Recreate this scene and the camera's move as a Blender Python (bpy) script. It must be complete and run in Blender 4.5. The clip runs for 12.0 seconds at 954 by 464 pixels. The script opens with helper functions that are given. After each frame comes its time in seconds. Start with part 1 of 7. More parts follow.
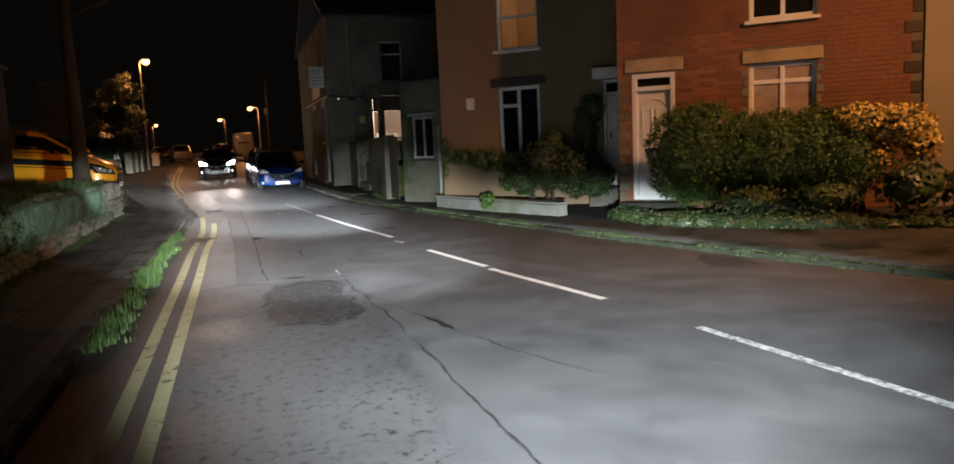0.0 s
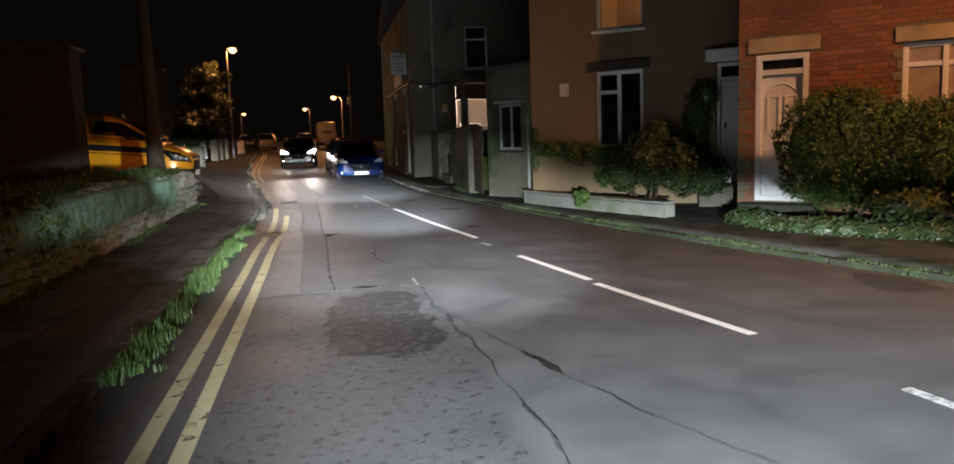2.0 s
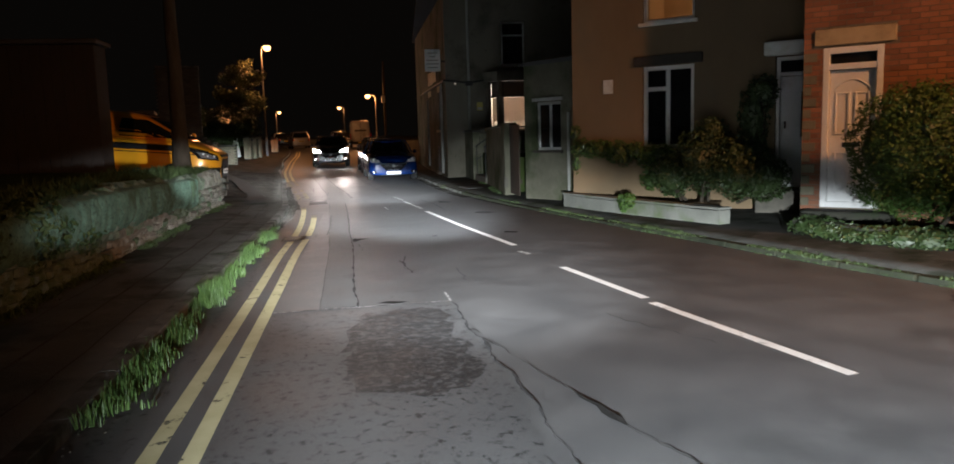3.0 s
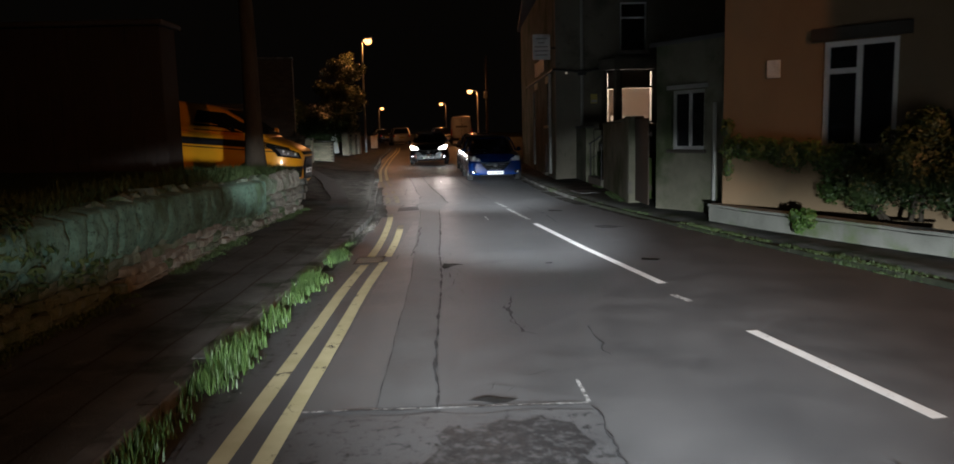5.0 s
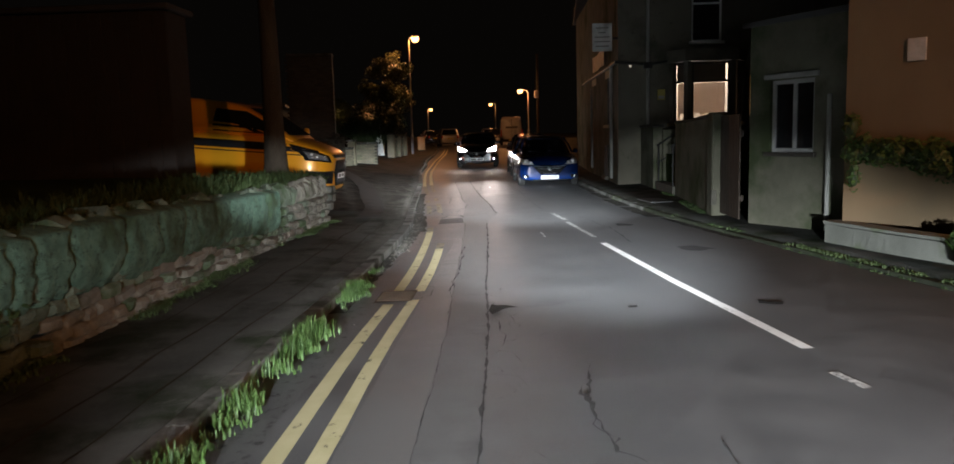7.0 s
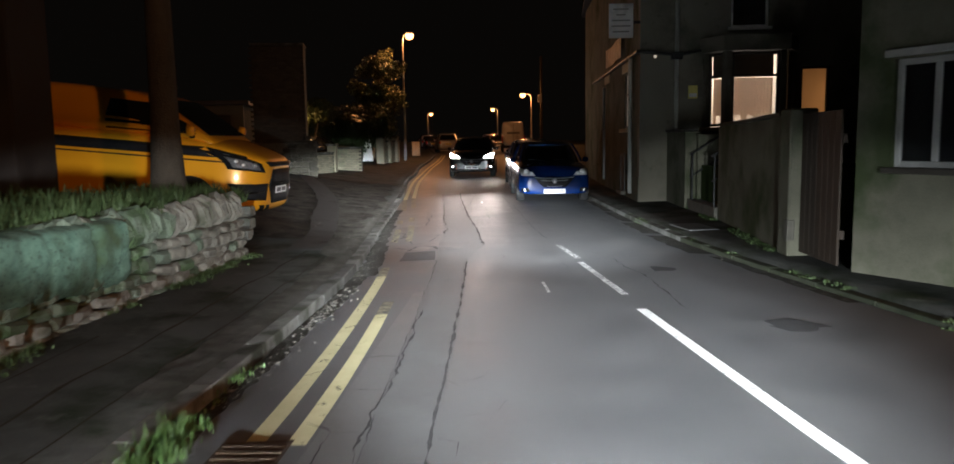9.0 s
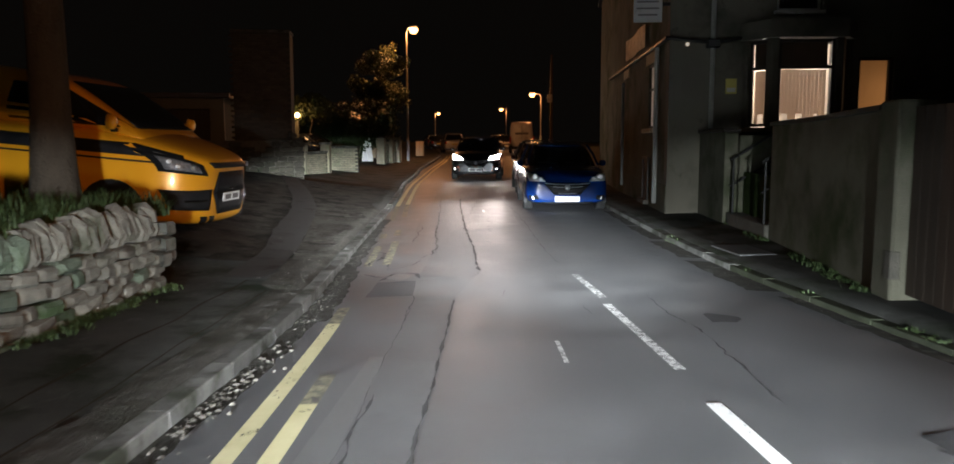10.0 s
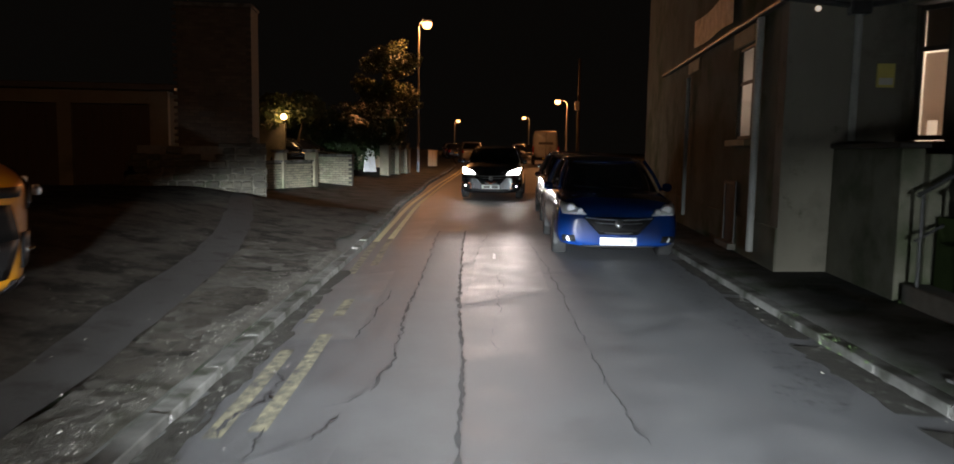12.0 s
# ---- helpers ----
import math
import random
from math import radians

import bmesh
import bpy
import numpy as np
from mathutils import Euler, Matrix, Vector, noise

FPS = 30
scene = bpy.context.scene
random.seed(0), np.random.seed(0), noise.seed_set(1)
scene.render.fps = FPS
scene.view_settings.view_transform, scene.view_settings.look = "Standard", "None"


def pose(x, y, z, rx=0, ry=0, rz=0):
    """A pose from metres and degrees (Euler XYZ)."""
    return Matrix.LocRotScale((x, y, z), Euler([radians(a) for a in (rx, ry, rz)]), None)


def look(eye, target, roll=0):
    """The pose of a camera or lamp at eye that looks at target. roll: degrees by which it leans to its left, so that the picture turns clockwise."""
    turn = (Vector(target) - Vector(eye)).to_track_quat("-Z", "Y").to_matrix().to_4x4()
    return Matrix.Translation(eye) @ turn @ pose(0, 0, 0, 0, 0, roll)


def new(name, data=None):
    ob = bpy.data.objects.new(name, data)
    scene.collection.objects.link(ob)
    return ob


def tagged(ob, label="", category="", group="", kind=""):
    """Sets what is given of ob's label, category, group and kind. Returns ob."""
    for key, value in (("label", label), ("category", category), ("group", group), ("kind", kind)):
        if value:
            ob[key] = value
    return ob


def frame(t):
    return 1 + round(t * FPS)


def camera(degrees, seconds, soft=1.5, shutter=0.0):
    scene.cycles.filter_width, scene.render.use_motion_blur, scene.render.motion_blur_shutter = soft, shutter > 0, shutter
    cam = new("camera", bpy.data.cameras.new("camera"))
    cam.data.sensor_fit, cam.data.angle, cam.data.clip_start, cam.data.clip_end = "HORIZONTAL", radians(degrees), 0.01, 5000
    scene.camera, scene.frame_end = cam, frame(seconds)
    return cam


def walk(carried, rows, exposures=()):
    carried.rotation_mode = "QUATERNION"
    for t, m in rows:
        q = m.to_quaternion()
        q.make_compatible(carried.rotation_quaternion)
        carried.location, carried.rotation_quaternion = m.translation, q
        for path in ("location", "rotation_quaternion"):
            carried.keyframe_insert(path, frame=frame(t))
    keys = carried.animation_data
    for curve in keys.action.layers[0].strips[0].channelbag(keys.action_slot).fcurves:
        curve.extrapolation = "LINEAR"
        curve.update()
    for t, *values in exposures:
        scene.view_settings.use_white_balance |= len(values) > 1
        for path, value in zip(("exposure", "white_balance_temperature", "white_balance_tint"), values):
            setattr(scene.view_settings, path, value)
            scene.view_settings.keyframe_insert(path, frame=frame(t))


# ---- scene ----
cam = camera(63.7, 12.0, 1.6, 0.4)
PATH = [
    (0, (0.115, 0.025, 1.606), (0.691, 1.925, 1.364), -2.5),
    (0.5, (0.175, 0.455, 1.595), (0.691, 2.373, 1.354), -2.3),
    (1, (0.218, 0.872, 1.594), (0.682, 2.802, 1.349), -1.9),
    (1.5, (0.266, 1.232, 1.581), (0.683, 3.172, 1.329), -2.1),
    (2, (0.307, 1.542, 1.575), (0.685, 3.49, 1.319), -1.9),
    (2.5, (0.352, 1.897, 1.57), (0.694, 3.851, 1.317), -1.8),
    (4.5, (0.507, 4.585, 1.544), (0.607, 6.566, 1.282), -1.3),
    (5, (0.499, 5.275, 1.542), (0.536, 7.258, 1.286), -1.4),
    (5.5, (0.468, 5.88, 1.55), (0.455, 7.864, 1.301), -1.1),
    (6, (0.456, 6.396, 1.553), (0.399, 8.379, 1.303), -1.7),
    (6.5, (0.444, 6.892, 1.544), (0.357, 8.874, 1.294), -1.6),
    (8.5, (0.586, 10.273, 1.48), (0.492, 12.256, 1.238), -1.5),
    (9, (0.616, 11.437, 1.474), (0.52, 13.421, 1.24), -0.9),
    (9.5, (0.645, 12.64, 1.462), (0.537, 14.624, 1.232), -0.7),
    (10, (0.652, 13.836, 1.45), (0.536, 15.819, 1.218), -0.2),
    (10.5, (0.602, 15.027, 1.43), (0.475, 17.008, 1.186), 1.3),
    (11, (0.612, 16.242, 1.436), (0.466, 18.223, 1.206), 0.9),
    (11.5, (0.599, 17.583, 1.46), (0.449, 19.565, 1.242), 0.7),
    (12, (0.526, 19.025, 1.508), (0.357, 21.007, 1.298), 0.9),
]
EXPOSURES = [(0, 0.02), (0.5, -0.08), (1.2, 0.03), (2.5, 0.06), (4.5, -0.7), (5.5, -0.65), (6.5, -0.45), (8.5, -0.05), (9.5, -0.08), (10.5, 0.08), (11.5, -0.05), (12, 0.0)]
walk(cam, [(t, look(eye, target, roll)) for t, eye, target, roll in PATH], EXPOSURES)

# ---------------------------------------------------------------- world and lamps
world = bpy.data.worlds.new("night_sky")
scene.world = world
world.use_nodes = True
world.node_tree.nodes["Background"].inputs[0].default_value = (0.9, 0.75, 0.62, 1)
world.node_tree.nodes["Background"].inputs[1].default_value = 0.0026

SODIUM = (1.0, 0.40, 0.14)


def spot_lamp(name, eye, target, watts, colour, degrees, blend=1.0, size=0.08, linear=False):
    data = bpy.data.lights.new(name, "SPOT")
    data.energy, data.color = watts, colour
    data.spot_size, data.spot_blend, data.shadow_soft_size = radians(degrees), blend, size
    if linear:  # linear falloff, set to even out the road's light near and far
        data.use_nodes = True
        tree = data.node_tree
        fall = tree.nodes.new("ShaderNodeLightFalloff")
        fall.inputs["Strength"].default_value = 1.0
        emit = next(n for n in tree.nodes if n.type == "EMISSION")
        tree.links.new(fall.outputs["Linear"], emit.inputs["Strength"])
    ob = new(name, data)
    ob.matrix_world = look(eye, target)
    return ob


def point_lamp(name, eye, watts, colour, size=0.15):
    data = bpy.data.lights.new(name, "POINT")
    data.energy, data.color, data.shadow_soft_size = watts, colour, size
    ob = new(name, data)
    ob.location = eye
    return ob


# added fixed spots along the drive, standing in for the moving car's low beams
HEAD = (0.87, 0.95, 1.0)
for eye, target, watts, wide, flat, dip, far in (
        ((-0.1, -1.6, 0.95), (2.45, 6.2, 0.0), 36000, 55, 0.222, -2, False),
        # extra spot added for the side extension and the garden wall
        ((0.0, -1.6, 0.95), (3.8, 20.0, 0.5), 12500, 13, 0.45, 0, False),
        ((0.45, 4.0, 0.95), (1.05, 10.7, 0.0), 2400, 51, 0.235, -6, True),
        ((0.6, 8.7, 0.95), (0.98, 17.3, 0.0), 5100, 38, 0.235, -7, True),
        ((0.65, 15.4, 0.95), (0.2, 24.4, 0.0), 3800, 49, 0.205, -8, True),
        # extra spot added for the boundary walls on the far left
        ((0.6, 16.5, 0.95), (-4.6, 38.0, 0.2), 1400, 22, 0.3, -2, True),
        ((0.5, 12.0, 0.95), (-4.1, 22.0, 0.75), 3300, 35, 0.3, -2, False),   # this and the next: added kick-ups for the van and the rubble wall
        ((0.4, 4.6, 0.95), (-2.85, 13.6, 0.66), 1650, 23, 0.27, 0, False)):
    beam = spot_lamp("low_beam_stand_in", eye, target, watts, HEAD, wide, 0.9, 0.1, linear=far)
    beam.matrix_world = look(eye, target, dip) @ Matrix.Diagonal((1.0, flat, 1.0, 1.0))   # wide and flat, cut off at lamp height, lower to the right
# street lamps
spot_lamp("street_light_near", (10.4, 3.3, 6.4), (5.8, 11.0, 0.8), 3600, (1.0, 0.43, 0.16), 84, 1.0, 0.15)
point_lamp("street_light_bend", (-5.55, 58.9, 7.9), 2000, SODIUM)
point_lamp("street_light_pole", (1.6, 86.0, 5.7), 1800, SODIUM)
point_lamp("street_light_far", (-2.2, 125.0, 5.9), 500, SODIUM)
point_lamp("street_light_hill", (-12.0, 130.0, 5.6), 400, SODIUM)

# ---------------------------------------------------------------- materials
def node(tree, kind, **values):
    n = tree.nodes.new(kind)
    for key, value in values.items():
        n.inputs[key.replace("_", " ")].default_value = value
    return n


def mixed(tree, factor, a, b):
    """Colour mix; a and b are colours or sockets."""
    n = tree.nodes.new("ShaderNodeMix")
    n.data_type = "RGBA"
    for socket, value in ((n.inputs[0], factor), (n.inputs[6], a), (n.inputs[7], b)):
        if isinstance(value, bpy.types.NodeSocket):
            tree.links.new(value, socket)
        elif isinstance(value, (int, float)):
            socket.default_value = value
        else:
            socket.default_value = (*value, 1)
    return n.outputs[2]


def ramp(tree, value, low, high):
    n = tree.nodes.new("ShaderNodeMapRange")
    n.inputs[1].default_value, n.inputs[2].default_value = low, high
    tree.links.new(value, n.inputs[0])
    return n.outputs[0]


def noise_at(tree, scale, detail=6.0, stretch=None, rough=0.6):
    co = tree.nodes.new("ShaderNodeNewGeometry")
    out = co.outputs["Position"]
    if stretch:
        m = tree.nodes.new("ShaderNodeMapping")
        m.inputs["Scale"].default_value = stretch
        tree.links.new(out, m.inputs[0])
        out = m.outputs[0]
    n = node(tree, "ShaderNodeTexNoise", Scale=scale, Detail=detail, Roughness=rough)
    tree.links.new(out, n.inputs["Vector"])
    return n.outputs["Fac"]


def surface(name, dark, light, scale=3.0, fine=60.0, rough=0.8, metal=0.0, bump=0.3, depth=0.01, stain=None, stain_scale=1.0,
            stain_range=(0.55, 0.7), wear=None, wear_scale=8.0, wear_range=(0.6, 0.62), per_piece=0.0, coat=0.0, rough_vary=0.1, stretch=None, gloss=0.5):
    m = bpy.data.materials.new(name)
    m.use_nodes = True
    tree = m.node_tree
    b = tree.nodes["Principled BSDF"]
    coarse, grain = noise_at(tree, scale, stretch=stretch), noise_at(tree, fine, 3.0)
    col = mixed(tree, ramp(tree, coarse, 0.3, 0.7), dark, light)
    col = mixed(tree, ramp(tree, grain, 0.35, 0.65), col, mixed(tree, 0.35, col, light))
    if stain:
        col = mixed(tree, ramp(tree, noise_at(tree, stain_scale), *stain_range), col, stain)
    if wear:
        col = mixed(tree, ramp(tree, noise_at(tree, wear_scale, 8.0, rough=0.75), *wear_range), col, wear)
    if per_piece:
        info = tree.nodes.new("ShaderNodeObjectInfo")
        hsv = node(tree, "ShaderNodeHueSaturation")
        mr = tree.nodes.new("ShaderNodeMapRange")
        mr.inputs[3].default_value, mr.inputs[4].default_value = 1 - per_piece, 1 + per_piece
        tree.links.new(info.outputs["Random"], mr.inputs[0])
        tree.links.new(mr.outputs[0], hsv.inputs["Value"])
        tree.links.new(col, hsv.inputs["Color"])
        col = hsv.outputs[0]
    tree.links.new(col, b.inputs["Base Color"])
    rr = tree.nodes.new("ShaderNodeMapRange")
    rr.inputs[1].default_value, rr.inputs[2].default_value = 0.3, 0.7
    rr.inputs[3].default_value, rr.inputs[4].default_value = max(rough - rough_vary, 0.02), min(rough + rough_vary, 1)
    tree.links.new(coarse, rr.inputs[0])
    tree.links.new(rr.outputs[0], b.inputs["Roughness"])
    b.inputs["Metallic"].default_value = metal
    b.inputs["Coat Weight"].default_value = coat
    b.inputs["Specular IOR Level"].default_value = gloss
    b.inputs["Coat Roughness"].default_value = 0.06
    if bump:
        bp = node(tree, "ShaderNodeBump", Strength=bump, Distance=depth)
        add = tree.nodes.new("ShaderNodeMath")
        tree.links.new(coarse, add.inputs[0])
        tree.links.new(grain, add.inputs[1])
        tree.links.new(add.outputs[0], bp.inputs["Height"])
        tree.links.new(bp.outputs[0], b.inputs["Normal"])
    return m


def glowing(name, colour, strength):
    m = bpy.data.materials.new(name)
    m.use_nodes = True
    b = m.node_tree.nodes["Principled BSDF"]
    b.inputs["Base Color"].default_value = (*colour, 1)
    b.inputs["Emission Color"].default_value = (*colour, 1)
    b.inputs["Emission Strength"].default_value = strength
    return m


def clear_glass(name, tint=(0.9, 0.95, 0.93), rough=0.02):
    m = bpy.data.materials.new(name)
    m.use_nodes = True
    b = m.node_tree.nodes["Principled BSDF"]
    b.inputs["Base Color"].default_value = (*tint, 1)
    b.inputs["Roughness"].default_value = rough
    b.inputs["Transmission Weight"].default_value = 1.0
    b.inputs["IOR"].default_value = 1.1
    return m


ASPHALT = surface("asphalt", (0.056, 0.057, 0.060), (0.112, 0.112, 0.114), 1.6, 140, 0.58, bump=0.4, depth=0.006,
                  stain=(0.045, 0.045, 0.047), stain_scale=0.55, stain_range=(0.6, 0.78), rough_vary=0.1, gloss=0.22)
ASPHALT_STAIN = surface("asphalt_speckled", (0.062, 0.063, 0.066), (0.105, 0.105, 0.107), 1.2, 140, 0.56, bump=0.4, depth=0.006,
                        wear=(0.022, 0.022, 0.023), wear_scale=13.0, wear_range=(0.53, 0.63), rough_vary=0.1, gloss=0.22)
ASPHALT_WET = surface("asphalt_soaked", (0.062, 0.063, 0.066), (0.105, 0.105, 0.107), 1.2, 140, 0.6, bump=0.5, depth=0.006,
                      wear=(0.02, 0.02, 0.021), wear_scale=15.0, wear_range=(0.36, 0.52), gloss=0.4)
# white plastic with shade put into its colour, for the overlit extension window
DIMMED_PVC = surface("dimmed_upvc", (0.22, 0.22, 0.21), (0.34, 0.34, 0.33), 3.0, 40, 0.5, bump=0.05)
KERB_MOSS = surface("mossy_kerb", (0.016, 0.019, 0.012), (0.04, 0.043, 0.03), 4.0, 90, 0.9, bump=0.5, stain=(0.03, 0.045, 0.018), stain_scale=2.0, gloss=0.08)
# mossy render, its base colour darkened to stand in for shade
DARKENED_RENDER = surface("darkened_mossy_render", (0.07, 0.069, 0.05), (0.155, 0.148, 0.112), 1.2, 80, 0.95, bump=0.6, depth=0.012, stain=(0.045, 0.058, 0.028), stain_scale=1.0, stain_range=(0.48, 0.66), gloss=0.1)
# opaque pale pink pane; no curtain hangs behind it
PINK_PANE = surface("pale_pink_pane", (0.28, 0.21, 0.19), (0.42, 0.34, 0.32), 5.0, 40, 0.15, bump=0, rough_vary=0.02)
DARK_BRICK = surface("dark_brown_brick", (0.035, 0.027, 0.02), (0.075, 0.057, 0.042), 3.0, 70, 0.92, bump=0.5, per_piece=0.25, stain=(0.03, 0.03, 0.02), stain_scale=1.2)
YARD_STONE = surface("yard_rubble", (0.018, 0.016, 0.011), (0.055, 0.05, 0.037), 6.0, 60, 0.95, bump=0.8, depth=0.02, stain=(0.03, 0.04, 0.02), stain_scale=2.0, per_piece=0.3)
REFLECTOR = surface("lamp_reflector", (0.85, 0.86, 0.88), (0.92, 0.93, 0.95), 20.0, 60, 0.38, metal=1.0, bump=0)
DARK_BOARD = surface("black_boards", (0.012, 0.009, 0.008), (0.03, 0.022, 0.018), 4.0, 60, 0.8, bump=0.3)
DARK_STONE = surface("dark_garden_stone", (0.018, 0.02, 0.013), (0.045, 0.043, 0.032), 4.0, 60, 0.95, bump=0.8, depth=0.02, stain=(0.025, 0.04, 0.015), stain_scale=1.8)
ASPHALT_PATCH = surface("asphalt_patch", (0.082, 0.082, 0.083), (0.122, 0.121, 0.12), 2.5, 160, 0.56, bump=0.4, depth=0.006, gloss=0.22)
ASPHALT_DARK = surface("asphalt_dark", (0.036, 0.036, 0.038), (0.07, 0.07, 0.072), 4.0, 120, 0.7, bump=0.6, depth=0.01, gloss=0.14)
ASPHALT_MATTE = surface("asphalt_matt_infill", (0.06, 0.061, 0.063), (0.12, 0.12, 0.121), 1.6, 140, 0.64, bump=0.5, depth=0.006,
                        stain=(0.05, 0.05, 0.052), stain_scale=0.7, stain_range=(0.6, 0.78), rough_vary=0.08, gloss=0.2)
POTHOLE = surface("broken_hole", (0.008, 0.008, 0.008), (0.03, 0.029, 0.028), 14.0, 70, 0.9, bump=1.0, depth=0.02, gloss=0.08)
RUST = surface("rusty_iron", (0.022, 0.014, 0.009), (0.06, 0.038, 0.024), 12.0, 80, 0.8, bump=0.6, gloss=0.2)
ASPHALT_WORN = surface("asphalt_worn", (0.018, 0.018, 0.019), (0.06, 0.06, 0.062), 7.0, 90, 0.75, bump=0.9, depth=0.015, gloss=0.14)
PAVEMENT = surface("pavement_tarmac", (0.026, 0.028, 0.025), (0.074, 0.074, 0.069), 1.6, 110, 0.85, bump=0.7, depth=0.010,
                   stain=(0.016, 0.021, 0.012), stain_scale=1.5, stain_range=(0.48, 0.64), wear=(0.09, 0.089, 0.082), wear_scale=4.0, wear_range=(0.57, 0.72), gloss=0.08)
DRIVE = surface("driveway_dirt", (0.018, 0.016, 0.013), (0.066, 0.06, 0.05), 1.3, 70, 0.92, bump=1.0, depth=0.035,
                stain=(0.013, 0.012, 0.010), stain_scale=2.4, stain_range=(0.46, 0.62), wear=(0.12, 0.112, 0.096), wear_scale=6.0, wear_range=(0.58, 0.72), gloss=0.08)
STRIP_TAR = surface("smooth_strip_tarmac", (0.036, 0.035, 0.034), (0.058, 0.057, 0.055), 2.0, 120, 0.85, bump=0.4, depth=0.006, stain=(0.03, 0.028, 0.025), stain_scale=3.0, gloss=0.08)
GRIT = surface("gutter_grit", (0.034, 0.032, 0.027), (0.078, 0.074, 0.065), 5.0, 60, 0.92, bump=0.9, depth=0.02,
               stain=(0.024, 0.024, 0.017), stain_scale=3.5, stain_range=(0.45, 0.7), wear=(0.11, 0.105, 0.093), wear_scale=32.0, wear_range=(0.6, 0.75), gloss=0.08)
KERB = surface("kerb_stone", (0.06, 0.059, 0.055), (0.15, 0.147, 0.137), 5.0, 90, 0.85, bump=0.4, stain=(0.035, 0.037, 0.028), stain_scale=3.0, stain_range=(0.46, 0.62), per_piece=0.3, gloss=0.08)
YELLOW_PAINT = surface("yellow_line_paint", (0.40, 0.36, 0.20), (0.55, 0.50, 0.31), 3.0, 120, 0.7, bump=0.3, depth=0.003,
                       wear=(0.07, 0.068, 0.06), wear_scale=5.0, wear_range=(0.60, 0.64), gloss=0.08)
YELLOW_WORN = surface("yellow_line_worn", (0.25, 0.23, 0.15), (0.36, 0.33, 0.22), 3.0, 120, 0.7, bump=0.3, depth=0.003,
                      wear=(0.085, 0.083, 0.078), wear_scale=11.0, wear_range=(0.34, 0.60), gloss=0.08)
WHITE_PAINT = surface("white_line_paint", (0.6, 0.6, 0.59), (0.8, 0.8, 0.79), 3.0, 120, 0.55, bump=0.3, depth=0.003,
                      wear=(0.10, 0.10, 0.10), wear_scale=11.0, wear_range=(0.58, 0.66), gloss=0.08)
WHITE_WORN = surface("white_line_worn", (0.5, 0.5, 0.49), (0.68, 0.68, 0.67), 3.0, 120, 0.55, bump=0.3, depth=0.003,
                     wear=(0.085, 0.085, 0.085), wear_scale=26.0, wear_range=(0.42, 0.60), gloss=0.08)
WHITE_FADED = surface("white_line_faded", (0.4, 0.4, 0.39), (0.6, 0.6, 0.59), 3.0, 120, 0.6, bump=0.3, depth=0.003,
                      wear=(0.085, 0.085, 0.085), wear_scale=22.0, wear_range=(0.41, 0.58), gloss=0.08)
GUTTER_DIRT = surface("gutter_dirt", (0.016, 0.015, 0.013), (0.05, 0.048, 0.042), 9.0, 70, 0.95, bump=0.9, depth=0.02,
                      stain=(0.10, 0.10, 0.092), stain_scale=7.0, stain_range=(0.56, 0.68), gloss=0.08)
EARTH = surface("earth", (0.018, 0.015, 0.010), (0.04, 0.034, 0.022), 2.0, 40, 0.95, bump=0.8, depth=0.03, gloss=0.08)
TURF = surface("turf", (0.018, 0.030, 0.009), (0.045, 0.065, 0.02), 1.4, 50, 0.95, bump=0.9, depth=0.04, gloss=0.08)
BLADE = surface("grass_blade", (0.021, 0.05, 0.009), (0.06, 0.115, 0.024), 6.0, 40, 0.6, bump=0)
BANK_BLADE = surface("bank_grass_blade", (0.02, 0.04, 0.010), (0.05, 0.08, 0.023), 3.0, 30, 0.7, bump=0)
STONE = surface("rubble_stone", (0.1, 0.096, 0.08), (0.24, 0.229, 0.192), 9.0, 70, 0.9, bump=0.9, depth=0.02,
                stain=(0.06, 0.066, 0.04), stain_scale=2.2, stain_range=(0.52, 0.66), per_piece=0.16)
MOSSY_STONE = surface("mossy_stone", (0.07, 0.095, 0.07), (0.15, 0.185, 0.135), 5.0, 45, 0.95, bump=0.9, depth=0.03,
                      stain=(0.045, 0.08, 0.03), stain_scale=2.6, stain_range=(0.48, 0.62), per_piece=0.2)
MOSS = surface("wall_moss", (0.055, 0.12, 0.085), (0.175, 0.31, 0.225), 9.0, 110, 0.98, bump=1.0, depth=0.035, stain=(0.05, 0.085, 0.032), stain_scale=1.3, stain_range=(0.5, 0.66),
               wear=(0.03, 0.048, 0.034), wear_scale=24.0, wear_range=(0.53, 0.64))
MORTAR = surface("wall_core_mortar", (0.06, 0.056, 0.045), (0.12, 0.11, 0.09), 8.0, 60, 0.95, bump=0.8, depth=0.02)
RENDER_TAN = surface("house_render_tan", (0.135, 0.092, 0.05), (0.195, 0.138, 0.08), 0.9, 110, 0.9, bump=0.35, depth=0.006,
                     stain=(0.16, 0.12, 0.075), stain_scale=0.6, stretch=(1, 1, 0.4))
RENDER_GREY = surface("house_render_grey", (0.082, 0.074, 0.056), (0.145, 0.132, 0.1), 0.8, 100, 0.92, bump=0.4, depth=0.008,
                      stain=(0.05, 0.048, 0.034), stain_scale=0.7, stretch=(1, 1, 0.35), wear=(0.04, 0.045, 0.025), wear_scale=3.0, wear_range=(0.6, 0.7))
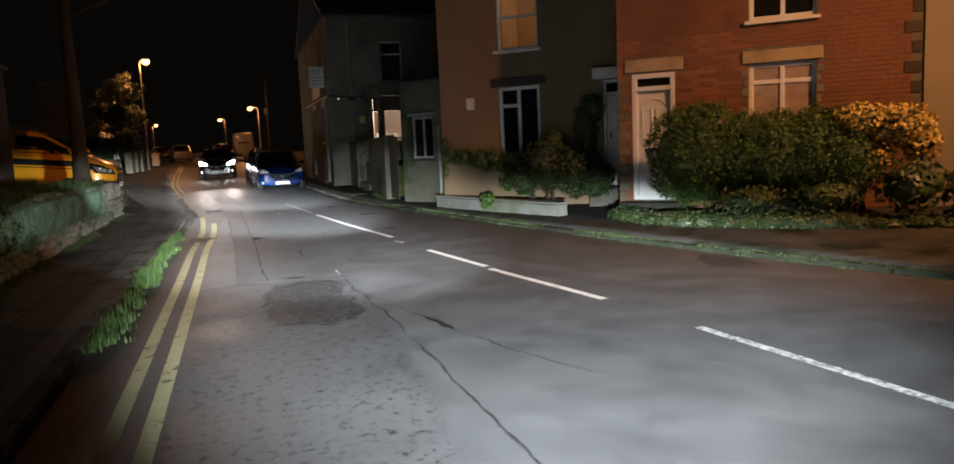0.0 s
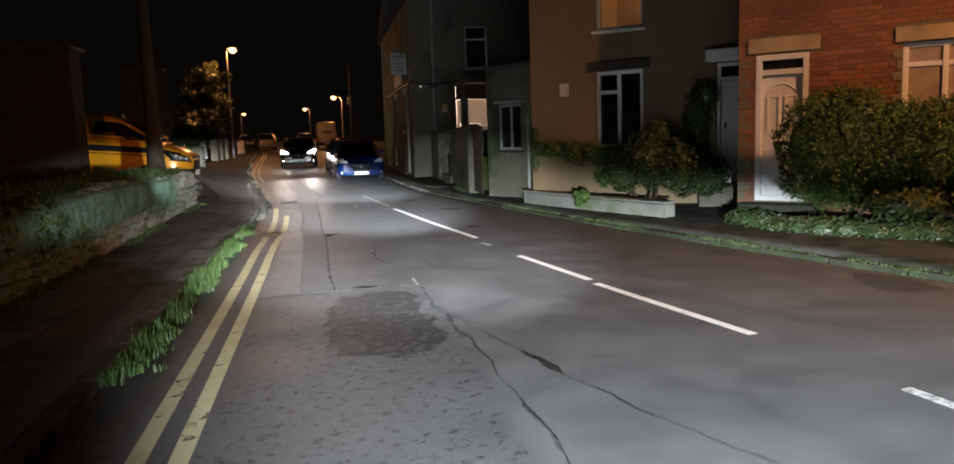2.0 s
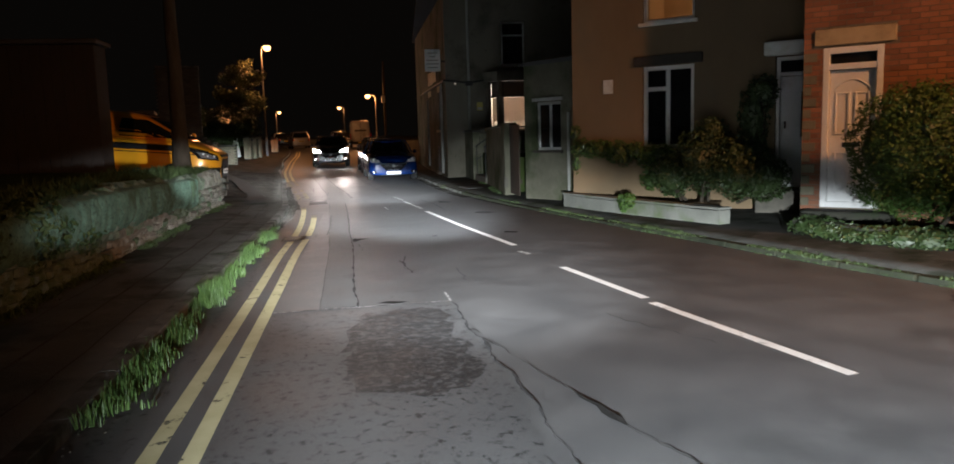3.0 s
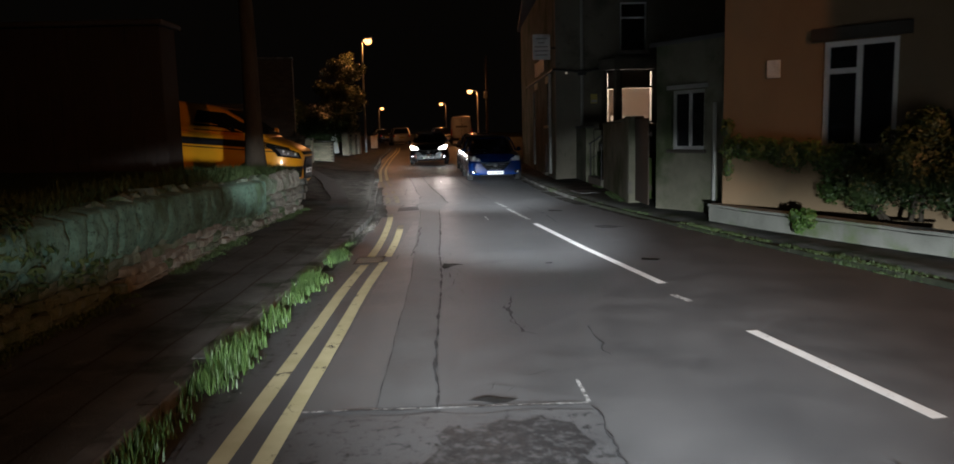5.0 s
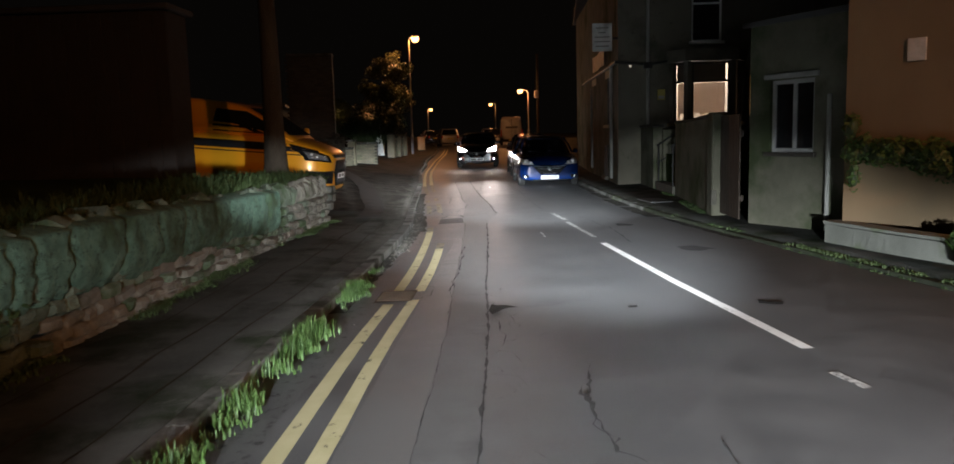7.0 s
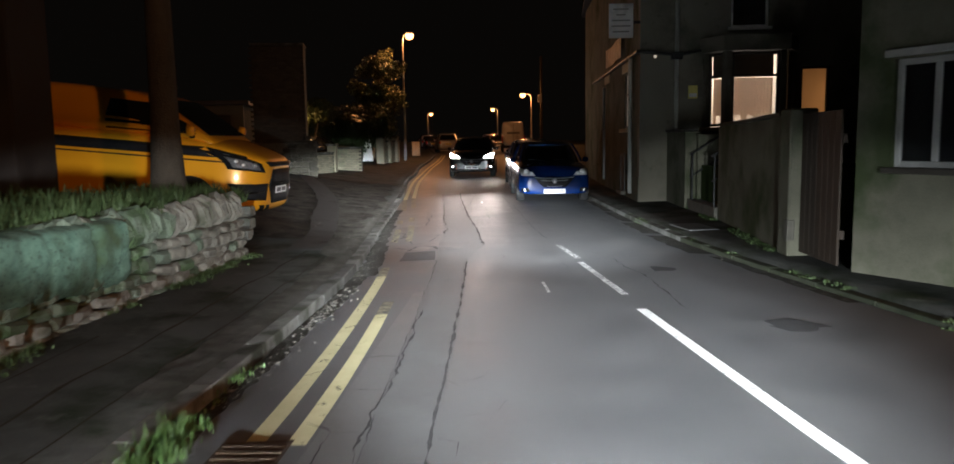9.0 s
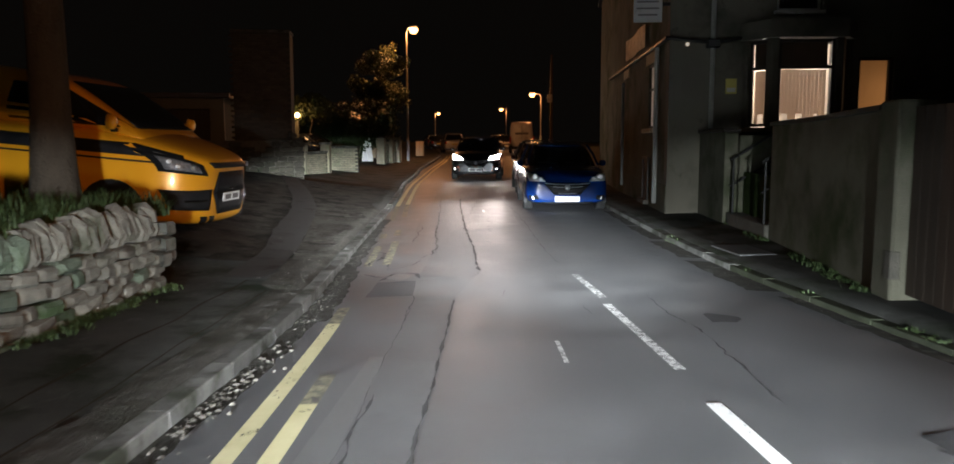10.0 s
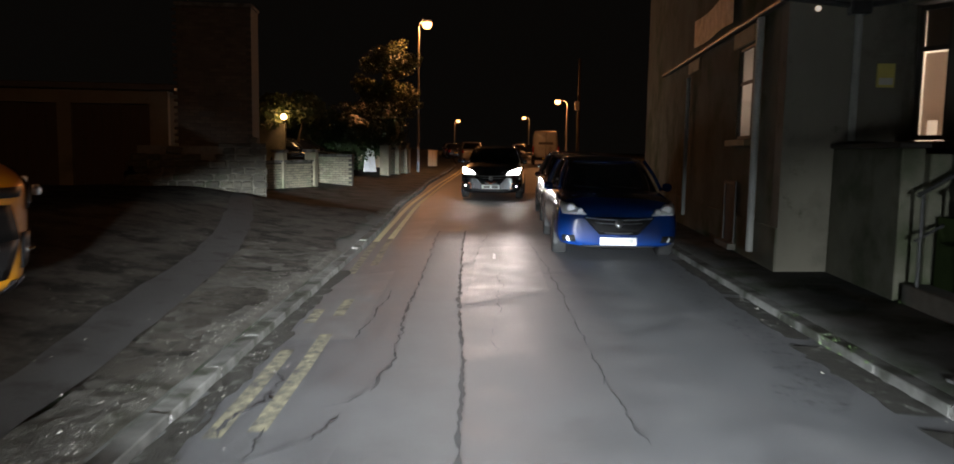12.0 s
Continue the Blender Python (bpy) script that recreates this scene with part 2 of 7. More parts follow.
RENDER_CREAM = surface("house_render_cream", (0.26, 0.225, 0.16), (0.36, 0.31, 0.23), 1.0, 100, 0.9, bump=0.3, depth=0.006,
                       stain=(0.3, 0.25, 0.17), stain_scale=0.8)
LOW_WALL_PAINT = surface("low_wall_paint", (0.12, 0.122, 0.105), (0.22, 0.222, 0.195), 2.0, 70, 0.85, bump=0.5, stain=(0.10, 0.13, 0.06), stain_scale=1.6,
                         stain_range=(0.5, 0.65))
BRICK = surface("red_brick", (0.17, 0.07, 0.04), (0.30, 0.125, 0.066), 1.1, 70, 0.9, bump=0.5, depth=0.006, per_piece=0.25,
                stain=(0.12, 0.045, 0.03), stain_scale=1.1, stain_range=(0.58, 0.75))
BRICK_MORTAR = surface("brick_mortar", (0.11, 0.09, 0.068), (0.18, 0.15, 0.115), 5.0, 80, 0.95, bump=0.4)
WALL_MORTAR = surface("dark_wall_mortar", (0.022, 0.02, 0.015), (0.05, 0.045, 0.034), 5.0, 80, 0.95, bump=0.4)
BUFF_BRICK = surface("buff_brick", (0.12, 0.11, 0.075), (0.20, 0.18, 0.125), 4.0, 60, 0.9, bump=0.5, stain=(0.12, 0.13, 0.08), stain_scale=1.5, per_piece=0.2)
SANDSTONE = surface("sandstone_lintel", (0.34, 0.26, 0.15), (0.48, 0.37, 0.23), 4.0, 80, 0.85, bump=0.3, stain=(0.22, 0.17, 0.11), stain_scale=2.0)
SLATE = surface("roof_slate", (0.03, 0.03, 0.034), (0.06, 0.06, 0.066), 3.0, 40, 0.6, bump=0.4, per_piece=0.2)
WHITE_PVC = surface("white_upvc", (0.70, 0.70, 0.70), (0.82, 0.82, 0.81), 1.0, 30, 0.35, bump=0.02, stain=(0.6, 0.58, 0.53), stain_scale=2.0)
DARK_TIMBER = surface("dark_painted_timber", (0.018, 0.015, 0.012), (0.04, 0.034, 0.028), 4.0, 60, 0.6, bump=0.2)
BROWN_TIMBER = surface("brown_gate_timber", (0.022, 0.014, 0.009), (0.045, 0.029, 0.018), 3.0, 50, 0.75, bump=0.3, stretch=(6, 6, 0.6))
GREY_PIPE = surface("grey_pipe", (0.2, 0.2, 0.185), (0.3, 0.3, 0.275), 3.0, 60, 0.6, bump=0.1)
BLACK_METAL = surface("black_iron", (0.012, 0.012, 0.012), (0.03, 0.029, 0.028), 6.0, 70, 0.5, metal=0.3, bump=0.2)
GALVANISED = surface("galvanised_steel", (0.22, 0.22, 0.22), (0.34, 0.34, 0.33), 4.0, 60, 0.5, metal=0.7, bump=0.1)
BARK = surface("bark", (0.03, 0.025, 0.019), (0.08, 0.066, 0.05), 5.0, 40, 0.95, bump=1.0, depth=0.03, stretch=(1, 1, 0.3), gloss=0.15)
LEAF = surface("hedge_leaf", (0.026, 0.062, 0.010), (0.07, 0.135, 0.024), 2.0, 30, 0.55, bump=0)
LEAF_DARK = surface("shrub_leaf", (0.015, 0.03, 0.010), (0.045, 0.075, 0.022), 2.5, 30, 0.5, bump=0)
LEAF_GOLD = surface("variegated_leaf", (0.30, 0.22, 0.05), (0.6, 0.44, 0.12), 7.0, 30, 0.5, bump=0)
LEAF_TREE = surface("tree_leaf", (0.03, 0.042, 0.012), (0.08, 0.095, 0.03), 1.5, 30, 0.55, bump=0)
DEAD_LEAF = surface("litter", (0.06, 0.055, 0.043), (0.16, 0.15, 0.13), 12.0, 40, 0.85, bump=0)
GLASS_DARK = surface("dark_window_glass", (0.008, 0.009, 0.010), (0.014, 0.015, 0.016), 1.0, 20, 0.06, bump=0, rough_vary=0.02)
PANE = clear_glass("clear_pane")
BLIND = surface("vertical_blind_fabric", (0.66, 0.62, 0.56), (0.78, 0.74, 0.68), 2.0, 60, 0.8, bump=0.1)
tree = BLIND.node_tree   # thin cloth that lets the room's light through
thin, join = tree.nodes.new("ShaderNodeBsdfTranslucent"), tree.nodes.new("ShaderNodeMixShader")
thin.inputs[0].default_value, join.inputs[0].default_value = (0.85, 0.72, 0.62, 1), 0.6
tree.links.new(tree.nodes["Principled BSDF"].outputs[0], join.inputs[1])
tree.links.new(thin.outputs[0], join.inputs[2])
tree.links.new(join.outputs[0], tree.nodes["Material Output"].inputs[0])
DIM_BLIND = surface("dim_blind_fabric", (0.12, 0.105, 0.09), (0.17, 0.15, 0.13), 2.0, 60, 0.85, bump=0.1)
tree = DIM_BLIND.node_tree   # darker copy of BLIND; the top lights' dimness is put into its colour
thin, join = tree.nodes.new("ShaderNodeBsdfTranslucent"), tree.nodes.new("ShaderNodeMixShader")
thin.inputs[0].default_value, join.inputs[0].default_value = (0.12, 0.10, 0.082, 1), 0.6
tree.links.new(tree.nodes["Principled BSDF"].outputs[0], join.inputs[1])
tree.links.new(thin.outputs[0], join.inputs[2])
tree.links.new(join.outputs[0], tree.nodes["Material Output"].inputs[0])
ROOM_WALL = surface("room_wall_paint", (0.6, 0.54, 0.46), (0.68, 0.62, 0.54), 1.0, 30, 0.9, bump=0.05)
CURTAIN = surface("peach_curtain", (0.55, 0.38, 0.22), (0.66, 0.47, 0.28), 2.0, 40, 0.85, bump=0.1)
TYRE = surface("tyre_rubber", (0.012, 0.012, 0.012), (0.025, 0.025, 0.025), 8.0, 60, 0.9, bump=0.2, gloss=0.05)
ALLOY = surface("alloy_rim", (0.35, 0.35, 0.36), (0.5, 0.5, 0.5), 3.0, 50, 0.3, metal=0.9, bump=0.02)
CHROME = surface("chrome_trim", (0.7, 0.7, 0.7), (0.8, 0.8, 0.8), 2.0, 30, 0.12, metal=1.0, bump=0)
BLACK_PLASTIC = surface("black_plastic", (0.010, 0.010, 0.011), (0.022, 0.022, 0.023), 5.0, 80, 0.5, bump=0.15, gloss=0.12)
BLUE_BODY = surface("blue_car_paint", (0.003, 0.022, 0.12), (0.004, 0.03, 0.16), 1.0, 400, 0.25, metal=0.0, bump=0, coat=0.35, gloss=0.16, rough_vary=0.03)
ORANGE_BODY = surface("orange_van_paint", (0.80, 0.33, 0.012), (0.86, 0.38, 0.016), 1.0, 400, 0.3, metal=0.1, bump=0, coat=1.0, rough_vary=0.03)
BLACK_BODY = surface("black_car_paint", (0.010, 0.010, 0.012), (0.016, 0.016, 0.018), 1.0, 400, 0.25, metal=0.2, bump=0, coat=1.0, rough_vary=0.03)
RED_BODY = surface("dark_red_car_paint", (0.05, 0.010, 0.009), (0.07, 0.014, 0.011), 1.0, 400, 0.3, metal=0.2, bump=0, coat=1.0, rough_vary=0.03)
SILVER_BODY = surface("silver_car_paint", (0.36, 0.36, 0.36), (0.45, 0.45, 0.45), 1.0, 400, 0.35, metal=0.5, bump=0, coat=0.8, rough_vary=0.03)
WHITE_BODY = surface("white_van_paint", (0.68, 0.67, 0.65), (0.78, 0.77, 0.75), 1.0, 60, 0.4, bump=0, coat=0.6, stain=(0.5, 0.48, 0.44), stain_scale=1.2)
ORANGE_TRIM = surface("orange_trim", (0.5, 0.10, 0.03), (0.6, 0.13, 0.04), 2.0, 60, 0.35, bump=0, coat=0.6)
# lens coloured white to stand in for headlight thrown back by the lamp
LAMP_GLASS = surface("headlamp_lens", (0.7, 0.71, 0.73), (0.93, 0.94, 0.95), 14.0, 60, 0.2, metal=0.0, bump=0.2, coat=1.0)
SMOKED_LENS = surface("smoked_headlamp_lens", (0.05, 0.05, 0.052), (0.2, 0.2, 0.205), 26.0, 60, 0.15, bump=0.3, coat=1.0)
TAIL_RED = surface("tail_lamp_lens", (0.35, 0.012, 0.01), (0.5, 0.02, 0.015), 10.0, 60, 0.2, bump=0.1, coat=1.0)
PLATE_WHITE = surface("white_plate", (0.80, 0.80, 0.79), (0.88, 0.88, 0.87), 3.0, 40, 0.4, bump=0)
PLATE_YELLOW = surface("yellow_plate", (0.72, 0.55, 0.06), (0.78, 0.6, 0.08), 3.0, 40, 0.4, bump=0)
INK = surface("plate_ink", (0.02, 0.02, 0.022), (0.03, 0.03, 0.032), 3.0, 40, 0.5, bump=0)
SIGN_WHITE = surface("sign_board", (0.48, 0.47, 0.45), (0.62, 0.60, 0.57), 2.0, 40, 0.6, bump=0.05, stain=(0.35, 0.33, 0.3), stain_scale=3.0)
SIGN_YELLOW = surface("yellow_notice", (0.5, 0.42, 0.1), (0.62, 0.52, 0.14), 2.0, 40, 0.5, bump=0.05)
BANNER = surface("banner_vinyl", (0.30, 0.24, 0.19), (0.86, 0.78, 0.70), 5.0, 40, 0.5, bump=0.3, depth=0.02)
GREY_INK = surface("faded_ink", (0.14, 0.13, 0.13), (0.2, 0.19, 0.18), 3.0, 40, 0.7, bump=0)
SODIUM_GLOW = glowing("sodium_lamp_glow", (1.0, 0.44, 0.15), 8)
HEAD_GLOW = glowing("lit_headlamp", (1.0, 0.93, 0.86), 120)
PORCH_GLOW = glowing("porch_lamp_glow", (1.0, 0.55, 0.22), 20)
ALARM_GLOW = glowing("alarm_light", (1.0, 0.85, 0.7), 0.5)

SHEER = bpy.data.materials.new("sheer_blind_fabric")   # lets the light of the room through
SHEER.use_nodes = True
_t = SHEER.node_tree
_a, _b, _m = _t.nodes.new("ShaderNodeBsdfDiffuse"), _t.nodes.new("ShaderNodeBsdfTranslucent"), _t.nodes.new("ShaderNodeMixShader")
_a.inputs[0].default_value = _b.inputs[0].default_value = (0.75, 0.72, 0.68, 1)
_m.inputs[0].default_value = 0.6
_t.links.new(_a.outputs[0], _m.inputs[1])
_t.links.new(_b.outputs[0], _m.inputs[2])
_t.links.new(_m.outputs[0], next(n for n in _t.nodes if n.type == "OUTPUT_MATERIAL").inputs[0])

# ---------------------------------------------------------------- mesh helpers
def link(name, bm, material, parent=None, label="", smooth=False):
    bmesh.ops.recalc_face_normals(bm, faces=bm.faces[:])
    me = bpy.data.meshes.new(name)
    bm.to_mesh(me)
    bm.free()
    me.materials.append(material)
    if smooth:
        for p in me.polygons:
            p.use_smooth = True
    ob = new(name, me)
    ob.parent = parent
    if label:
        tagged(ob, label)
    return ob


def part(name, bm, material, parent, label="", smooth=False):
    return link(name, bm, material, parent, label, smooth)


def thing(name, label, category, m=None, group="", kind=""):
    ob = new(name)
    ob.empty_display_size = 0.2
    if m is not None:
        ob.matrix_world = m
    return tagged(ob, label, category, group, kind)


def box(x0, x1, y0, y1, z0, z1, bevel=0.0, bm=None, m=None):
    bm = bm or bmesh.new()
    vs = [bm.verts.new((x, y, z)) for x in (x0, x1) for y in (y0, y1) for z in (z0, z1)]
    if m is not None:
        for v in vs:
            v.co = m @ v.co
    faces = [bm.faces.new([vs[i] for i in f]) for f in ((0, 1, 3, 2), (4, 6, 7, 5), (0, 4, 5, 1), (2, 3, 7, 6), (0, 2, 6, 4), (1, 5, 7, 3))]
    if bevel:
        es = list({e for f in faces for e in f.edges})
        bmesh.ops.bevel(bm, geom=es, offset=bevel, segments=1, affect="EDGES")
    return bm


def loft(rings, caps=True, closed=True, bm=None):
    bm = bm or bmesh.new()
    rows = [[bm.verts.new(p) for p in r] for r in rings]
    n = len(rows[0])
    for a, b in zip(rows, rows[1:]):
        for i in range(n if closed else n - 1):
            j = (i + 1) % n
            bm.faces.new((a[i], a[j], b[j], b[i]))
    if caps and closed:
        bm.faces.new(rows[0])
        bm.faces.new(rows[-1])
    return bm


def tube(points, radius, n=8, bm=None):
    """A round bar along points; radius may be one number or one for each point."""
    pts = [Vector(p) for p in points]
    rings = []
    for i, p in enumerate(pts):
        d = (pts[min(i + 1, len(pts) - 1)] - pts[max(i - 1, 0)]).normalized()
        side = d.cross(Vector((0, 0, 1)) if abs(d.z) < 0.9 else Vector((1, 0, 0))).normalized()
        up = side.cross(d)
        r = radius[i] if isinstance(radius, (list, tuple)) else radius
        rings.append([p + r * (math.cos(a) * side + math.sin(a) * up) for a in (2 * math.pi * k / n for k in range(n))])
    return loft(rings, bm=bm)


def lathe(profile, n=24, axis="x", centre=(0, 0, 0), bm=None):
    """Turns (radius, along) pairs round an axis."""
    rings = []
    for r, h in profile:
        ring = []
        for k in range(n):
            a = 2 * math.pi * k / n
            c, s = r * math.cos(a), r * math.sin(a)
            p = {"x": (h, c, s), "y": (c, h, s), "z": (c, s, h)}[axis]
            ring.append(Vector(p) + Vector(centre))
        rings.append(ring)
    return loft(rings, bm=bm)


def smooth_line(pts, ys, width=2.0):
    xs, vs = [p[0] for p in pts], [p[1] for p in pts]
    return [float(np.mean([np.interp(y + d, xs, vs) for d in np.linspace(-width, width, 9)])) for y in np.atleast_1d(ys)]


def rise(y):
    """The street climbs gently beyond the bend."""
    return 0.0125 * min(max(0.0, y - 36), 110)


LEFT_KERB = [(-60, -1.25), (6, -1.25), (12, -1.25), (16, -1.18), (19.5, -1.19), (21, -1.29), (22.8, -1.5), (25.3, -1.74), (29, -2.08), (32, -2.36), (37, -2.95), (40, -3.3), (45, -3.6), (50, -4.1), (60, -4.6), (70, -5.3), (80, -6.4),
             (120, -11.5), (260, -30)]
RIGHT_KERB = [(-60, 26), (-10, 12.2), (0, 8.9), (3, 7.95), (6, 6.95), (7.8, 6.3), (10.2, 5.6), (14, 4.72), (17.7, 3.93), (20, 3.48), (22.5, 3.07), (25, 2.87), (27.3, 2.74), (31.5, 2.56),
              (45, 2.35), (60, 2.0), (78, 1.6), (100, 0), (120, -2.5), (260, -20)]


def left_kerb(y):
    return smooth_line(LEFT_KERB, y, 1.2)[0]


def right_kerb(y):
    return smooth_line(RIGHT_KERB, y, 1.2)[0]


def road_z(x, y):
    a, b = left_kerb(y), right_kerb(y)
    u = (x - a) / (b - a)
    return rise(y) + 0.05 * (1 - (2 * u - 1) ** 2) - 0.035


def strip(left, right, ys, height, cols=2, bm=None):
    """A sheet between two lines given as functions of y."""
    bm = bm or bmesh.new()
    rows = []
    for y in ys:
        a, b = left(y), right(y)
        rows.append([bm.verts.new((a + (b - a) * k / (cols - 1), y, height(a + (b - a) * k / (cols - 1), y))) for k in range(cols)])
    for r, s in zip(rows, rows[1:]):
        for k in range(cols - 1):
            bm.faces.new((r[k], r[k + 1], s[k + 1], s[k]))
    return bm


def steps(a, b, d):
    n = max(1, round((b - a) / d))
    return [a + (b - a) * i / n for i in range(n + 1)]

# ---------------------------------------------------------------- ground, road, pavements
bm = bmesh.new()
ys = [-600, -200, -80, -40, -20, 0, 10, 22, 40, 60, 80, 100, 125, 152, 300, 900]
xs = [-700, -200, -60, -25, -12, 0, 14, 30, 70, 200, 700]
grid = [[bm.verts.new((x, y, rise(y) - 0.3)) for x in xs] for y in ys]
for r, s in zip(grid, grid[1:]):
    for k in range(len(xs) - 1):
        bm.faces.new((r[k], r[k + 1], s[k + 1], s[k]))
tagged(link("ground", bm, EARTH), "dark bare earth running out to the night horizon", "ground", kind="structure")

road_ys = steps(-50, 20, 0.75) + steps(20, 35, 0.3)[1:] + steps(35, 40, 0.75)[1:] + steps(40, 230, 3)[1:]
bm = strip(left_kerb, right_kerb, road_ys, road_z, 15)
road = tagged(link("road", bm, ASPHALT, smooth=True), "worn grey asphalt street with cracks, patches and damp sheen", "road", kind="structure")


def left_pavement_z(x, y):
    d = left_kerb(y) - 0.13 - x
    ramp_up = max(0.0, min(1.0, (y - 22.0) / 0.8, (38.5 - y) / 4.0)) * 0.085 * min(max(-2.2 - x, 0), 4.6)   # the driveway climbs from the street
    return rise(y) + 0.055 + 0.028 * min(d, 1.6) + 0.075 * min(max(d - 1.6, 0), 2.2) + ramp_up


bm = bmesh.new()
cols = [0, 0.3, 0.5, 0.7, 0.9, 1.1, 1.35, 1.6, 1.9, 2.2, 2.6, 3.0, 3.5, 3.8, 4.2, 5.0, 6.0, 9.0, 13.0]
rows = []
for y in road_ys:
    a = left_kerb(y) - 0.13
    rows.append([bm.verts.new((a + 0.05, y, rise(y) - 0.15))] + [bm.verts.new((a - c, y, left_pavement_z(a - c, y))) for c in cols])
for r, s in zip(rows, rows[1:]):
    for k in range(len(cols)):
        bm.faces.new((r[k], s[k], s[k + 1], r[k + 1]))
pavement = tagged(link("pavement", bm, PAVEMENT, smooth=True), "dark tarmac pavement with seams and moss", "pavement", kind="structure")

# gritty driveway apron in front of the van
def apron_left(y):
    return -9.0
def apron_right(y):
    return left_kerb(y) - 0.2 - 0.5 * abs(math.sin(y * 1.7)) * 0.4 - (0.6 if y < 23.2 else 0)
bm = strip(apron_left, apron_right, steps(22.3, 35.5, 0.3), lambda x, y: left_pavement_z(x, y) + 0.03 + 0.014 * noise.noise((x * 2.7, y * 2.7, 0)) , 26)
tagged(link("driveway", bm, DRIVE, smooth=True), "gritty broken tarmac driveway with puddle stains", "driveway", kind="structure")


def right_pavement_z(x, y):
    d = x - right_kerb(y) - 0.13
    return rise(y) + 0.055 + 0.03 * min(d, 2.0) + 0.05 * min(max(d - 2.0, 0), 3)


bm = bmesh.new()
cols = [0, 0.3, 0.6, 1.0, 1.6, 2.4, 3.5, 5, 8, 13]
rows = []
for y in road_ys:
    a = right_kerb(y) + 0.13
    rows.append([bm.verts.new((a - 0.05, y, rise(y) - 0.15))] + [bm.verts.new((a + c, y, right_pavement_z(a + c, y))) for c in cols])
for r, s in zip(rows, rows[1:]):
    for k in range(len(cols)):
        bm.faces.new((r[k], r[k + 1], s[k + 1], s[k]))
pavement_right = tagged(link("pavement_right", bm, PAVEMENT, smooth=True), "dark tarmac footway in front of the houses", "pavement", kind="structure")


# ---------------------------------------------------------------- kerbs, one object for each stone
def kerb_line(name, line, side, a, b, low, label, mossy=0, high=0.062):
    top = thing(name, label, "kerb", kind="structure")
    y = a
    rnd = random.Random(4)
    cache = {}
    while y < b:
        length = 0.9
        x0, x1 = line(y), line(y + length)
        drop = low(y + 0.45)
        key = y < mossy
        if key not in cache:
            bmk = box(-0.07, 0.07, 0.001, length - 0.001, -0.25, 0.0, 0.007)
            me = bpy.data.meshes.new("kerb_stone")
            bmesh.ops.recalc_face_normals(bmk, faces=bmk.faces[:])
            bmk.to_mesh(me)
            bmk.free()
            me.materials.append(KERB_MOSS if key else KERB)
            cache[key] = me
        ob = new("kerb_stone", cache[key])
        ob.parent = top
        ob.matrix_world = pose(x0 + side * 0.065, y, rise(y) + high - drop * 0.5 + rnd.uniform(-0.0015, 0.0015), 0, 0, math.degrees(math.atan2(-(x1 - x0), length)) + rnd.uniform(-0.1, 0.1))
        y += length
    return top


kerb_line("kerb_left", left_kerb, -1, 0.5, 75, lambda y: 0.06 * max(0, min(1, (y - 21.5) / 1.2, (31.5 - y) / 1.2)), "pale worn stone kerb, dropped at the driveway")
kerb_line("kerb_right", right_kerb, 1, 3, 62, lambda y: float(np.interp(y, (13, 15, 19.5, 24), (0.05, 0.09, 0.09, 0.03))), "low mossy grey stone kerb with thin grass", 22.5, 0.055)


# ---------------------------------------------------------------- markings
def paint_strip(name, points, width, material, parent, lift=0.004, label=""):
    """A flat band of paint along points (x, y) on the road."""
    bmp = bmesh.new()
    pts = []
    for (xa, ya), (xb, yb) in zip(points, points[1:]):
        n = max(1, int(math.hypot(xb - xa, yb - ya) / 0.25))
        pts += [(xa + (xb - xa) * i / n, ya + (yb - ya) * i / n) for i in range(n)]
    pts.append(points[-1])
    rows = []
    for i, (x, y) in enumerate(pts):
        xa, ya = pts[max(i - 1, 0)]
        xb, yb = pts[min(i + 1, len(pts) - 1)]
        d = Vector((xb - xa, yb - ya)).normalized()
        w = width / 2 * (1 + 0.06 * noise.noise((x * 9, y * 9, 1)))
        rows.append([bmp.verts.new((x + k * d.y * w, y - k * d.x * w, road_z(x + k * d.y * w, y - k * d.x * w) + lift)) for k in (-1, 1)])
    for r, s in zip(rows, rows[1:]):
        bmp.faces.new((r[0], r[1], s[1], s[0]))
    return part(name, bmp, material, parent, label)


lines = thing("double_yellow_lines", "pair of worn yellow no-parking lines beside the kerb", "road marking", kind="structure")


YELLOW = [(-30, -0.72), (11, -0.72), (13, -0.74), (15, -0.69), (16.5, -0.70), (18, -0.76), (20, -0.87), (22.9, -1.2), (24.7, -1.38), (25.6, -1.52), (28.5, -1.84), (31.8, -2.27), (37, -2.83), (40, -3.1), (50, -3.7), (60, -4.15), (70, -4.8), (80, -5.9)]


def yellow_x(y, offset):
    return smooth_line(YELLOW, y, 0.8)[0] + offset


for offset, runs in ((0.0, ((-20, 14.5, 0), (15.1, 19.9, 0), (19.9, 20.5, 1), (22.8, 24.6, 1), (25.5, 26.1, 1), (28.2, 31.6, 1), (31.6, 72, 0))),
                     (0.22, ((-20, 14.65, 0), (15.05, 17.95, 0), (17.95, 18.5, 1), (22.9, 25.1, 1), (25.8, 26.6, 1), (28.9, 32, 1), (32, 72, 0)))):
    for a, b, worn in runs:
        paint_strip("yellow_line", [(yellow_x(y, offset), y) for y in steps(a, b, 0.5)], 0.105, YELLOW_WORN if worn else YELLOW_PAINT, lines)

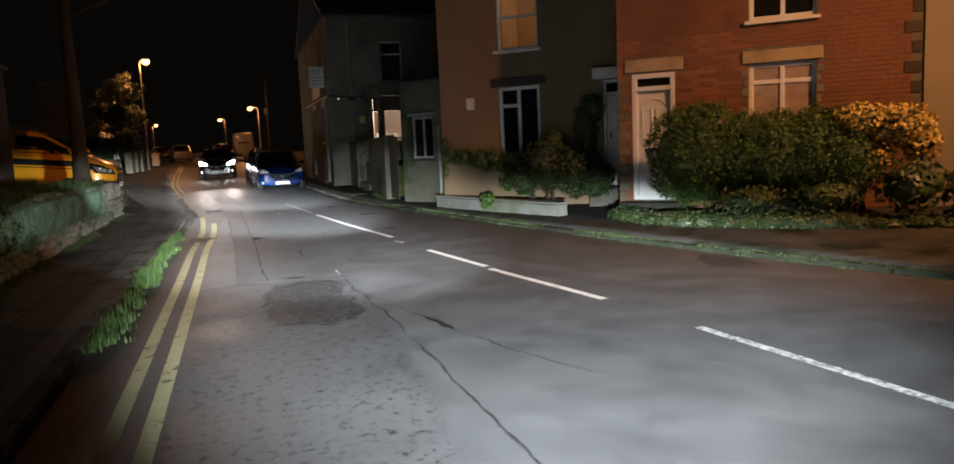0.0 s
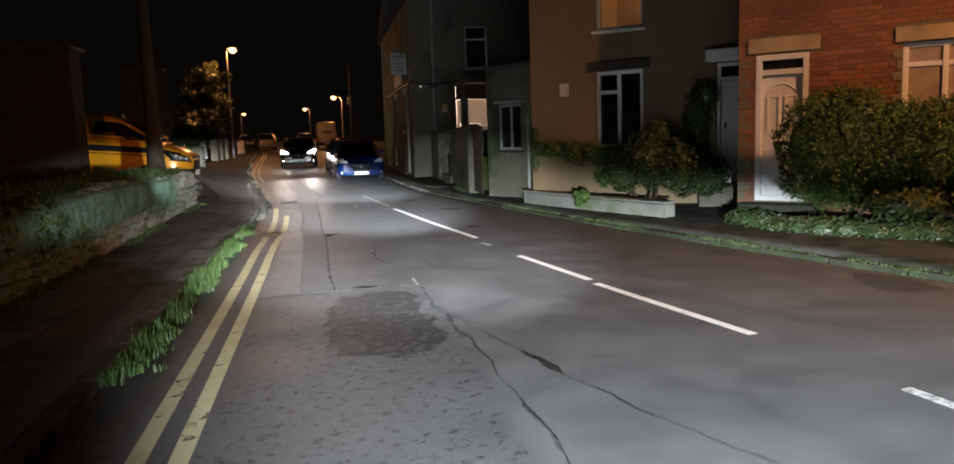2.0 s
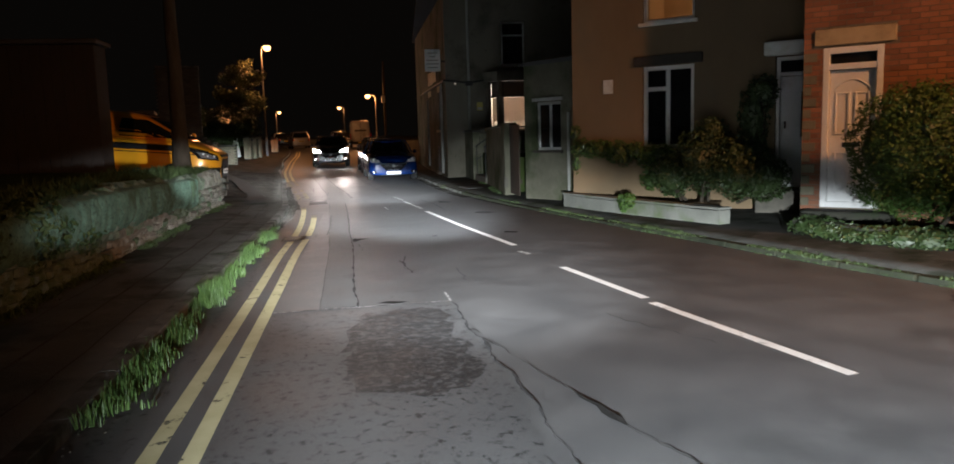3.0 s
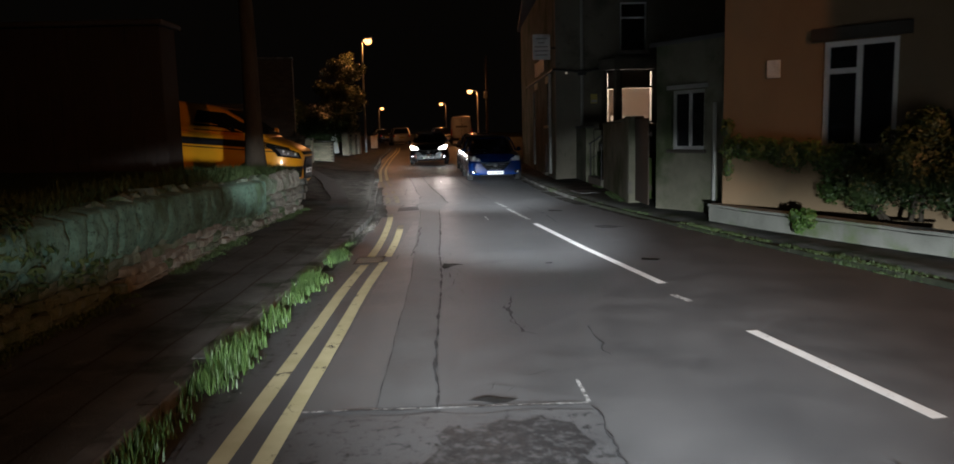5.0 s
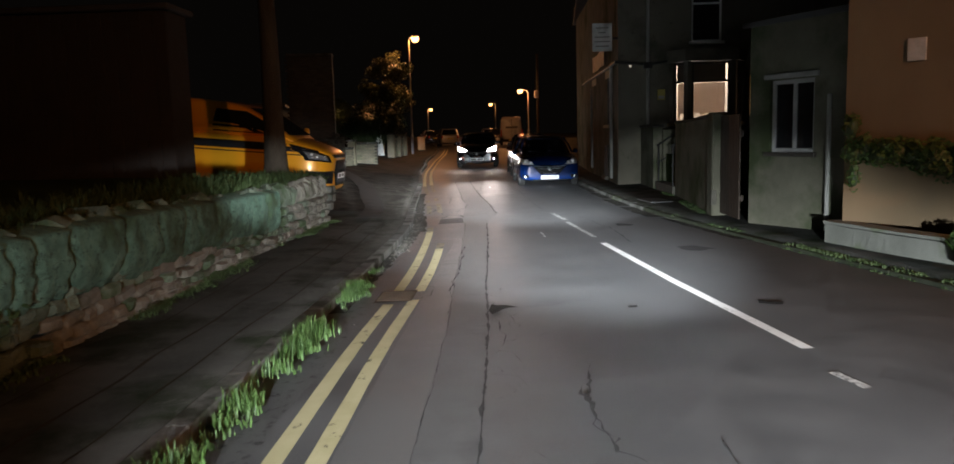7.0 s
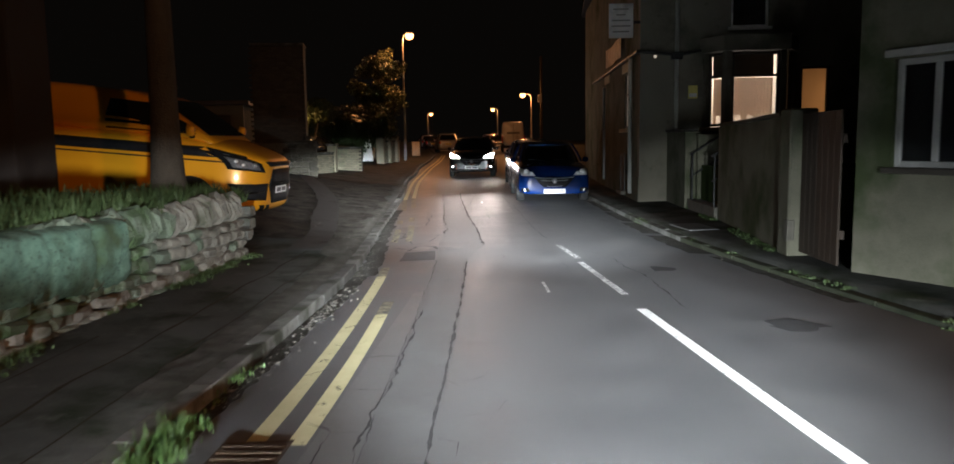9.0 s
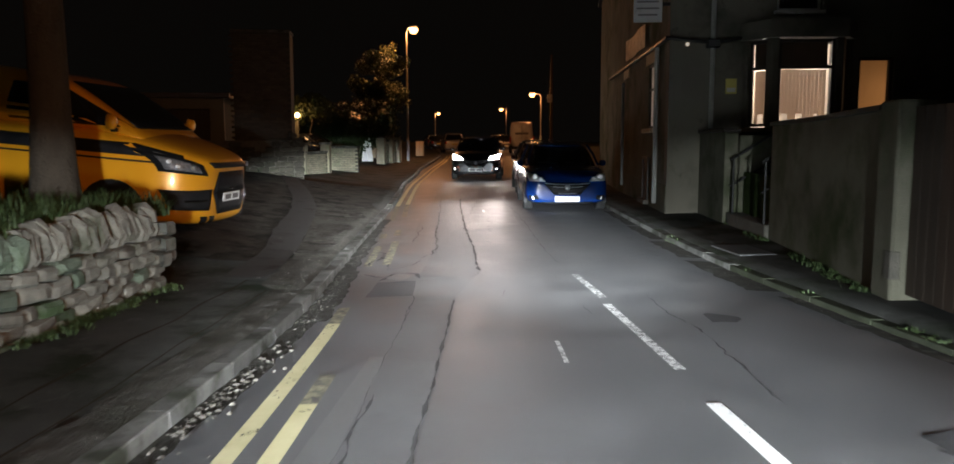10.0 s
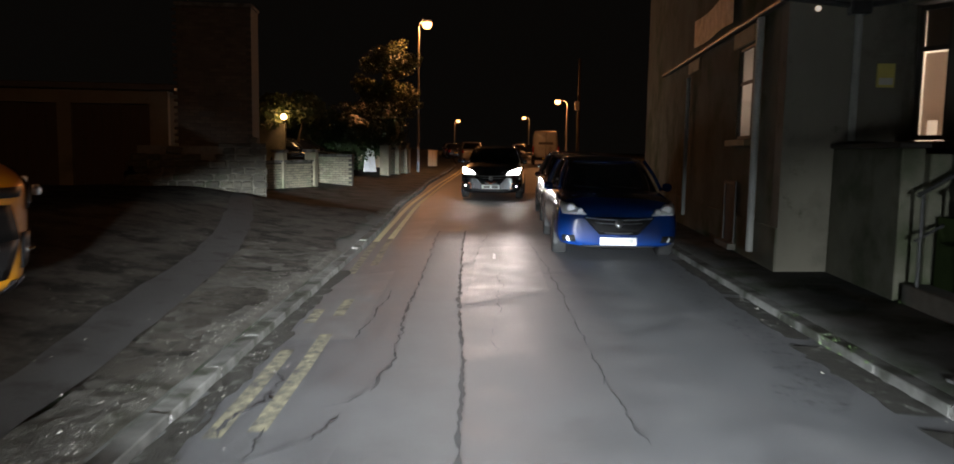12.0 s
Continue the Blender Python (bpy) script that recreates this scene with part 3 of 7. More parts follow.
centre = thing("centre_line", "broken white centre line, partly worn away", "road marking", kind="structure")
for pts, m in ((((4.35, -2.6), (3.86, 2.2)), WHITE_WORN), (((3.84, 2.4), (3.80, 3.19), (3.69, 4.15), (3.55, 5.31)), WHITE_WORN), (((3.37, 6.63), (2.94, 8.86)), WHITE_PAINT), (((2.95, 9.05), (2.65, 10.87)), WHITE_PAINT),
               (((2.47, 12.73), (2.08, 15.2), (1.71, 18.0)), WHITE_PAINT), (((1.66, 18.63), (1.41, 20.6)), WHITE_WORN), (((1.41, 20.9), (1.23, 22.15)), WHITE_FADED)):
    paint_strip("dash", pts, 0.092 if pts[0][1] < 18.5 else 0.075, m, centre)
for pts, w, m in ((((0.91, 19.3), (0.95, 18.75)), 0.032, WHITE_WORN), (((-0.17, 30.2), (-0.13, 29.6)), 0.04, WHITE_WORN), (((1.19, 9.47), (1.18, 9.86)), 0.022, WHITE_FADED),
                  (((-0.45, 9.5), (0.3, 9.47), (1.19, 9.45)), 0.02, WHITE_FADED), (((2.42, 12.2), (2.5, 11.9)), 0.07, WHITE_FADED)):
    paint_strip("survey_mark", pts, w, m, centre)


# ---------------------------------------------------------------- patches, cracks, holes
def patch(name, outline, material, lift=0.003, label="", ragged=0.03):
    """A repair or stain: a polygon with a ragged edge laid over the road and draped on it."""
    pts = []
    for (xa, ya), (xb, yb) in zip(outline, outline[1:] + outline[:1]):
        n = max(2, int(math.hypot(xb - xa, yb - ya) / 0.12))
        for i in range(n):
            x, y = xa + (xb - xa) * i / n, ya + (yb - ya) * i / n
            pts.append((x + ragged * noise.noise((x * 5, y * 5, 3)), y + ragged * 1.6 * noise.noise((x * 5, y * 5, 8))))
    cx, cy = sum(p[0] for p in pts) / len(pts), sum(p[1] for p in pts) / len(pts)
    bmp = bmesh.new()
    rings = []
    for k in (1.0, 0.75, 0.5, 0.25):
        rings.append([bmp.verts.new((cx + (x - cx) * k, cy + (y - cy) * k, road_z(cx + (x - cx) * k, cy + (y - cy) * k) + lift)) for x, y in pts])
    mid = bmp.verts.new((cx, cy, road_z(cx, cy) + lift))
    n = len(pts)
    for r, s in zip(rings, rings[1:]):
        for i in range(n):
            bmp.faces.new((r[i], r[(i + 1) % n], s[(i + 1) % n], s[i]))
    for i in range(n):
        bmp.faces.new((rings[-1][i], rings[-1][(i + 1) % n], mid))
    return part(name, bmp, material, road, label)


def crack(points, width=0.022, wander=0.05, lift=0.006, seed=1):
    """A dark open crack: a thin band of uneven width."""
    pts = []
    for (xa, ya), (xb, yb) in zip(points, points[1:]):
        n = max(2, int(math.hypot(xb - xa, yb - ya) / 0.045))
        pts += [(xa + (xb - xa) * i / n, ya + (yb - ya) * i / n) for i in range(n)]
    pts.append(points[-1])
    bmp = bmesh.new()
    rows = []
    for i, (x, y) in enumerate(pts):
        ends = min(1, i / 3, (len(pts) - 1 - i) / 3)
        x += wander * ends * (noise.noise((x * 2.2, y * 2.2, seed)) + 0.5 * noise.noise((x * 9, y * 9, seed)) + 0.32 * noise.noise((x * 26, y * 26, seed)))
        y += wander * ends * noise.noise((x * 4, y * 4, seed + 5))
        w = 0.64 * width * (0.2 + 0.8 * ends) * max(0.12, 0.62 + 1.3 * noise.noise((x * 5, y * 5, seed + 9)) + 0.6 * noise.noise((x * 21, y * 21, seed)))
        xa, ya = pts[max(i - 1, 0)]
        xb, yb = pts[min(i + 1, len(pts) - 1)]
        d = Vector((xb - xa, yb - ya)).normalized()
        rows.append([bmp.verts.new((x + k * d.y * w, y - k * d.x * w, road_z(x, y) + lift)) for k in (-1, 1)])
    for r, s in zip(rows, rows[1:]):
        bmp.faces.new((r[0], r[1], s[1], s[0]))
    return part("crack", bmp, ASPHALT_WORN, road)


def band(name, left, right, a, b, material, lift=0.003, label="", ragged=0.012):
    """A long repair between two lines given as (y, x) points, with a slightly uneven edge."""
    bmp = strip(lambda y: float(np.interp(y, [p[0] for p in left], [p[1] for p in left])) + ragged * noise.noise((y * 4, 1, 2)),
                lambda y: float(np.interp(y, [p[0] for p in right], [p[1] for p in right])) + ragged * noise.noise((y * 4, 9, 2)), steps(a, b, 0.12), lambda x, y: road_z(x, y) + lift, 4)
    return part(name, bmp, material, road, label)


JOINT = [(9.46, 0.33), (10.5, 0.29), (12.2, 0.27), (14.15, 0.235), (15.2, 0.19), (16.8, 0.16), (18.35, 0.12), (20.9, 0.03)]
CRACK_A = [(21.9, 0.1), (22.29, 0.19), (22.73, 0.13), (23.86, 0.03), (25.2, -0.11), (26.56, -0.28), (29.2, -0.55), (33.3, -0.91)]
CRACK_B = [(21.8, -0.45), (23.61, -0.52), (24.5, -0.53), (25.14, -0.61), (26.05, -0.72), (27.16, -0.82), (29.14, -1.0), (32.19, -1.31), (33.3, -1.4)]
# the trench that was dug and filled: matt infill between two joints, doubling back where it meets the older one
band("trench_infill", [(9.5, -0.02), (13.3, -0.07), (17.0, -0.2), (20.9, -0.34)], JOINT, 9.5, 20.85, ASPHALT_MATTE, 0.0032, "dull matt strip of newer tarmac")
band("trench_infill", CRACK_B, CRACK_A, 22.0, 33.2, ASPHALT_MATTE, 0.0032, "dull matt strip of newer tarmac")
patch("trench_infill", [(-0.34, 20.87), (0.03, 20.87), (0.16, 22.1), (-0.02, 21.98), (-0.44, 21.8)], ASPHALT_MATTE, 0.0028, ragged=0.01)
band("repair_patch", [(9.5, -0.44), (13, -0.42), (19, -0.38)], [(9.5, -0.03), (13.3, -0.08), (17.0, -0.21), (19, -0.27)], 9.5, 18.9, ASPHALT_PATCH, 0.002)
patch("repair_patch", [(-1.93, 28.05), (-1.30, 28.45), (-0.95, 24.92), (-1.49, 24.9)], ASPHALT_PATCH, 0.0026)
patch("repair_patch", [(-2.05, 31.5), (-1.5, 31.9), (-1.75, 35.3), (-2.5, 35.1)], ASPHALT_PATCH, 0.0026)
patch("repair_patch", [(-0.86, 21.72), (-0.46, 21.78), (-0.38, 20.98), (-0.83, 20.95)], ASPHALT_DARK, 0.0036, ragged=0.012)
patch("repair_patch", [(-0.2, 26.4), (0.62, 27.2), (0.35, 31.4), (-0.45, 30.8)], ASPHALT_PATCH, 0.0022)
patch("damp_stain", [(-0.45, 9.4), (1.2, 9.36), (1.26, 8.2), (1.3, 6.9), (1.2, 5.0), (1.0, 3.0), (-0.42, 3.0)], ASPHALT_STAIN, 0.002, ragged=0.06)
patch("damp_stain", [(0.24, 8.3), (0.4, 9.2), (1.05, 9.15), (1.1, 8.4), (1.15, 7.3), (0.84, 6.9), (0.32, 7.05)], ASPHALT_WET, 0.0035, ragged=0.12)
patch("damp_stain", [(-1.15, 15), (-0.86, 15), (-0.86, 3), (-1.2, 3)], ASPHALT_STAIN, 0.002, ragged=0.06)
patch("damp_stain", [(2.05, 24.2), (2.5, 23.9), (2.4, 23.5), (2.0, 23.7)], ASPHALT_STAIN, 0.002, ragged=0.06)
patch("damp_stain", [(2.12, 20.25), (2.3, 20.3), (2.45, 20.2), (2.36, 20.02), (2.18, 20.0)], ASPHALT_WORN, 0.003, ragged=0.12)
patch("damp_stain", [(2.62, 17.6), (2.85, 17.66), (3.05, 17.48), (2.98, 17.25), (2.75, 17.22), (2.6, 17.38)], ASPHALT_WORN, 0.003, ragged=0.14)
patch("damp_stain", [(5.35, 7.7), (5.5, 8.3), (5.75, 8.65), (6.05, 8.2), (5.95, 7.6)], ASPHALT_DARK, 0.003, ragged=0.1)
patch("damp_stain", [(2.3, 30.5), (2.0, 30.3), (2.25, 24.0), (2.6, 24.0)], ASPHALT_STAIN, 0.002, ragged=0.06)
for a, b, w in ((14.2, 18.0, 0.15), (17.8, 20.2, 0.19), (20.0, 22.5, 0.26), (22.3, 25.2, 0.2), (25.0, 28.5, 0.15)):
    ys = [a + (b - a) * k / 4 for k in range(5)]
    patch("gutter_dirt", [(left_kerb(y) + 0.01, y) for y in ys] + [(left_kerb(y) + w, y) for y in reversed(ys)], GUTTER_DIRT, 0.0042, ragged=0.07)
for a, b, w in ((18.4, 21.2, 0.18), (21.5, 23.4, 0.34), (23.7, 25.3, 0.3), (25.6, 27.4, 0.24), (27.6, 30.4, 0.2)):
    ys = [a + (b - a) * k / 4 for k in range(5)]
    patch("gutter_dirt", [(right_kerb(y) - w, y) for y in ys] + [(right_kerb(y) - 0.01, y) for y in reversed(ys)], GUTTER_DIRT, 0.0042, ragged=0.07)
patch("pothole", [(0.235, 14.3), (0.36, 14.3), (0.5, 14.2), (0.36, 14.06), (0.26, 13.95)], POTHOLE, 0.007, ragged=0.08)
patch("pothole", [(0.5, 9.56), (0.62, 9.62), (0.8, 9.56), (0.66, 9.48)], POTHOLE, 0.007)
patch("pothole", [(-0.81, 21.94), (-0.72, 22.22), (-0.54, 22.08), (-0.62, 21.77)], ASPHALT_PATCH, 0.008)
gully = patch("manhole_cover", [(-0.86, 15.1), (-0.5, 15.12), (-0.5, 14.6), (-0.86, 14.58)], RUST, 0.006, "rusty gully cover between the yellow lines", 0.0)
for k in range(6):
    part("grate_bar", box(-0.84, -0.52, 14.64 + 0.075 * k, 14.67 + 0.075 * k, road_z(-0.68, 14.8) + 0.006, road_z(-0.68, 14.8) + 0.016, 0.003), RUST, gully)
patch("pothole", [(1.60, 6.76), (1.69, 6.5), (1.75, 6.12), (1.67, 6.22)], POTHOLE, 0.007, ragged=0.06)
patch("pothole", [(2.62, 14.3), (2.82, 14.2), (2.78, 14.08), (2.6, 14.15)], POTHOLE, 0.006)
patch("pothole", [(1.44, 14.12), (1.52, 14.12), (1.52, 14.05), (1.44, 14.05)], POTHOLE, 0.006)
flip = lambda line: [(x, y) for y, x in line]
crack_lines = [
        (flip(JOINT), 0.02, 0.015), (flip(CRACK_A[1:]), 0.028, 0.03), (flip(CRACK_B[1:]), 0.018, 0.05), ([(0.19, 22.29), (0.13, 22.0), (-0.02, 21.94), (-0.44, 21.76)], 0.012, 0.03),
        ([(1.19, 9.4), (1.23, 8.39), (1.29, 7.55), (1.33, 6.62), (1.35, 6.04), (1.4, 3.5), (1.8, 0.5)], 0.018, 0.04), ([(1.23, 8.39), (1.40, 7.61), (1.60, 6.70), (1.75, 6.09), (1.95, 5.4), (2.3, 4.5)], 0.009, 0.05),
        ([(-0.43, 9.48), (0.3, 9.46), (1.2, 9.42)], 0.016, 0.02), ([(-0.02, 9.5), (-0.07, 13.3), (-0.2, 17.0), (-0.34, 20.9)], 0.005, 0.02),
        ([(-0.2, 18.1), (-0.19, 17.2), (-0.18, 16.6), (-0.16, 15.9), (-0.17, 15.5), (-0.16, 15.0), (-0.12, 14.5), (-0.11, 14.0)], 0.014, 0.04),
        ([(-0.45, 16.55), (-0.3, 16.62), (-0.18, 16.6)], 0.01, 0.04), ([(-0.4, 15.9), (-0.16, 15.88)], 0.008, 0.03), ([(-0.5, 15.35), (-0.34, 15.2), (-0.32, 14.8), (-0.48, 14.6)], 0.008, 0.05), ([(-0.34, 15.2), (-0.17, 15.2)], 0.007, 0.04),
        ([(-0.75, 17.0), (-0.6, 16.85), (-0.5, 17.05)], 0.014, 0.05), ([(-0.75, 16.2), (-0.6, 16.35), (-0.46, 16.3)], 0.012, 0.05),
        ([(0.93, 12.3), (0.87, 11.82), (0.91, 11.37), (0.95, 11.06), (1.06, 10.91)], 0.02, 0.06), ([(0.86, 12.0), (0.89, 11.6), (0.9, 11.3), (0.93, 11.0)], 0.016, 0.1), ([(0.98, 12.5), (0.93, 12.2)], 0.008, 0.06),
        ([(1.5, 11.2), (1.45, 10.7), (1.5, 10.3)], 0.009, 0.08), ([(0.56, 14.17), (0.75, 14.2), (0.95, 14.35)], 0.007, 0.05), ([(0.3, 13.8), (0.42, 13.2), (0.36, 12.8), (0.29, 12.7)], 0.009, 0.06), ([(0.42, 13.85), (0.5, 13.5)], 0.007, 0.05),
        ([(-1.08, 27.1), (-0.99, 25.9), (-0.95, 24.95)], 0.014, 0.03), ([(-0.54, 23.61), (-0.62, 23.4), (-0.75, 23.3)], 0.012, 0.04), ([(-1.49, 24.9), (-1.2, 24.93), (-0.95, 24.92)], 0.007, 0.02), ([(-1.93, 28.05), (-1.6, 28.2), (-1.3, 28.45)], 0.008, 0.03),
        ([(0.32, 31.65), (0.64, 28.52), (0.94, 24.28), (1.02, 23.58), (1.11, 22.88)], 0.009, 0.04), ([(0.0, 28.6), (0.12, 26.4), (0.2, 24.6)], 0.006, 0.08), ([(-0.37, 21.0), (-0.34, 20.75), (-0.32, 20.26), (-0.30, 19.94)], 0.01, 0.04),
        ([(-0.86, 21.75), (-0.8, 22.05), (-0.7, 22.28), (-0.5, 22.2), (-0.44, 21.9)], 0.03, 0.06), ([(-1.15, 22.3), (-0.95, 22.1), (-0.8, 22.0)], 0.03, 0.08), ([(-0.9, 22.5), (-0.66, 22.75), (-0.6, 23.2)], 0.018, 0.08),
        ([(-1.25, 24.0), (-1.1, 23.4), (-1.15, 22.8)], 0.03, 0.1), ([(-1.4, 23.4), (-1.32, 22.9)], 0.03, 0.08), ([(-0.95, 22.95), (-0.9, 22.5)], 0.02, 0.08), ([(-0.45, 33.2), (-0.4, 29.0)], 0.008, 0.05),
        ([(1.81, 20.95), (1.92, 20.18), (2.06, 19.34), (2.08, 18.61), (2.1, 18.0)], 0.011, 0.05), ([(2.4, 8.6), (2.9, 7.4)], 0.008, 0.06), ([(0.5, 21.3), (0.48, 20.9)], 0.007, 0.05), ([(1.2, 20.6), (1.24, 20.2)], 0.006, 0.05)]
rnd = random.Random(17)
for _ in range(26):   # crazed surface beside the joint
    y = rnd.uniform(9.6, 16.5)
    x = float(np.interp(y, [p[0] for p in JOINT], [p[1] for p in JOINT])) + rnd.uniform(0.03, 0.45) * (1.2 if y < 11 else 0.6)
    a = rnd.uniform(0.8, 2.3) if rnd.random() < 0.7 else rnd.uniform(-0.4, 0.4)
    l = rnd.uniform(0.12, 0.4)
    crack_lines.append(([(x, y), (x + l * 0.5 * math.cos(a), y + l * 0.5 * math.sin(a)), (x + l * math.cos(a + 0.5), y + l * math.sin(a + 0.5))], rnd.uniform(0.004, 0.008), 0.09))
for n, (pts, w, wander) in enumerate(crack_lines):
    crack(pts, w, wander, lift=0.0065, seed=n + 1)


STRIP_L = [(20.5, -2.3), (22.9, -2.45), (24.1, -2.8), (25.4, -3.1), (27.3, -3.46), (29.9, -4.22), (33.4, -5.5), (35, -6.1)]
STRIP_R = [(20.5, -1.8), (23.0, -2.1), (24.3, -2.38), (26.0, -2.73), (28.3, -3.25), (31.5, -4.3), (34, -5.3), (35, -5.6)]
ROWS = steps(21.2, 34.6, 0.2)
bm = strip(lambda y: smooth_line(STRIP_L, y, 0.8)[0] + 0.05 * noise.noise((y * 2, 0, 4)), lambda y: smooth_line(STRIP_R, y, 0.8)[0] + 0.04 * noise.noise((y * 2, 5, 4)), ROWS,
           lambda x, y: left_pavement_z(x, y) + 0.05, 8)
part("tarmac_strip", bm, STRIP_TAR, pavement, "smooth dark tarmac strip curving across the driveway")
bm = strip(lambda y: (left_kerb(y) - 0.42 if y < 21 else smooth_line(STRIP_R, y, 0.8)[0]) + 0.06 * noise.noise((y * 3, 2, 0)), lambda y: left_kerb(y) - 0.12, steps(15.5, 29.5, 0.12),
           lambda x, y: left_pavement_z(x, y) + (0.008 if y < 21 else 0.026) * min(1, (left_kerb(y) - 0.12 - x) / 0.1) + 0.016 * abs(noise.noise((x * 6, y * 6, 0))), 12)
part("dirt_band", bm, GRIT, pavement, "loose pale grit and dirt behind the kerb")
bm = box(-0.24, 0.24, -0.45, 0.45, -0.03, 0.012, 0.004)
bmesh.ops.transform(bm, matrix=pose(3.48, 23.75, right_pavement_z(3.48, 23.75), 0, 0, 8), verts=bm.verts[:])
part("access_cover", bm, ASPHALT_PATCH, pavement_right, "pale concrete access cover let into the footway")
# seams in the pavement
def pavement_seam(points, width=0.02, seed=1):
    pts = []
    for (xa, ya), (xb, yb) in zip(points, points[1:]):
        n = max(2, int(math.hypot(xb - xa, yb - ya) / 0.15))
        pts += [(xa + (xb - xa) * i / n, ya + (yb - ya) * i / n) for i in range(n)]
    bmp = bmesh.new()
    rows = []
    for x, y in pts:
        x += 0.05 * noise.noise((x, y * 1.3, seed))
        w = width * (0.5 + abs(noise.noise((x * 5, y * 5, seed))))
        rows.append([bmp.verts.new((x + k * w, y, left_pavement_z(x, y) + 0.005)) for k in (-1, 1)])
    for r, s in zip(rows, rows[1:]):
        bmp.faces.new((r[0], r[1], s[1], s[0]))
    part("seam", bmp, EARTH, pavement)


pavement_seam([(-2.05, 3), (-2.0, 14), (-2.1, 21.5)], 0.018, 1)
pavement_seam([(-1.65, 6), (-1.62, 16), (-1.75, 21)], 0.012, 2)
pavement_seam([(-2.45, 4), (-2.4, 12), (-2.45, 17)], 0.010, 3)

# ---------------------------------------------------------------- grass
def blades(name, spots, material, height, label, category="grass", width=0.006, parent=None, lean=0.5):
    """Grass: each spot (x, y, z, scale) is one tuft of blades."""
    rnd = random.Random(len(spots))
    verts, faces = [], []
    for x, y, z, s in spots:
        for _ in range(7):
            a, l = rnd.uniform(0, 2 * math.pi), rnd.uniform(0.1, lean)
            h = height * s * rnd.uniform(0.5, 1.1)
            bx, by = x + rnd.gauss(0, 0.025), y + rnd.gauss(0, 0.025)
            dx, dy = math.cos(a), math.sin(a)
            w = width * rnd.uniform(0.7, 1.4)
            n = len(verts)
            verts += [(bx - dy * w, by + dx * w, z), (bx + dy * w, by - dx * w, z),
                      (bx + dx * l * h * 0.4 + dy * w * 0.8, by + dy * l * h * 0.4 - dx * w * 0.8, z + h * 0.6), (bx + dx * l * h * 0.4 - dy * w * 0.8, by + dy * l * h * 0.4 + dx * w * 0.8, z + h * 0.6),
                      (bx + dx * l * h, by + dy * l * h, z + h)]
            faces += [(n, n + 1, n + 2, n + 3), (n + 3, n + 2, n + 4)]
    me = bpy.data.meshes.new(name)
    me.from_pydata(verts, [], faces)
    me.materials.append(material)
    ob = new(name, me)
    ob.parent = parent
    return tagged(ob, label, category, kind="stuff")


rnd = random.Random(7)
spots = []
for _ in range(3400):
    y = rnd.uniform(6.8, 19.5)
    dens = max(0.05, min(1.0, 0.34 + 1.6 * noise.noise((y * 1.1, 0, 0)) + 0.6 * noise.noise((y * 4.0, 7, 0))))
    if y > 15.3:
        dens *= 0.95 if y < 17.0 else 0.05
    if rnd.random() < dens:
        x = -1.12 + rnd.gauss(0, 0.065) + 0.06 * noise.noise((y * 1.6, 3, 0))
        spots.append((x, y, rise(y) + 0.0, rnd.uniform(0.35, 1.05) * (0.45 if y > 15.3 else 1) * (0.6 + 0.55 * dens) * (0.7 if y > 13.5 else 1) * (1 - 2.5 * abs(x + 1.13))))
blades("kerb_grass", [s for s in spots if s[3] > 0.2], BLADE, 0.19, "bright green grass tufts growing in the gutter", width=0.0036)
spots = []
for _ in range(2600):
    y = rnd.uniform(2.5, 17.5) if rnd.random() < 0.9 else rnd.uniform(17.5, 27)
    lush = noise.noise((y * 0.7, 3, 3)) + 0.5 * noise.noise((y * 3.1, 3, 9))
    if rnd.random() > 0.45 + 0.9 * lush or (y > 17.5 and lush < 0.1):
        continue
    x = right_kerb(y) - 0.02 + abs(rnd.gauss(0, 0.09))
    spots.append((x, y, (road_z(x, y) if x < right_kerb(y) else right_pavement_z(x, y) - 0.03), rnd.uniform(0.3, 1.0) * (0.7 + 0.5 * max(0, lush))))
blades("verge_grass", spots, BANK_BLADE, 0.06, "thin dark green grass tufts along the kerb", width=0.0045)
# litter in the gutter
verts, faces = [], []
for _ in range(1300):
    y = rnd.triangular(13, 30, 16) if rnd.random() < 0.8 else rnd.uniform(3, 13)
    x = left_kerb(y) + 0.03 + abs(rnd.gauss(0, 0.07)) if rnd.random() < 0.75 else left_kerb(y) + rnd.uniform(0.05, 0.45)
    if noise.noise((x * 3, y * 1.8, 11)) < -0.05:
        continue
    z, r = road_z(x, y) + 0.006, rnd.uniform(0.004, 0.013) if y < 21 else rnd.uniform(0.003, 0.01)
    n = len(verts)
    for k in range(4):
        a = k * math.pi / 2 + rnd.uniform(-0.5, 0.5)
        verts.append((x + r * math.cos(a), y + r * math.sin(a), z + rnd.uniform(0, 0.008)))
    verts.append((x, y, z + r * 0.5))
    faces += [(n, n + 1, n + 4), (n + 1, n + 2, n + 4), (n + 2, n + 3, n + 4), (n + 3, n, n + 4)]
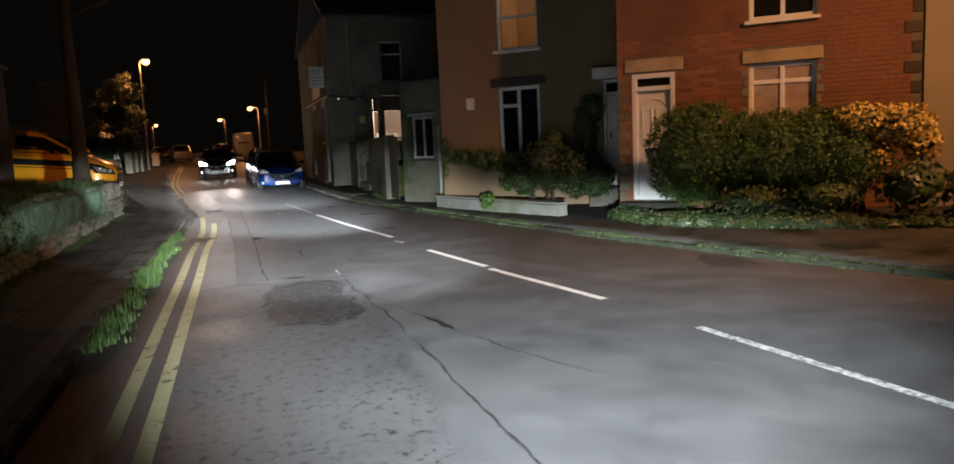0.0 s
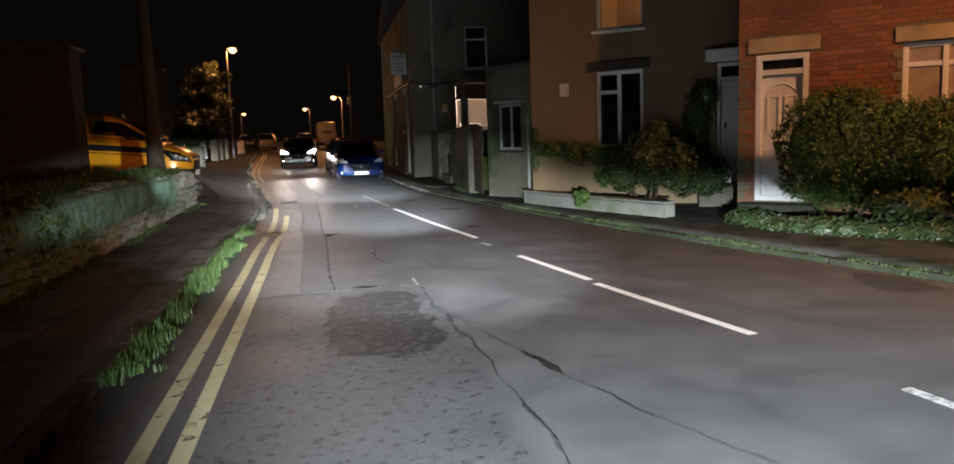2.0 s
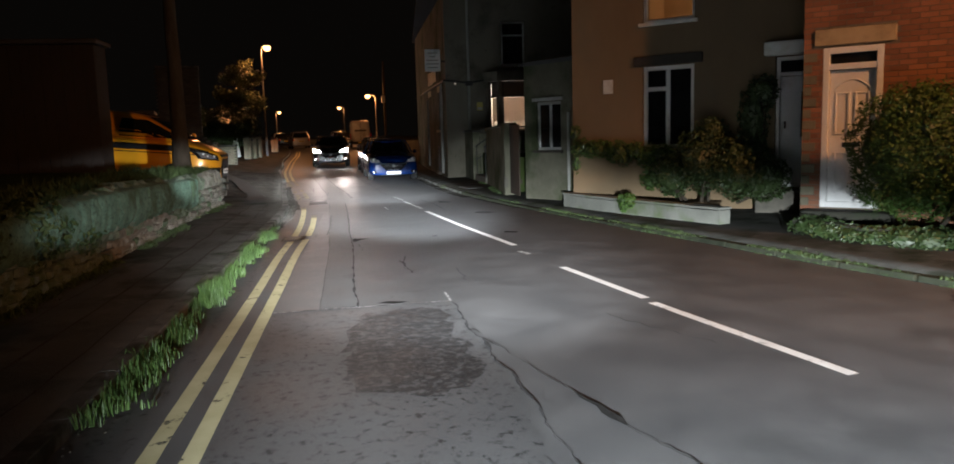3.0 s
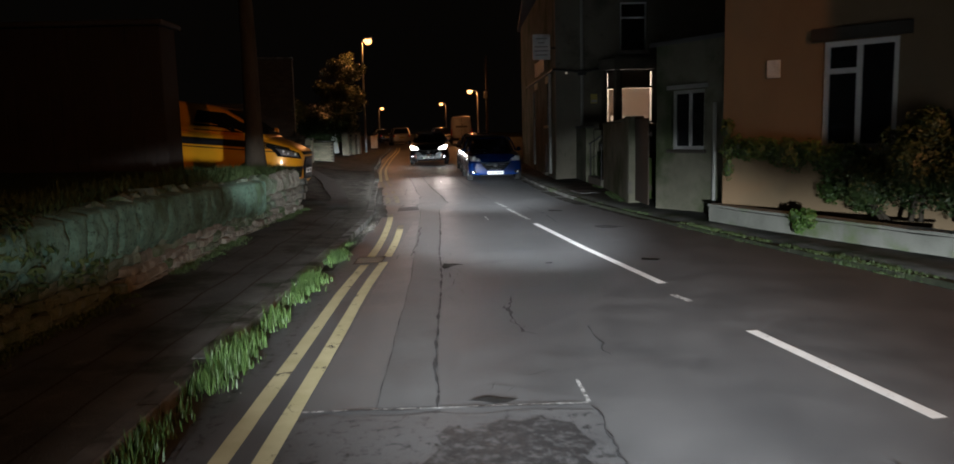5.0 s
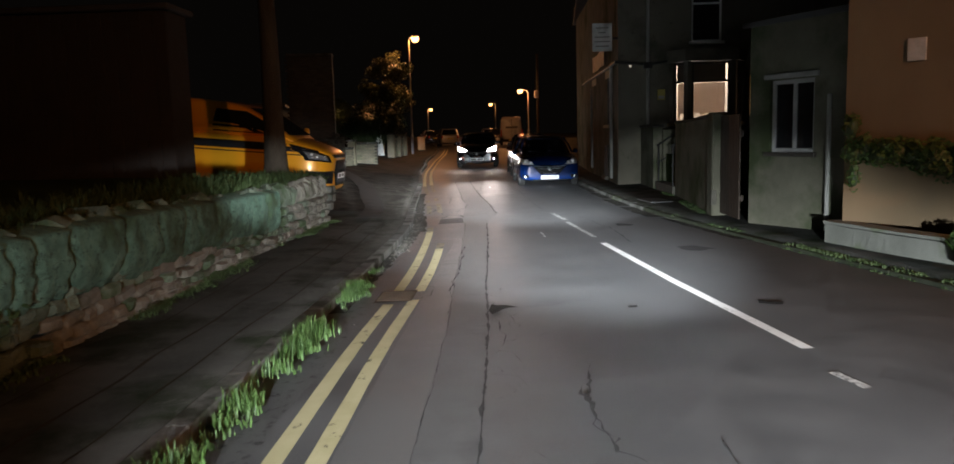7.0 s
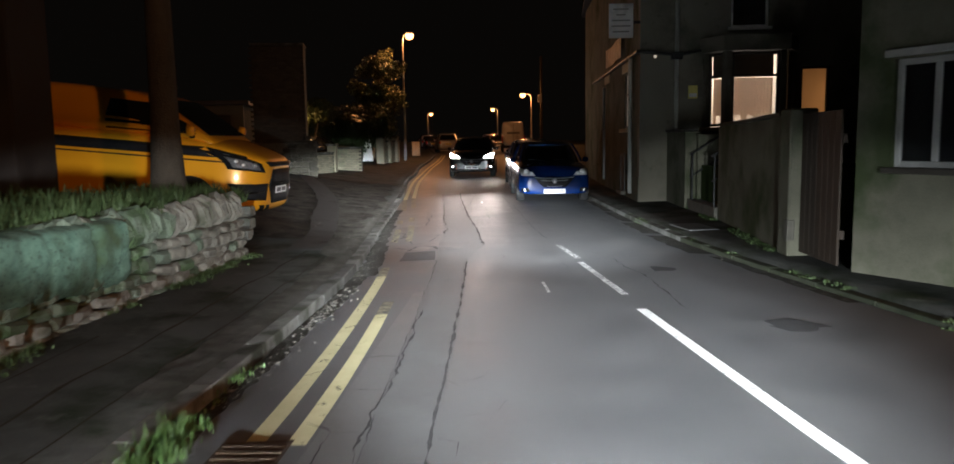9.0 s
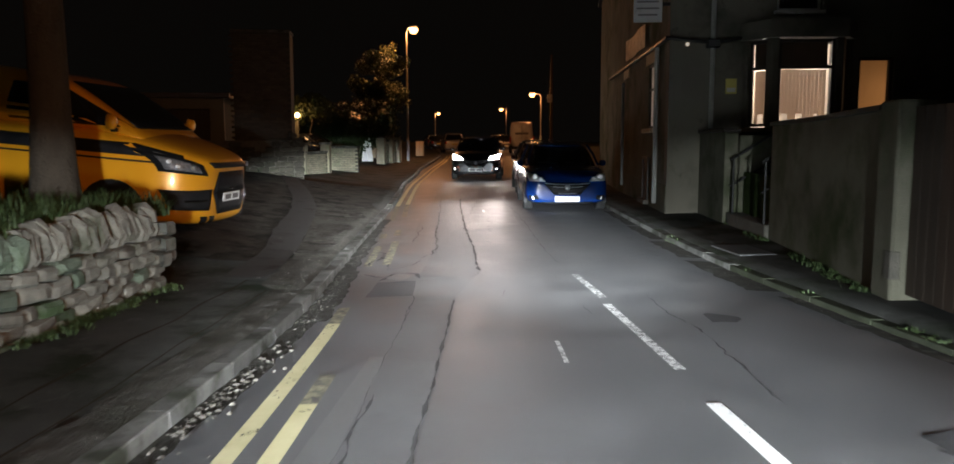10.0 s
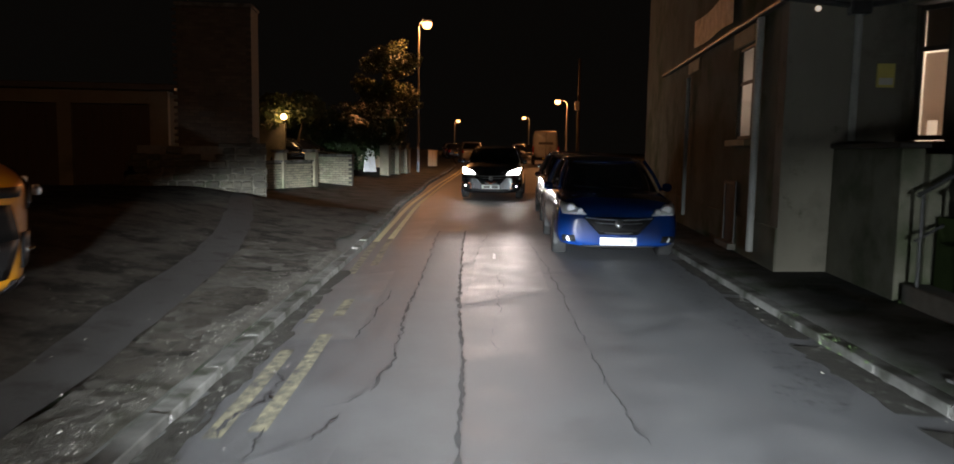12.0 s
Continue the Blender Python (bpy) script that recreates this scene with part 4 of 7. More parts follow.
for _ in range(120):   # larger pale leaves and pebbles gathered past the gully
    y = rnd.gauss(18.0, 0.55) if rnd.random() < 0.7 else rnd.uniform(15.6, 20.6)
    x = left_kerb(y) + 0.05 + abs(rnd.gauss(0, 0.1))
    z, r = road_z(x, y) + 0.006, rnd.uniform(0.008, 0.022)
    n = len(verts)
    for k in range(5):
        a = k * math.pi * 0.4 + rnd.uniform(-0.4, 0.4)
        verts.append((x + r * math.cos(a), y + r * 1.2 * math.sin(a), z + rnd.uniform(0, 0.012)))
    verts.append((x + rnd.uniform(-0.3, 0.3) * r, y, z + r * 0.7))
    faces += [(n + k, n + (k + 1) % 5, n + 5) for k in range(5)]
for _ in range(200):   # scraps strewn over the driveway and along the far kerb
    y = rnd.uniform(20.5, 31)
    if rnd.random() < 0.65:
        x = left_kerb(y) - rnd.uniform(0.3, 3.2)
        z = left_pavement_z(x, y) + 0.055
    else:
        x = right_kerb(y) - 0.02 - abs(rnd.gauss(0, 0.1))
        z = road_z(x, y) + 0.005
    r = rnd.uniform(0.004, 0.014)
    n = len(verts)
    for k in range(4):
        a = k * math.pi / 2 + rnd.uniform(-0.5, 0.5)
        verts.append((x + r * math.cos(a), y + r * math.sin(a), z + rnd.uniform(-0.003, 0.003)))
    verts.append((x, y, z + r * 0.5))
    faces += [(n, n + 1, n + 4), (n + 1, n + 2, n + 4), (n + 2, n + 3, n + 4), (n + 3, n, n + 4)]
for _ in range(480):
    y = rnd.uniform(21.2, 29.3)
    x = left_kerb(y) - 0.16 - abs(rnd.gauss(0, 0.13))
    z, r = left_pavement_z(x, y) + 0.03, rnd.uniform(0.003, 0.009)
    n = len(verts)
    for k in range(4):
        a = k * math.pi / 2 + rnd.uniform(-0.5, 0.5)
        verts.append((x + r * math.cos(a), y + r * math.sin(a), z))
    verts.append((x, y, z + r * 0.7))
    faces += [(n, n + 1, n + 4), (n + 1, n + 2, n + 4), (n + 2, n + 3, n + 4), (n + 3, n, n + 4)]
me = bpy.data.meshes.new("gutter_litter")
me.from_pydata(verts, [], faces)
me.materials.append(DEAD_LEAF)
tagged(new("gutter_litter", me), "pale grit and dead leaves lying in the gutter", "debris", kind="stuff")

# ---------------------------------------------------------------- rubble wall and bank
WALL_END = 20.9


def wall_face(y):
    return -2.83 - 0.02 * math.sin(y * 0.8) - (0.1 if y < 6 else 0)


def wall_top(y):
    return 0.84 + 0.05 * math.sin(y * 0.6) - 0.12 * max(0, (y - 19.5) / 2.5)


def bank_z(x, y):
    d = -3.1 - x
    return 0.86 + 0.1 * min(d, 2.5) * 0.6 + 0.06 * noise.noise((x * 0.7, y * 0.7, 0)) - 0.12 * max(0, (y - 19.5) / 2.5)


bm = bmesh.new()
xs = [-2.95, -3.3, -3.7, -4.3, -5, -6, -8, -11, -16]
ysb = steps(-20, 20.7, 0.7)
rows = [[bm.verts.new((x, y, bank_z(x, y) - (0.25 if i == 0 else 0))) for i, x in enumerate(xs)] for y in ysb]
foot = [bm.verts.new((x, 20.85, 0.1)) for x in xs]
for r, s in zip(rows, rows[1:] + [foot]):
    for k in range(len(xs) - 1):
        bm.faces.new((r[k], s[k], s[k + 1], r[k + 1]))
tagged(link("grass_bank", bm, TURF, smooth=True), "raised grassy bank held up by the rubble wall", "bank", kind="structure")
spots = []
for _ in range(5200):
    y = rnd.uniform(3, 21.6)
    x = -2.98 - abs(rnd.gauss(0, 0.55))
    spots.append((x, y, bank_z(x, y) - 0.04, rnd.uniform(0.4, 1.1)))
blades("bank_grass", spots, BANK_BLADE, 0.24, "long dull green grass along the top of the bank", width=0.007, lean=0.9)

wall = thing("rubble_wall", "low rubble stone retaining wall with upright coping stones and moss", "stone wall", kind="structure")
bm = loft([[(-2.9, y, 0.0), (-2.9, y, wall_top(y) - 0.16), (-3.2, y, wall_top(y) - 0.16), (-3.2, y, 0.0)] for y in steps(0, WALL_END - 0.08, 0.8)])
part("core", bm, MORTAR, wall)

spots = []
for _ in range(2600):   # rough grass hanging over the wall's head
    y = rnd.uniform(4, 21.3)
    if noise.noise((y * 0.8, 1, 9)) + 0.35 * noise.noise((y * 3, 2, 9)) > -0.25 + (0.25 if y > 17.5 else 0):
        x = wall_face(y) - 0.05 - abs(rnd.gauss(0, 0.16))
        spots.append((x, y, wall_top(y) - 0.02, rnd.uniform(0.4, 1.1)))
blades("wall_top_grass", spots, BANK_BLADE, 0.16, "rough grass and moss hanging over the rubble wall", lean=1.4)

spots = []
for _ in range(1500):   # weeds in the joint between the footway and the walls on both sides
    if rnd.random() < 0.82:
        y = rnd.uniform(9, 20.9)
        x = wall_face(y) + 0.1 + abs(rnd.gauss(0, 0.07))
        z = left_pavement_z(x, y)
    else:
        y = rnd.uniform(20.6, 26.8)
        x = 3.87 + 0.05 * (y - 21) - abs(rnd.gauss(0, 0.07))
        z = right_pavement_z(x, y)
    if noise.noise((x, y * 0.9, 5)) + 0.5 * noise.noise((y * 4, 2, 5)) > -0.12:
        spots.append((x, y, z - 0.01, rnd.uniform(0.3, 1.0)))
blades("footway_weeds", spots, BANK_BLADE, 0.07, "short dull weeds growing along the foot of the walls", "weeds", width=0.005, lean=1.2)


def stone_mesh(name, sx, sy, sz, seed, rough=0.22):
    """An uneven block, sx deep, sy long, sz high, with chipped corners."""
    r = random.Random(seed)
    b = bmesh.new()
    vs = [Vector((x * sx / 2, y * sy / 2, z * sz / 2)) for x, y, z in (
        (1, -.6, -.5), (1, .6, -.55), (1, .65, .5), (1, -.6, .55), (.62, -1, -.7), (.62, -.75, -1), (.62, .75, -1), (.62, 1, -.7), (.62, 1, .7), (.62, .75, 1), (.62, -.75, 1), (.62, -1, .7))]
    vs = [b.verts.new(v + Vector((r.uniform(-1, 1) * sx, r.uniform(-1, 1) * sy, r.uniform(-1, 1) * sz)) * rough * 0.35) for v in vs]
    back = [b.verts.new((-sx / 2, v.co.y * 0.95, v.co.z * 0.95)) for v in vs[4:]]
    for f in ((0, 1, 2, 3), (5, 6, 1, 0), (6, 7, 1), (7, 8, 2, 1), (8, 9, 2), (9, 10, 3, 2), (10, 11, 3), (11, 4, 0, 3), (4, 5, 0)):
        b.faces.new([vs[i] for i in f])
    for i in range(8):
        b.faces.new((vs[4 + i], vs[4 + (i + 1) % 8], back[(i + 1) % 8], back[i]))
    bmesh.ops.recalc_face_normals(b, faces=b.faces[:])
    me = bpy.data.meshes.new(name)
    b.to_mesh(me)
    b.free()
    return me


STONES = {}
for m in (STONE, MOSSY_STONE):
    STONES[m.name] = [stone_mesh("stone", 0.2, 1.0, 1.0, k, 0.17) for k in range(14)]
    for me in STONES[m.name]:
        me.materials.append(m)
rnd = random.Random(21)
far_verts, far_faces = [], []


def lay(m, mesh):
    """One stone: an object of its own near the lens's way, joined to the rest elsewhere."""
    y = m.translation.y
    if y > 12.5:
        ob = new("stone", mesh)
        ob.parent = wall
        ob.matrix_world = m
    else:
        n = len(far_verts)
        far_verts.extend((m @ v.co)[:] for v in mesh.vertices)
        far_faces.extend(tuple(n + i for i in p.vertices) for p in mesh.polygons)


z = 0.06
while z < 0.66:
    h = rnd.uniform(0.06, 0.125)
    y = 1.0
    while y < WALL_END - 0.05:
        l = rnd.uniform(0.12, 0.36)
        mossy = y < 18.5 and z > 0.3 + 0.15 * math.sin(y) or rnd.random() < 0.15
        if z + h < wall_top(y) - 0.17:
            lay(pose(wall_face(y) + rnd.uniform(-0.022, 0.012), y + l / 2, z + h / 2 + 0.05 * noise.noise((y * 1.5, z * 3, 0)) + rnd.uniform(-0.015, 0.015), rnd.uniform(-9, 9), rnd.uniform(-6, 6), rnd.uniform(-7, 7)) @ Matrix.Diagonal((1, l * rnd.uniform(0.95, 1.06), h * rnd.uniform(0.92, 1.12), 1)),
                rnd.choice(STONES[(MOSSY_STONE if mossy else STONE).name]))
        y += l
    z += h
y = 1.0
while y < WALL_END - 0.1:
    l = rnd.uniform(0.06, 0.14)
    mossy = 11 < y < 19 and rnd.random() < 0.85
    h = rnd.uniform(0.26, 0.36)
    if mossy:
        l *= 1.9
    lay(pose(wall_face(y) - 0.12, y + l / 2, wall_top(y) - 0.235 + h / 2, rnd.uniform(4, 26), rnd.uniform(-14, 0), rnd.uniform(-12, 12)) @ Matrix.Diagonal((rnd.uniform(1.6, 2.0), l, h, 1)),
        rnd.choice(STONES[(MOSSY_STONE if mossy else STONE).name]))
    y += l * 0.98
# a thick blanket of moss over the coping, split by clefts between the stones
rnd = random.Random(31)
clefts, y = [], 6.0
while y < 18.0:
    clefts.append((y, rnd.uniform(-0.25, 0.35), rnd.uniform(0.4, 1.0)))
    y += rnd.uniform(0.22, 0.75)
rings = []
for yy in steps(6.0, 17.85, 0.035):
    low = float(np.interp(yy, (6, 13, 16, 17.85), (0.46, 0.45, 0.39, 0.31))) + 0.07 * noise.noise((yy * 1.7, 4, 0)) + 0.03 * noise.noise((yy * 9, 4, 0))
    ring = []
    for a in range(25):
        q = a / 24
        z = low + (wall_top(yy) + 0.05 - low) * min(1, q / 0.8)
        near_cleft = max((k * math.exp(-((yy - c - lean * (q - 0.5) * 0.6 - 0.05 * noise.noise((c * 3, q * 5, 0))) / 0.028) ** 2) for c, lean, k in clefts if abs(yy - c) < 0.5), default=0)
        out = 0.03 + 0.085 * math.sin(math.pi * min(1.0, 0.1 + 0.8 * q)) + 0.03 * noise.noise((yy * 3.5, z * 4, 2)) + 0.018 * noise.noise((yy * 11, z * 11, 6)) + 0.008 * noise.noise((yy * 33, z * 33, 3)) - 0.085 * near_cleft
        out *= min(1.0, 0.35 + 5 * q)
        over = max(0.0, q - 0.8) / 0.2
        ring.append((wall_face(yy) + 0.06 + out - 0.30 * over, yy, z + 0.05 * math.sin(math.pi * 0.5 * over)))
    ring += [(wall_face(yy) - 0.26, yy, wall_top(yy) - 0.1), (wall_face(yy) - 0.1, yy, low + 0.02)]
    rings.append(ring)
part("moss_blanket", loft(rings), MOSS, wall, "thick blue-green moss blanket split by dark clefts", smooth=True)
# the end that faces the driveway
z = 0.06
while z < 0.6:
    h = rnd.uniform(0.1, 0.16)
    x = -3.25
    while x < -2.8:
        l = rnd.uniform(0.15, 0.26)
        lay(pose(x + l / 2, WALL_END - 0.1, z + h / 2, 0, rnd.uniform(-4, 4), 90 + rnd.uniform(-6, 6)) @ Matrix.Diagonal((1, l - 0.01, h - 0.008, 1)), rnd.choice(STONES[STONE.name]))
        x += l
    z += h
me = bpy.data.meshes.new("stonework")
me.from_pydata(far_verts, [], far_faces)
me.materials.append(MOSSY_STONE)
ob = new("stonework", me)
ob.parent = wall
tagged(ob, "mossy rubble stones further along the wall", kind="stuff")

# ---------------------------------------------------------------- houses
def wall_with_openings(x0, x1, z0, z1, thick, openings):
    """A wall in its own plane (x along, y inward) with holes right through it."""
    bm = bmesh.new()
    xs = sorted({x0, x1, *(v for o in openings for v in o[:2])})
    zs = sorted({z0, z1, *(v for o in openings for v in o[2:])})
    for xa, xb in zip(xs, xs[1:]):
        for za, zb in zip(zs, zs[1:]):
            cx, cz = (xa + xb) / 2, (za + zb) / 2
            if not any(o[0] < cx < o[1] and o[2] < cz < o[3] for o in openings):
                box(xa, xb, 0, thick, za, zb, bm=bm)
    bmesh.ops.remove_doubles(bm, verts=bm.verts[:], dist=0.0005)
    pairs = {}
    for f in bm.faces:
        pairs.setdefault(tuple(round(c, 3) for c in f.calc_center_median()), []).append(f)
    bmesh.ops.delete(bm, geom=[f for fs in pairs.values() if len(fs) > 1 for f in fs], context="FACES_ONLY")
    return bm


def frame_bars(x0, x1, z0, z1, bar, y0, y1, uprights=(), rails=()):
    """A window frame: outer bars, uprights at x, and rails (xa, xb, z)."""
    bm = bmesh.new()
    box(x0, x0 + bar, y0, y1, z0, z1, 0.006, bm)
    box(x1 - bar, x1, y0, y1, z0, z1, 0.006, bm)
    box(x0 + bar, x1 - bar, y0 + 0.002, y1 - 0.002, z0, z0 + bar, 0.006, bm)
    box(x0 + bar, x1 - bar, y0 + 0.002, y1 - 0.002, z1 - bar, z1, 0.006, bm)
    for x in uprights:
        box(x - bar / 2, x + bar / 2, y0 + 0.004, y1 - 0.004, z0 + bar, z1 - bar, 0.005, bm)
    for xa, xb, z in rails:
        box(xa, xb, y0 + 0.006, y1 - 0.006, z - bar / 2, z + bar / 2, 0.005, bm)
    return bm


def window(house, x0, x1, z0, z1, frame_mat, glass_mat, uprights=(), rails=(), bar=0.065, sill=True, sill_mat=None, inset=0.05):
    bm = frame_bars(x0, x1, z0, z1, bar, inset, inset + 0.07, uprights, rails)
    win = part("window", bm, frame_mat, house)
    edges = [x0 + bar, *[v for u in uprights for v in (u - bar / 2, u + bar / 2)], x1 - bar]
    for a, b in zip(edges[::2], edges[1::2]):
        cut = sorted(r[2] for r in rails if r[0] <= a + 0.1 and r[1] >= b - 0.1)
        zz = [z0 + bar, *[v for c in cut for v in (c - bar / 2, c + bar / 2)], z1 - bar]
        for c, d in zip(zz[::2], zz[1::2]):
            pane = part("pane", box(a, b, inset + 0.03, inset + 0.036, c, d), glass_mat, win)
            pane.visible_shadow = False
    if sill:
        part("sill", box(x0 - 0.06, x1 + 0.06, -0.07, inset, z0 - 0.06, z0, 0.008), sill_mat or frame_mat, win)
    return win


def gable_roof(x0, x1, y0, y1, z, up, material, house, over=0.25):
    mid = (y0 + y1) / 2
    for a, b, za, zb in ((y0 - over, mid, z - 0.1, z + up), (mid, y1 + over, z + up, z - 0.1)):
        n = 12
        rings = []
        for i in range(n):
            for q in ((i, 0.0, 0.04), (i + 1, 0.0, 0.0)) if za < zb else ((i, 0.0, 0.0), (i + 1, 0.0, 0.04)):
                f = q[0] / n + (0.001 if q[0] == i and i else 0)
                y, z0 = a + (b - a) * f, za + (zb - za) * f
                rings.append([(x0 - 0.12, y, z0 + q[2]), (x1 + 0.12, y, z0 + q[2]), (x1 + 0.12, y, z0 - 0.06), (x0 - 0.12, y, z0 - 0.06)])
        bm = loft(rings)
        part("roof", bm, material, house)


def shell(house, x0, x1, depth, z0, z1, material, thick=0.3, top=True):
    """Side, back and ceiling walls behind a front wall."""
    part("side_wall", box(x0, x0 + thick, thick, depth - thick, z0, z1), material, house)
    part("side_wall", box(x1 - thick, x1, thick, depth - thick, z0, z1), material, house)
    part("back_wall", box(x0, x1, depth - thick, depth, z0, z1), material, house)
    if top:
        part("attic_floor", box(x0 + thick, x1 - thick, thick, depth - thick, z1 - 0.2, z1 - 0.05), DARK_TIMBER, house)


def gable_end(house, x, thick, depth, z, up, material):
    bm = bmesh.new()
    tri = [(0, z), (depth, z), (depth / 2, z + up - 0.08)]
    rows = [[bm.verts.new((xx, y, q)) for y, q in tri] for xx in (x, x + thick)]
    bm.faces.new(rows[0])
    bm.faces.new(rows[1])
    for i in range(3):
        bm.faces.new((rows[0][i], rows[0][(i + 1) % 3], rows[1][(i + 1) % 3], rows[1][i]))
    part("gable", bm, material, house)


# rendered house with the white window and the side door
HA = pose(4.61, 17.29, 0, 0, 0, -45)
house_a = thing("rendered_house", "two-storey tan rendered house with white windows and dark lintel", "house", HA)
openings = [(1.48, 2.46, 1.19, 2.69), (1.48, 2.46, 3.47, 4.95), (3.86, 4.6, 0.5, 2.68)]
part("wall", wall_with_openings(0, 4.65, -0.2, 6.0, 0.3, openings), RENDER_TAN, house_a)
shell(house_a, 0, 4.65, 7.0, -0.2, 6.0, RENDER_TAN)
gable_end(house_a, 0.0, 0.3, 7.0, 6.0, 2.2, RENDER_TAN)
gable_roof(0, 4.65, 0, 7.0, 6.0, 2.2, SLATE, house_a)
window(house_a, 1.48, 2.46, 1.19, 2.69, WHITE_PVC, GLASS_DARK, uprights=(1.95,), rails=((1.54, 1.92, 2.28),), bar=0.075)
window(house_a, 1.48, 2.46, 3.47, 4.95, WHITE_PVC, PANE, rails=((1.54, 2.4, 4.17),), bar=0.06)
part("lintel", box(1.32, 2.62, -0.05, 0.0, 2.70, 2.88, 0.01), DARK_TIMBER, house_a, "dark timber lintel board")
part("door_canopy", box(3.72, 4.62, -0.22, 0.0, 2.70, 2.92, 0.015), WHITE_PVC, house_a)
door = part("door", box(3.93, 4.55, 0.08, 0.13, 0.56, 2.36, 0.008), WHITE_PVC, house_a, "white panelled side door")
part("door_frame", frame_bars(3.86, 4.6, 0.52, 2.68, 0.06, 0.05, 0.15, (), ((3.92, 4.56, 2.40),)), WHITE_PVC, house_a)
part("pane", box(3.92, 4.54, 0.095, 0.1, 2.43, 2.62), GLASS_DARK, house_a)
part("door_light", box(4.26, 4.38, 0.07, 0.08, 1.35, 2.1), GLASS_DARK, door)
part("handle", box(4.0, 4.03, 0.03, 0.08, 1.5, 1.62, 0.006), CHROME, door)
part("plaque", box(0.68, 0.88, -0.025, 0.0, 2.24, 2.5, 0.006), SIGN_WHITE, house_a, "small pale wall box")
part("step", box(3.7, 4.7, -0.5, 0.0, 0.0, 0.5, 0.02), MORTAR, house_a)
# room behind the upper window, curtain half drawn, lit
part("room_back", box(0.9, 3.2, 2.4, 2.45, 3.2, 5.4), CURTAIN, house_a)
part("room_side", box(0.85, 0.9, 0.3, 2.45, 3.2, 5.4), CURTAIN, house_a)
part("room_side", box(3.2, 3.25, 0.3, 2.45, 3.2, 5.4), CURTAIN, house_a)
part("room_floor", box(0.9, 3.2, 0.3, 2.4, 3.1, 3.2), DARK_TIMBER, house_a)
part("room_ceiling", box(0.9, 3.2, 0.3, 2.4, 5.4, 5.5), ROOM_WALL, house_a)
point_lamp("bedroom_lamp", HA @ Vector((2.75, 1.5, 4.9)), 15, (1.0, 0.66, 0.42), 0.15)

# brick house with the white front door
HB = pose(6.87, 12.98, 0, 0, 0, -45)
house_b = thing("brick_house", "red brick terraced house with sandstone lintels and white door", "house", HB)
openings = [(0.27, 1.05, 0.35, 2.63), (2.30, 3.36, 1.25, 2.65), (2.30, 3.36, 3.36, 4.75)]
brick_front = part("wall", wall_with_openings(0, 4.86, -0.2, 6.2, 0.3, openings), BRICK_MORTAR, house_b)
shell(house_b, 0, 4.86, 8.2, -0.2, 6.2, BRICK_MORTAR)
gable_end(house_b, 0.0, 0.3, 8.2, 6.2, 2.4, BRICK_MORTAR)
gable_roof(0, 4.86, 0, 8.2, 6.2, 2.4, SLATE, house_b)
part("door_lintel", box(0.15, 1.2, -0.035, 0.0, 2.66, 2.89, 0.01), SANDSTONE, house_b)
part("window_lintel", box(2.2, 3.46, -0.035, 0.0, 2.66, 2.87, 0.01), SANDSTONE, house_b)
part("window_lintel", box(2.2, 3.46, -0.035, 0.0, 4.77, 4.97, 0.01), SANDSTONE, house_b)
part("door_frame", frame_bars(0.27, 1.05, 0.35, 2.63, 0.085, -0.01, 0.11, (), ((0.35, 0.97, 2.36),)), WHITE_PVC, house_b)
part("transom_pane", box(0.35, 0.97, 0.05, 0.055, 2.4, 2.55), GLASS_DARK, house_b)
door = part("door", box(0.36, 0.96, 0.05, 0.10, 0.37, 2.31, 0.008), WHITE_PVC, house_b, "white panelled front door")
for xa, xb, za, zb in ((0.43, 0.63, 0.55, 1.15), (0.69, 0.89, 0.55, 1.15), (0.43, 0.63, 1.4, 2.0), (0.69, 0.89, 1.4, 2.0)):
    bm = frame_bars(xa, xb, za, zb, 0.03, 0.032, 0.05)
    part("moulding", bm, WHITE_PVC, door)
part("letterbox", box(0.54, 0.78, 0.035, 0.05, 1.22, 1.29, 0.005), CHROME, door)
part("arch_moulding", tube([(0.43 + 0.46 * i / 10, 0.045, 2.05 + 0.13 * math.sin(math.pi * i / 10)) for i in range(11)], 0.012, 6), WHITE_PVC, door)
part("doorstep", box(0.1, 1.3, -0.45, 0.0, 0.0, 0.33, 0.02), DARK_STONE, house_b)
window(house_b, 2.30, 3.36, 1.25, 2.65, WHITE_PVC, PINK_PANE, uprights=(2.83,), rails=((2.37, 2.79, 2.34), (2.87, 3.29, 2.34)), bar=0.07)
window(house_b, 2.30, 3.36, 3.36, 4.75, WHITE_PVC, GLASS_DARK, uprights=(2.83,), bar=0.07)
# right corner quoins in dark brick; their shade is put into the colour
for i, zz in enumerate(steps(2.0, 6.0, 0.3)[:-1]):
    part("quoin", box(4.72 - 0.1 * (i % 2), 4.86, -0.018, 0.0, zz + 0.02, zz + 0.2, 0.006), DARK_BRICK, house_b)
for i, zz in enumerate(steps(1.3, 2.6, 0.16)[:-1]):   # dressed blocks up the sides of the window and the corner by the door
    for u, side in ((2.30, -1), (3.36, 1)):
        w = 0.12 if i % 2 else 0.07
        part("quoin", box(min(u, u + side * w), max(u, u + side * w), -0.016, 0.0, zz + 0.01, zz + 0.13, 0.005), BUFF_BRICK, house_b)
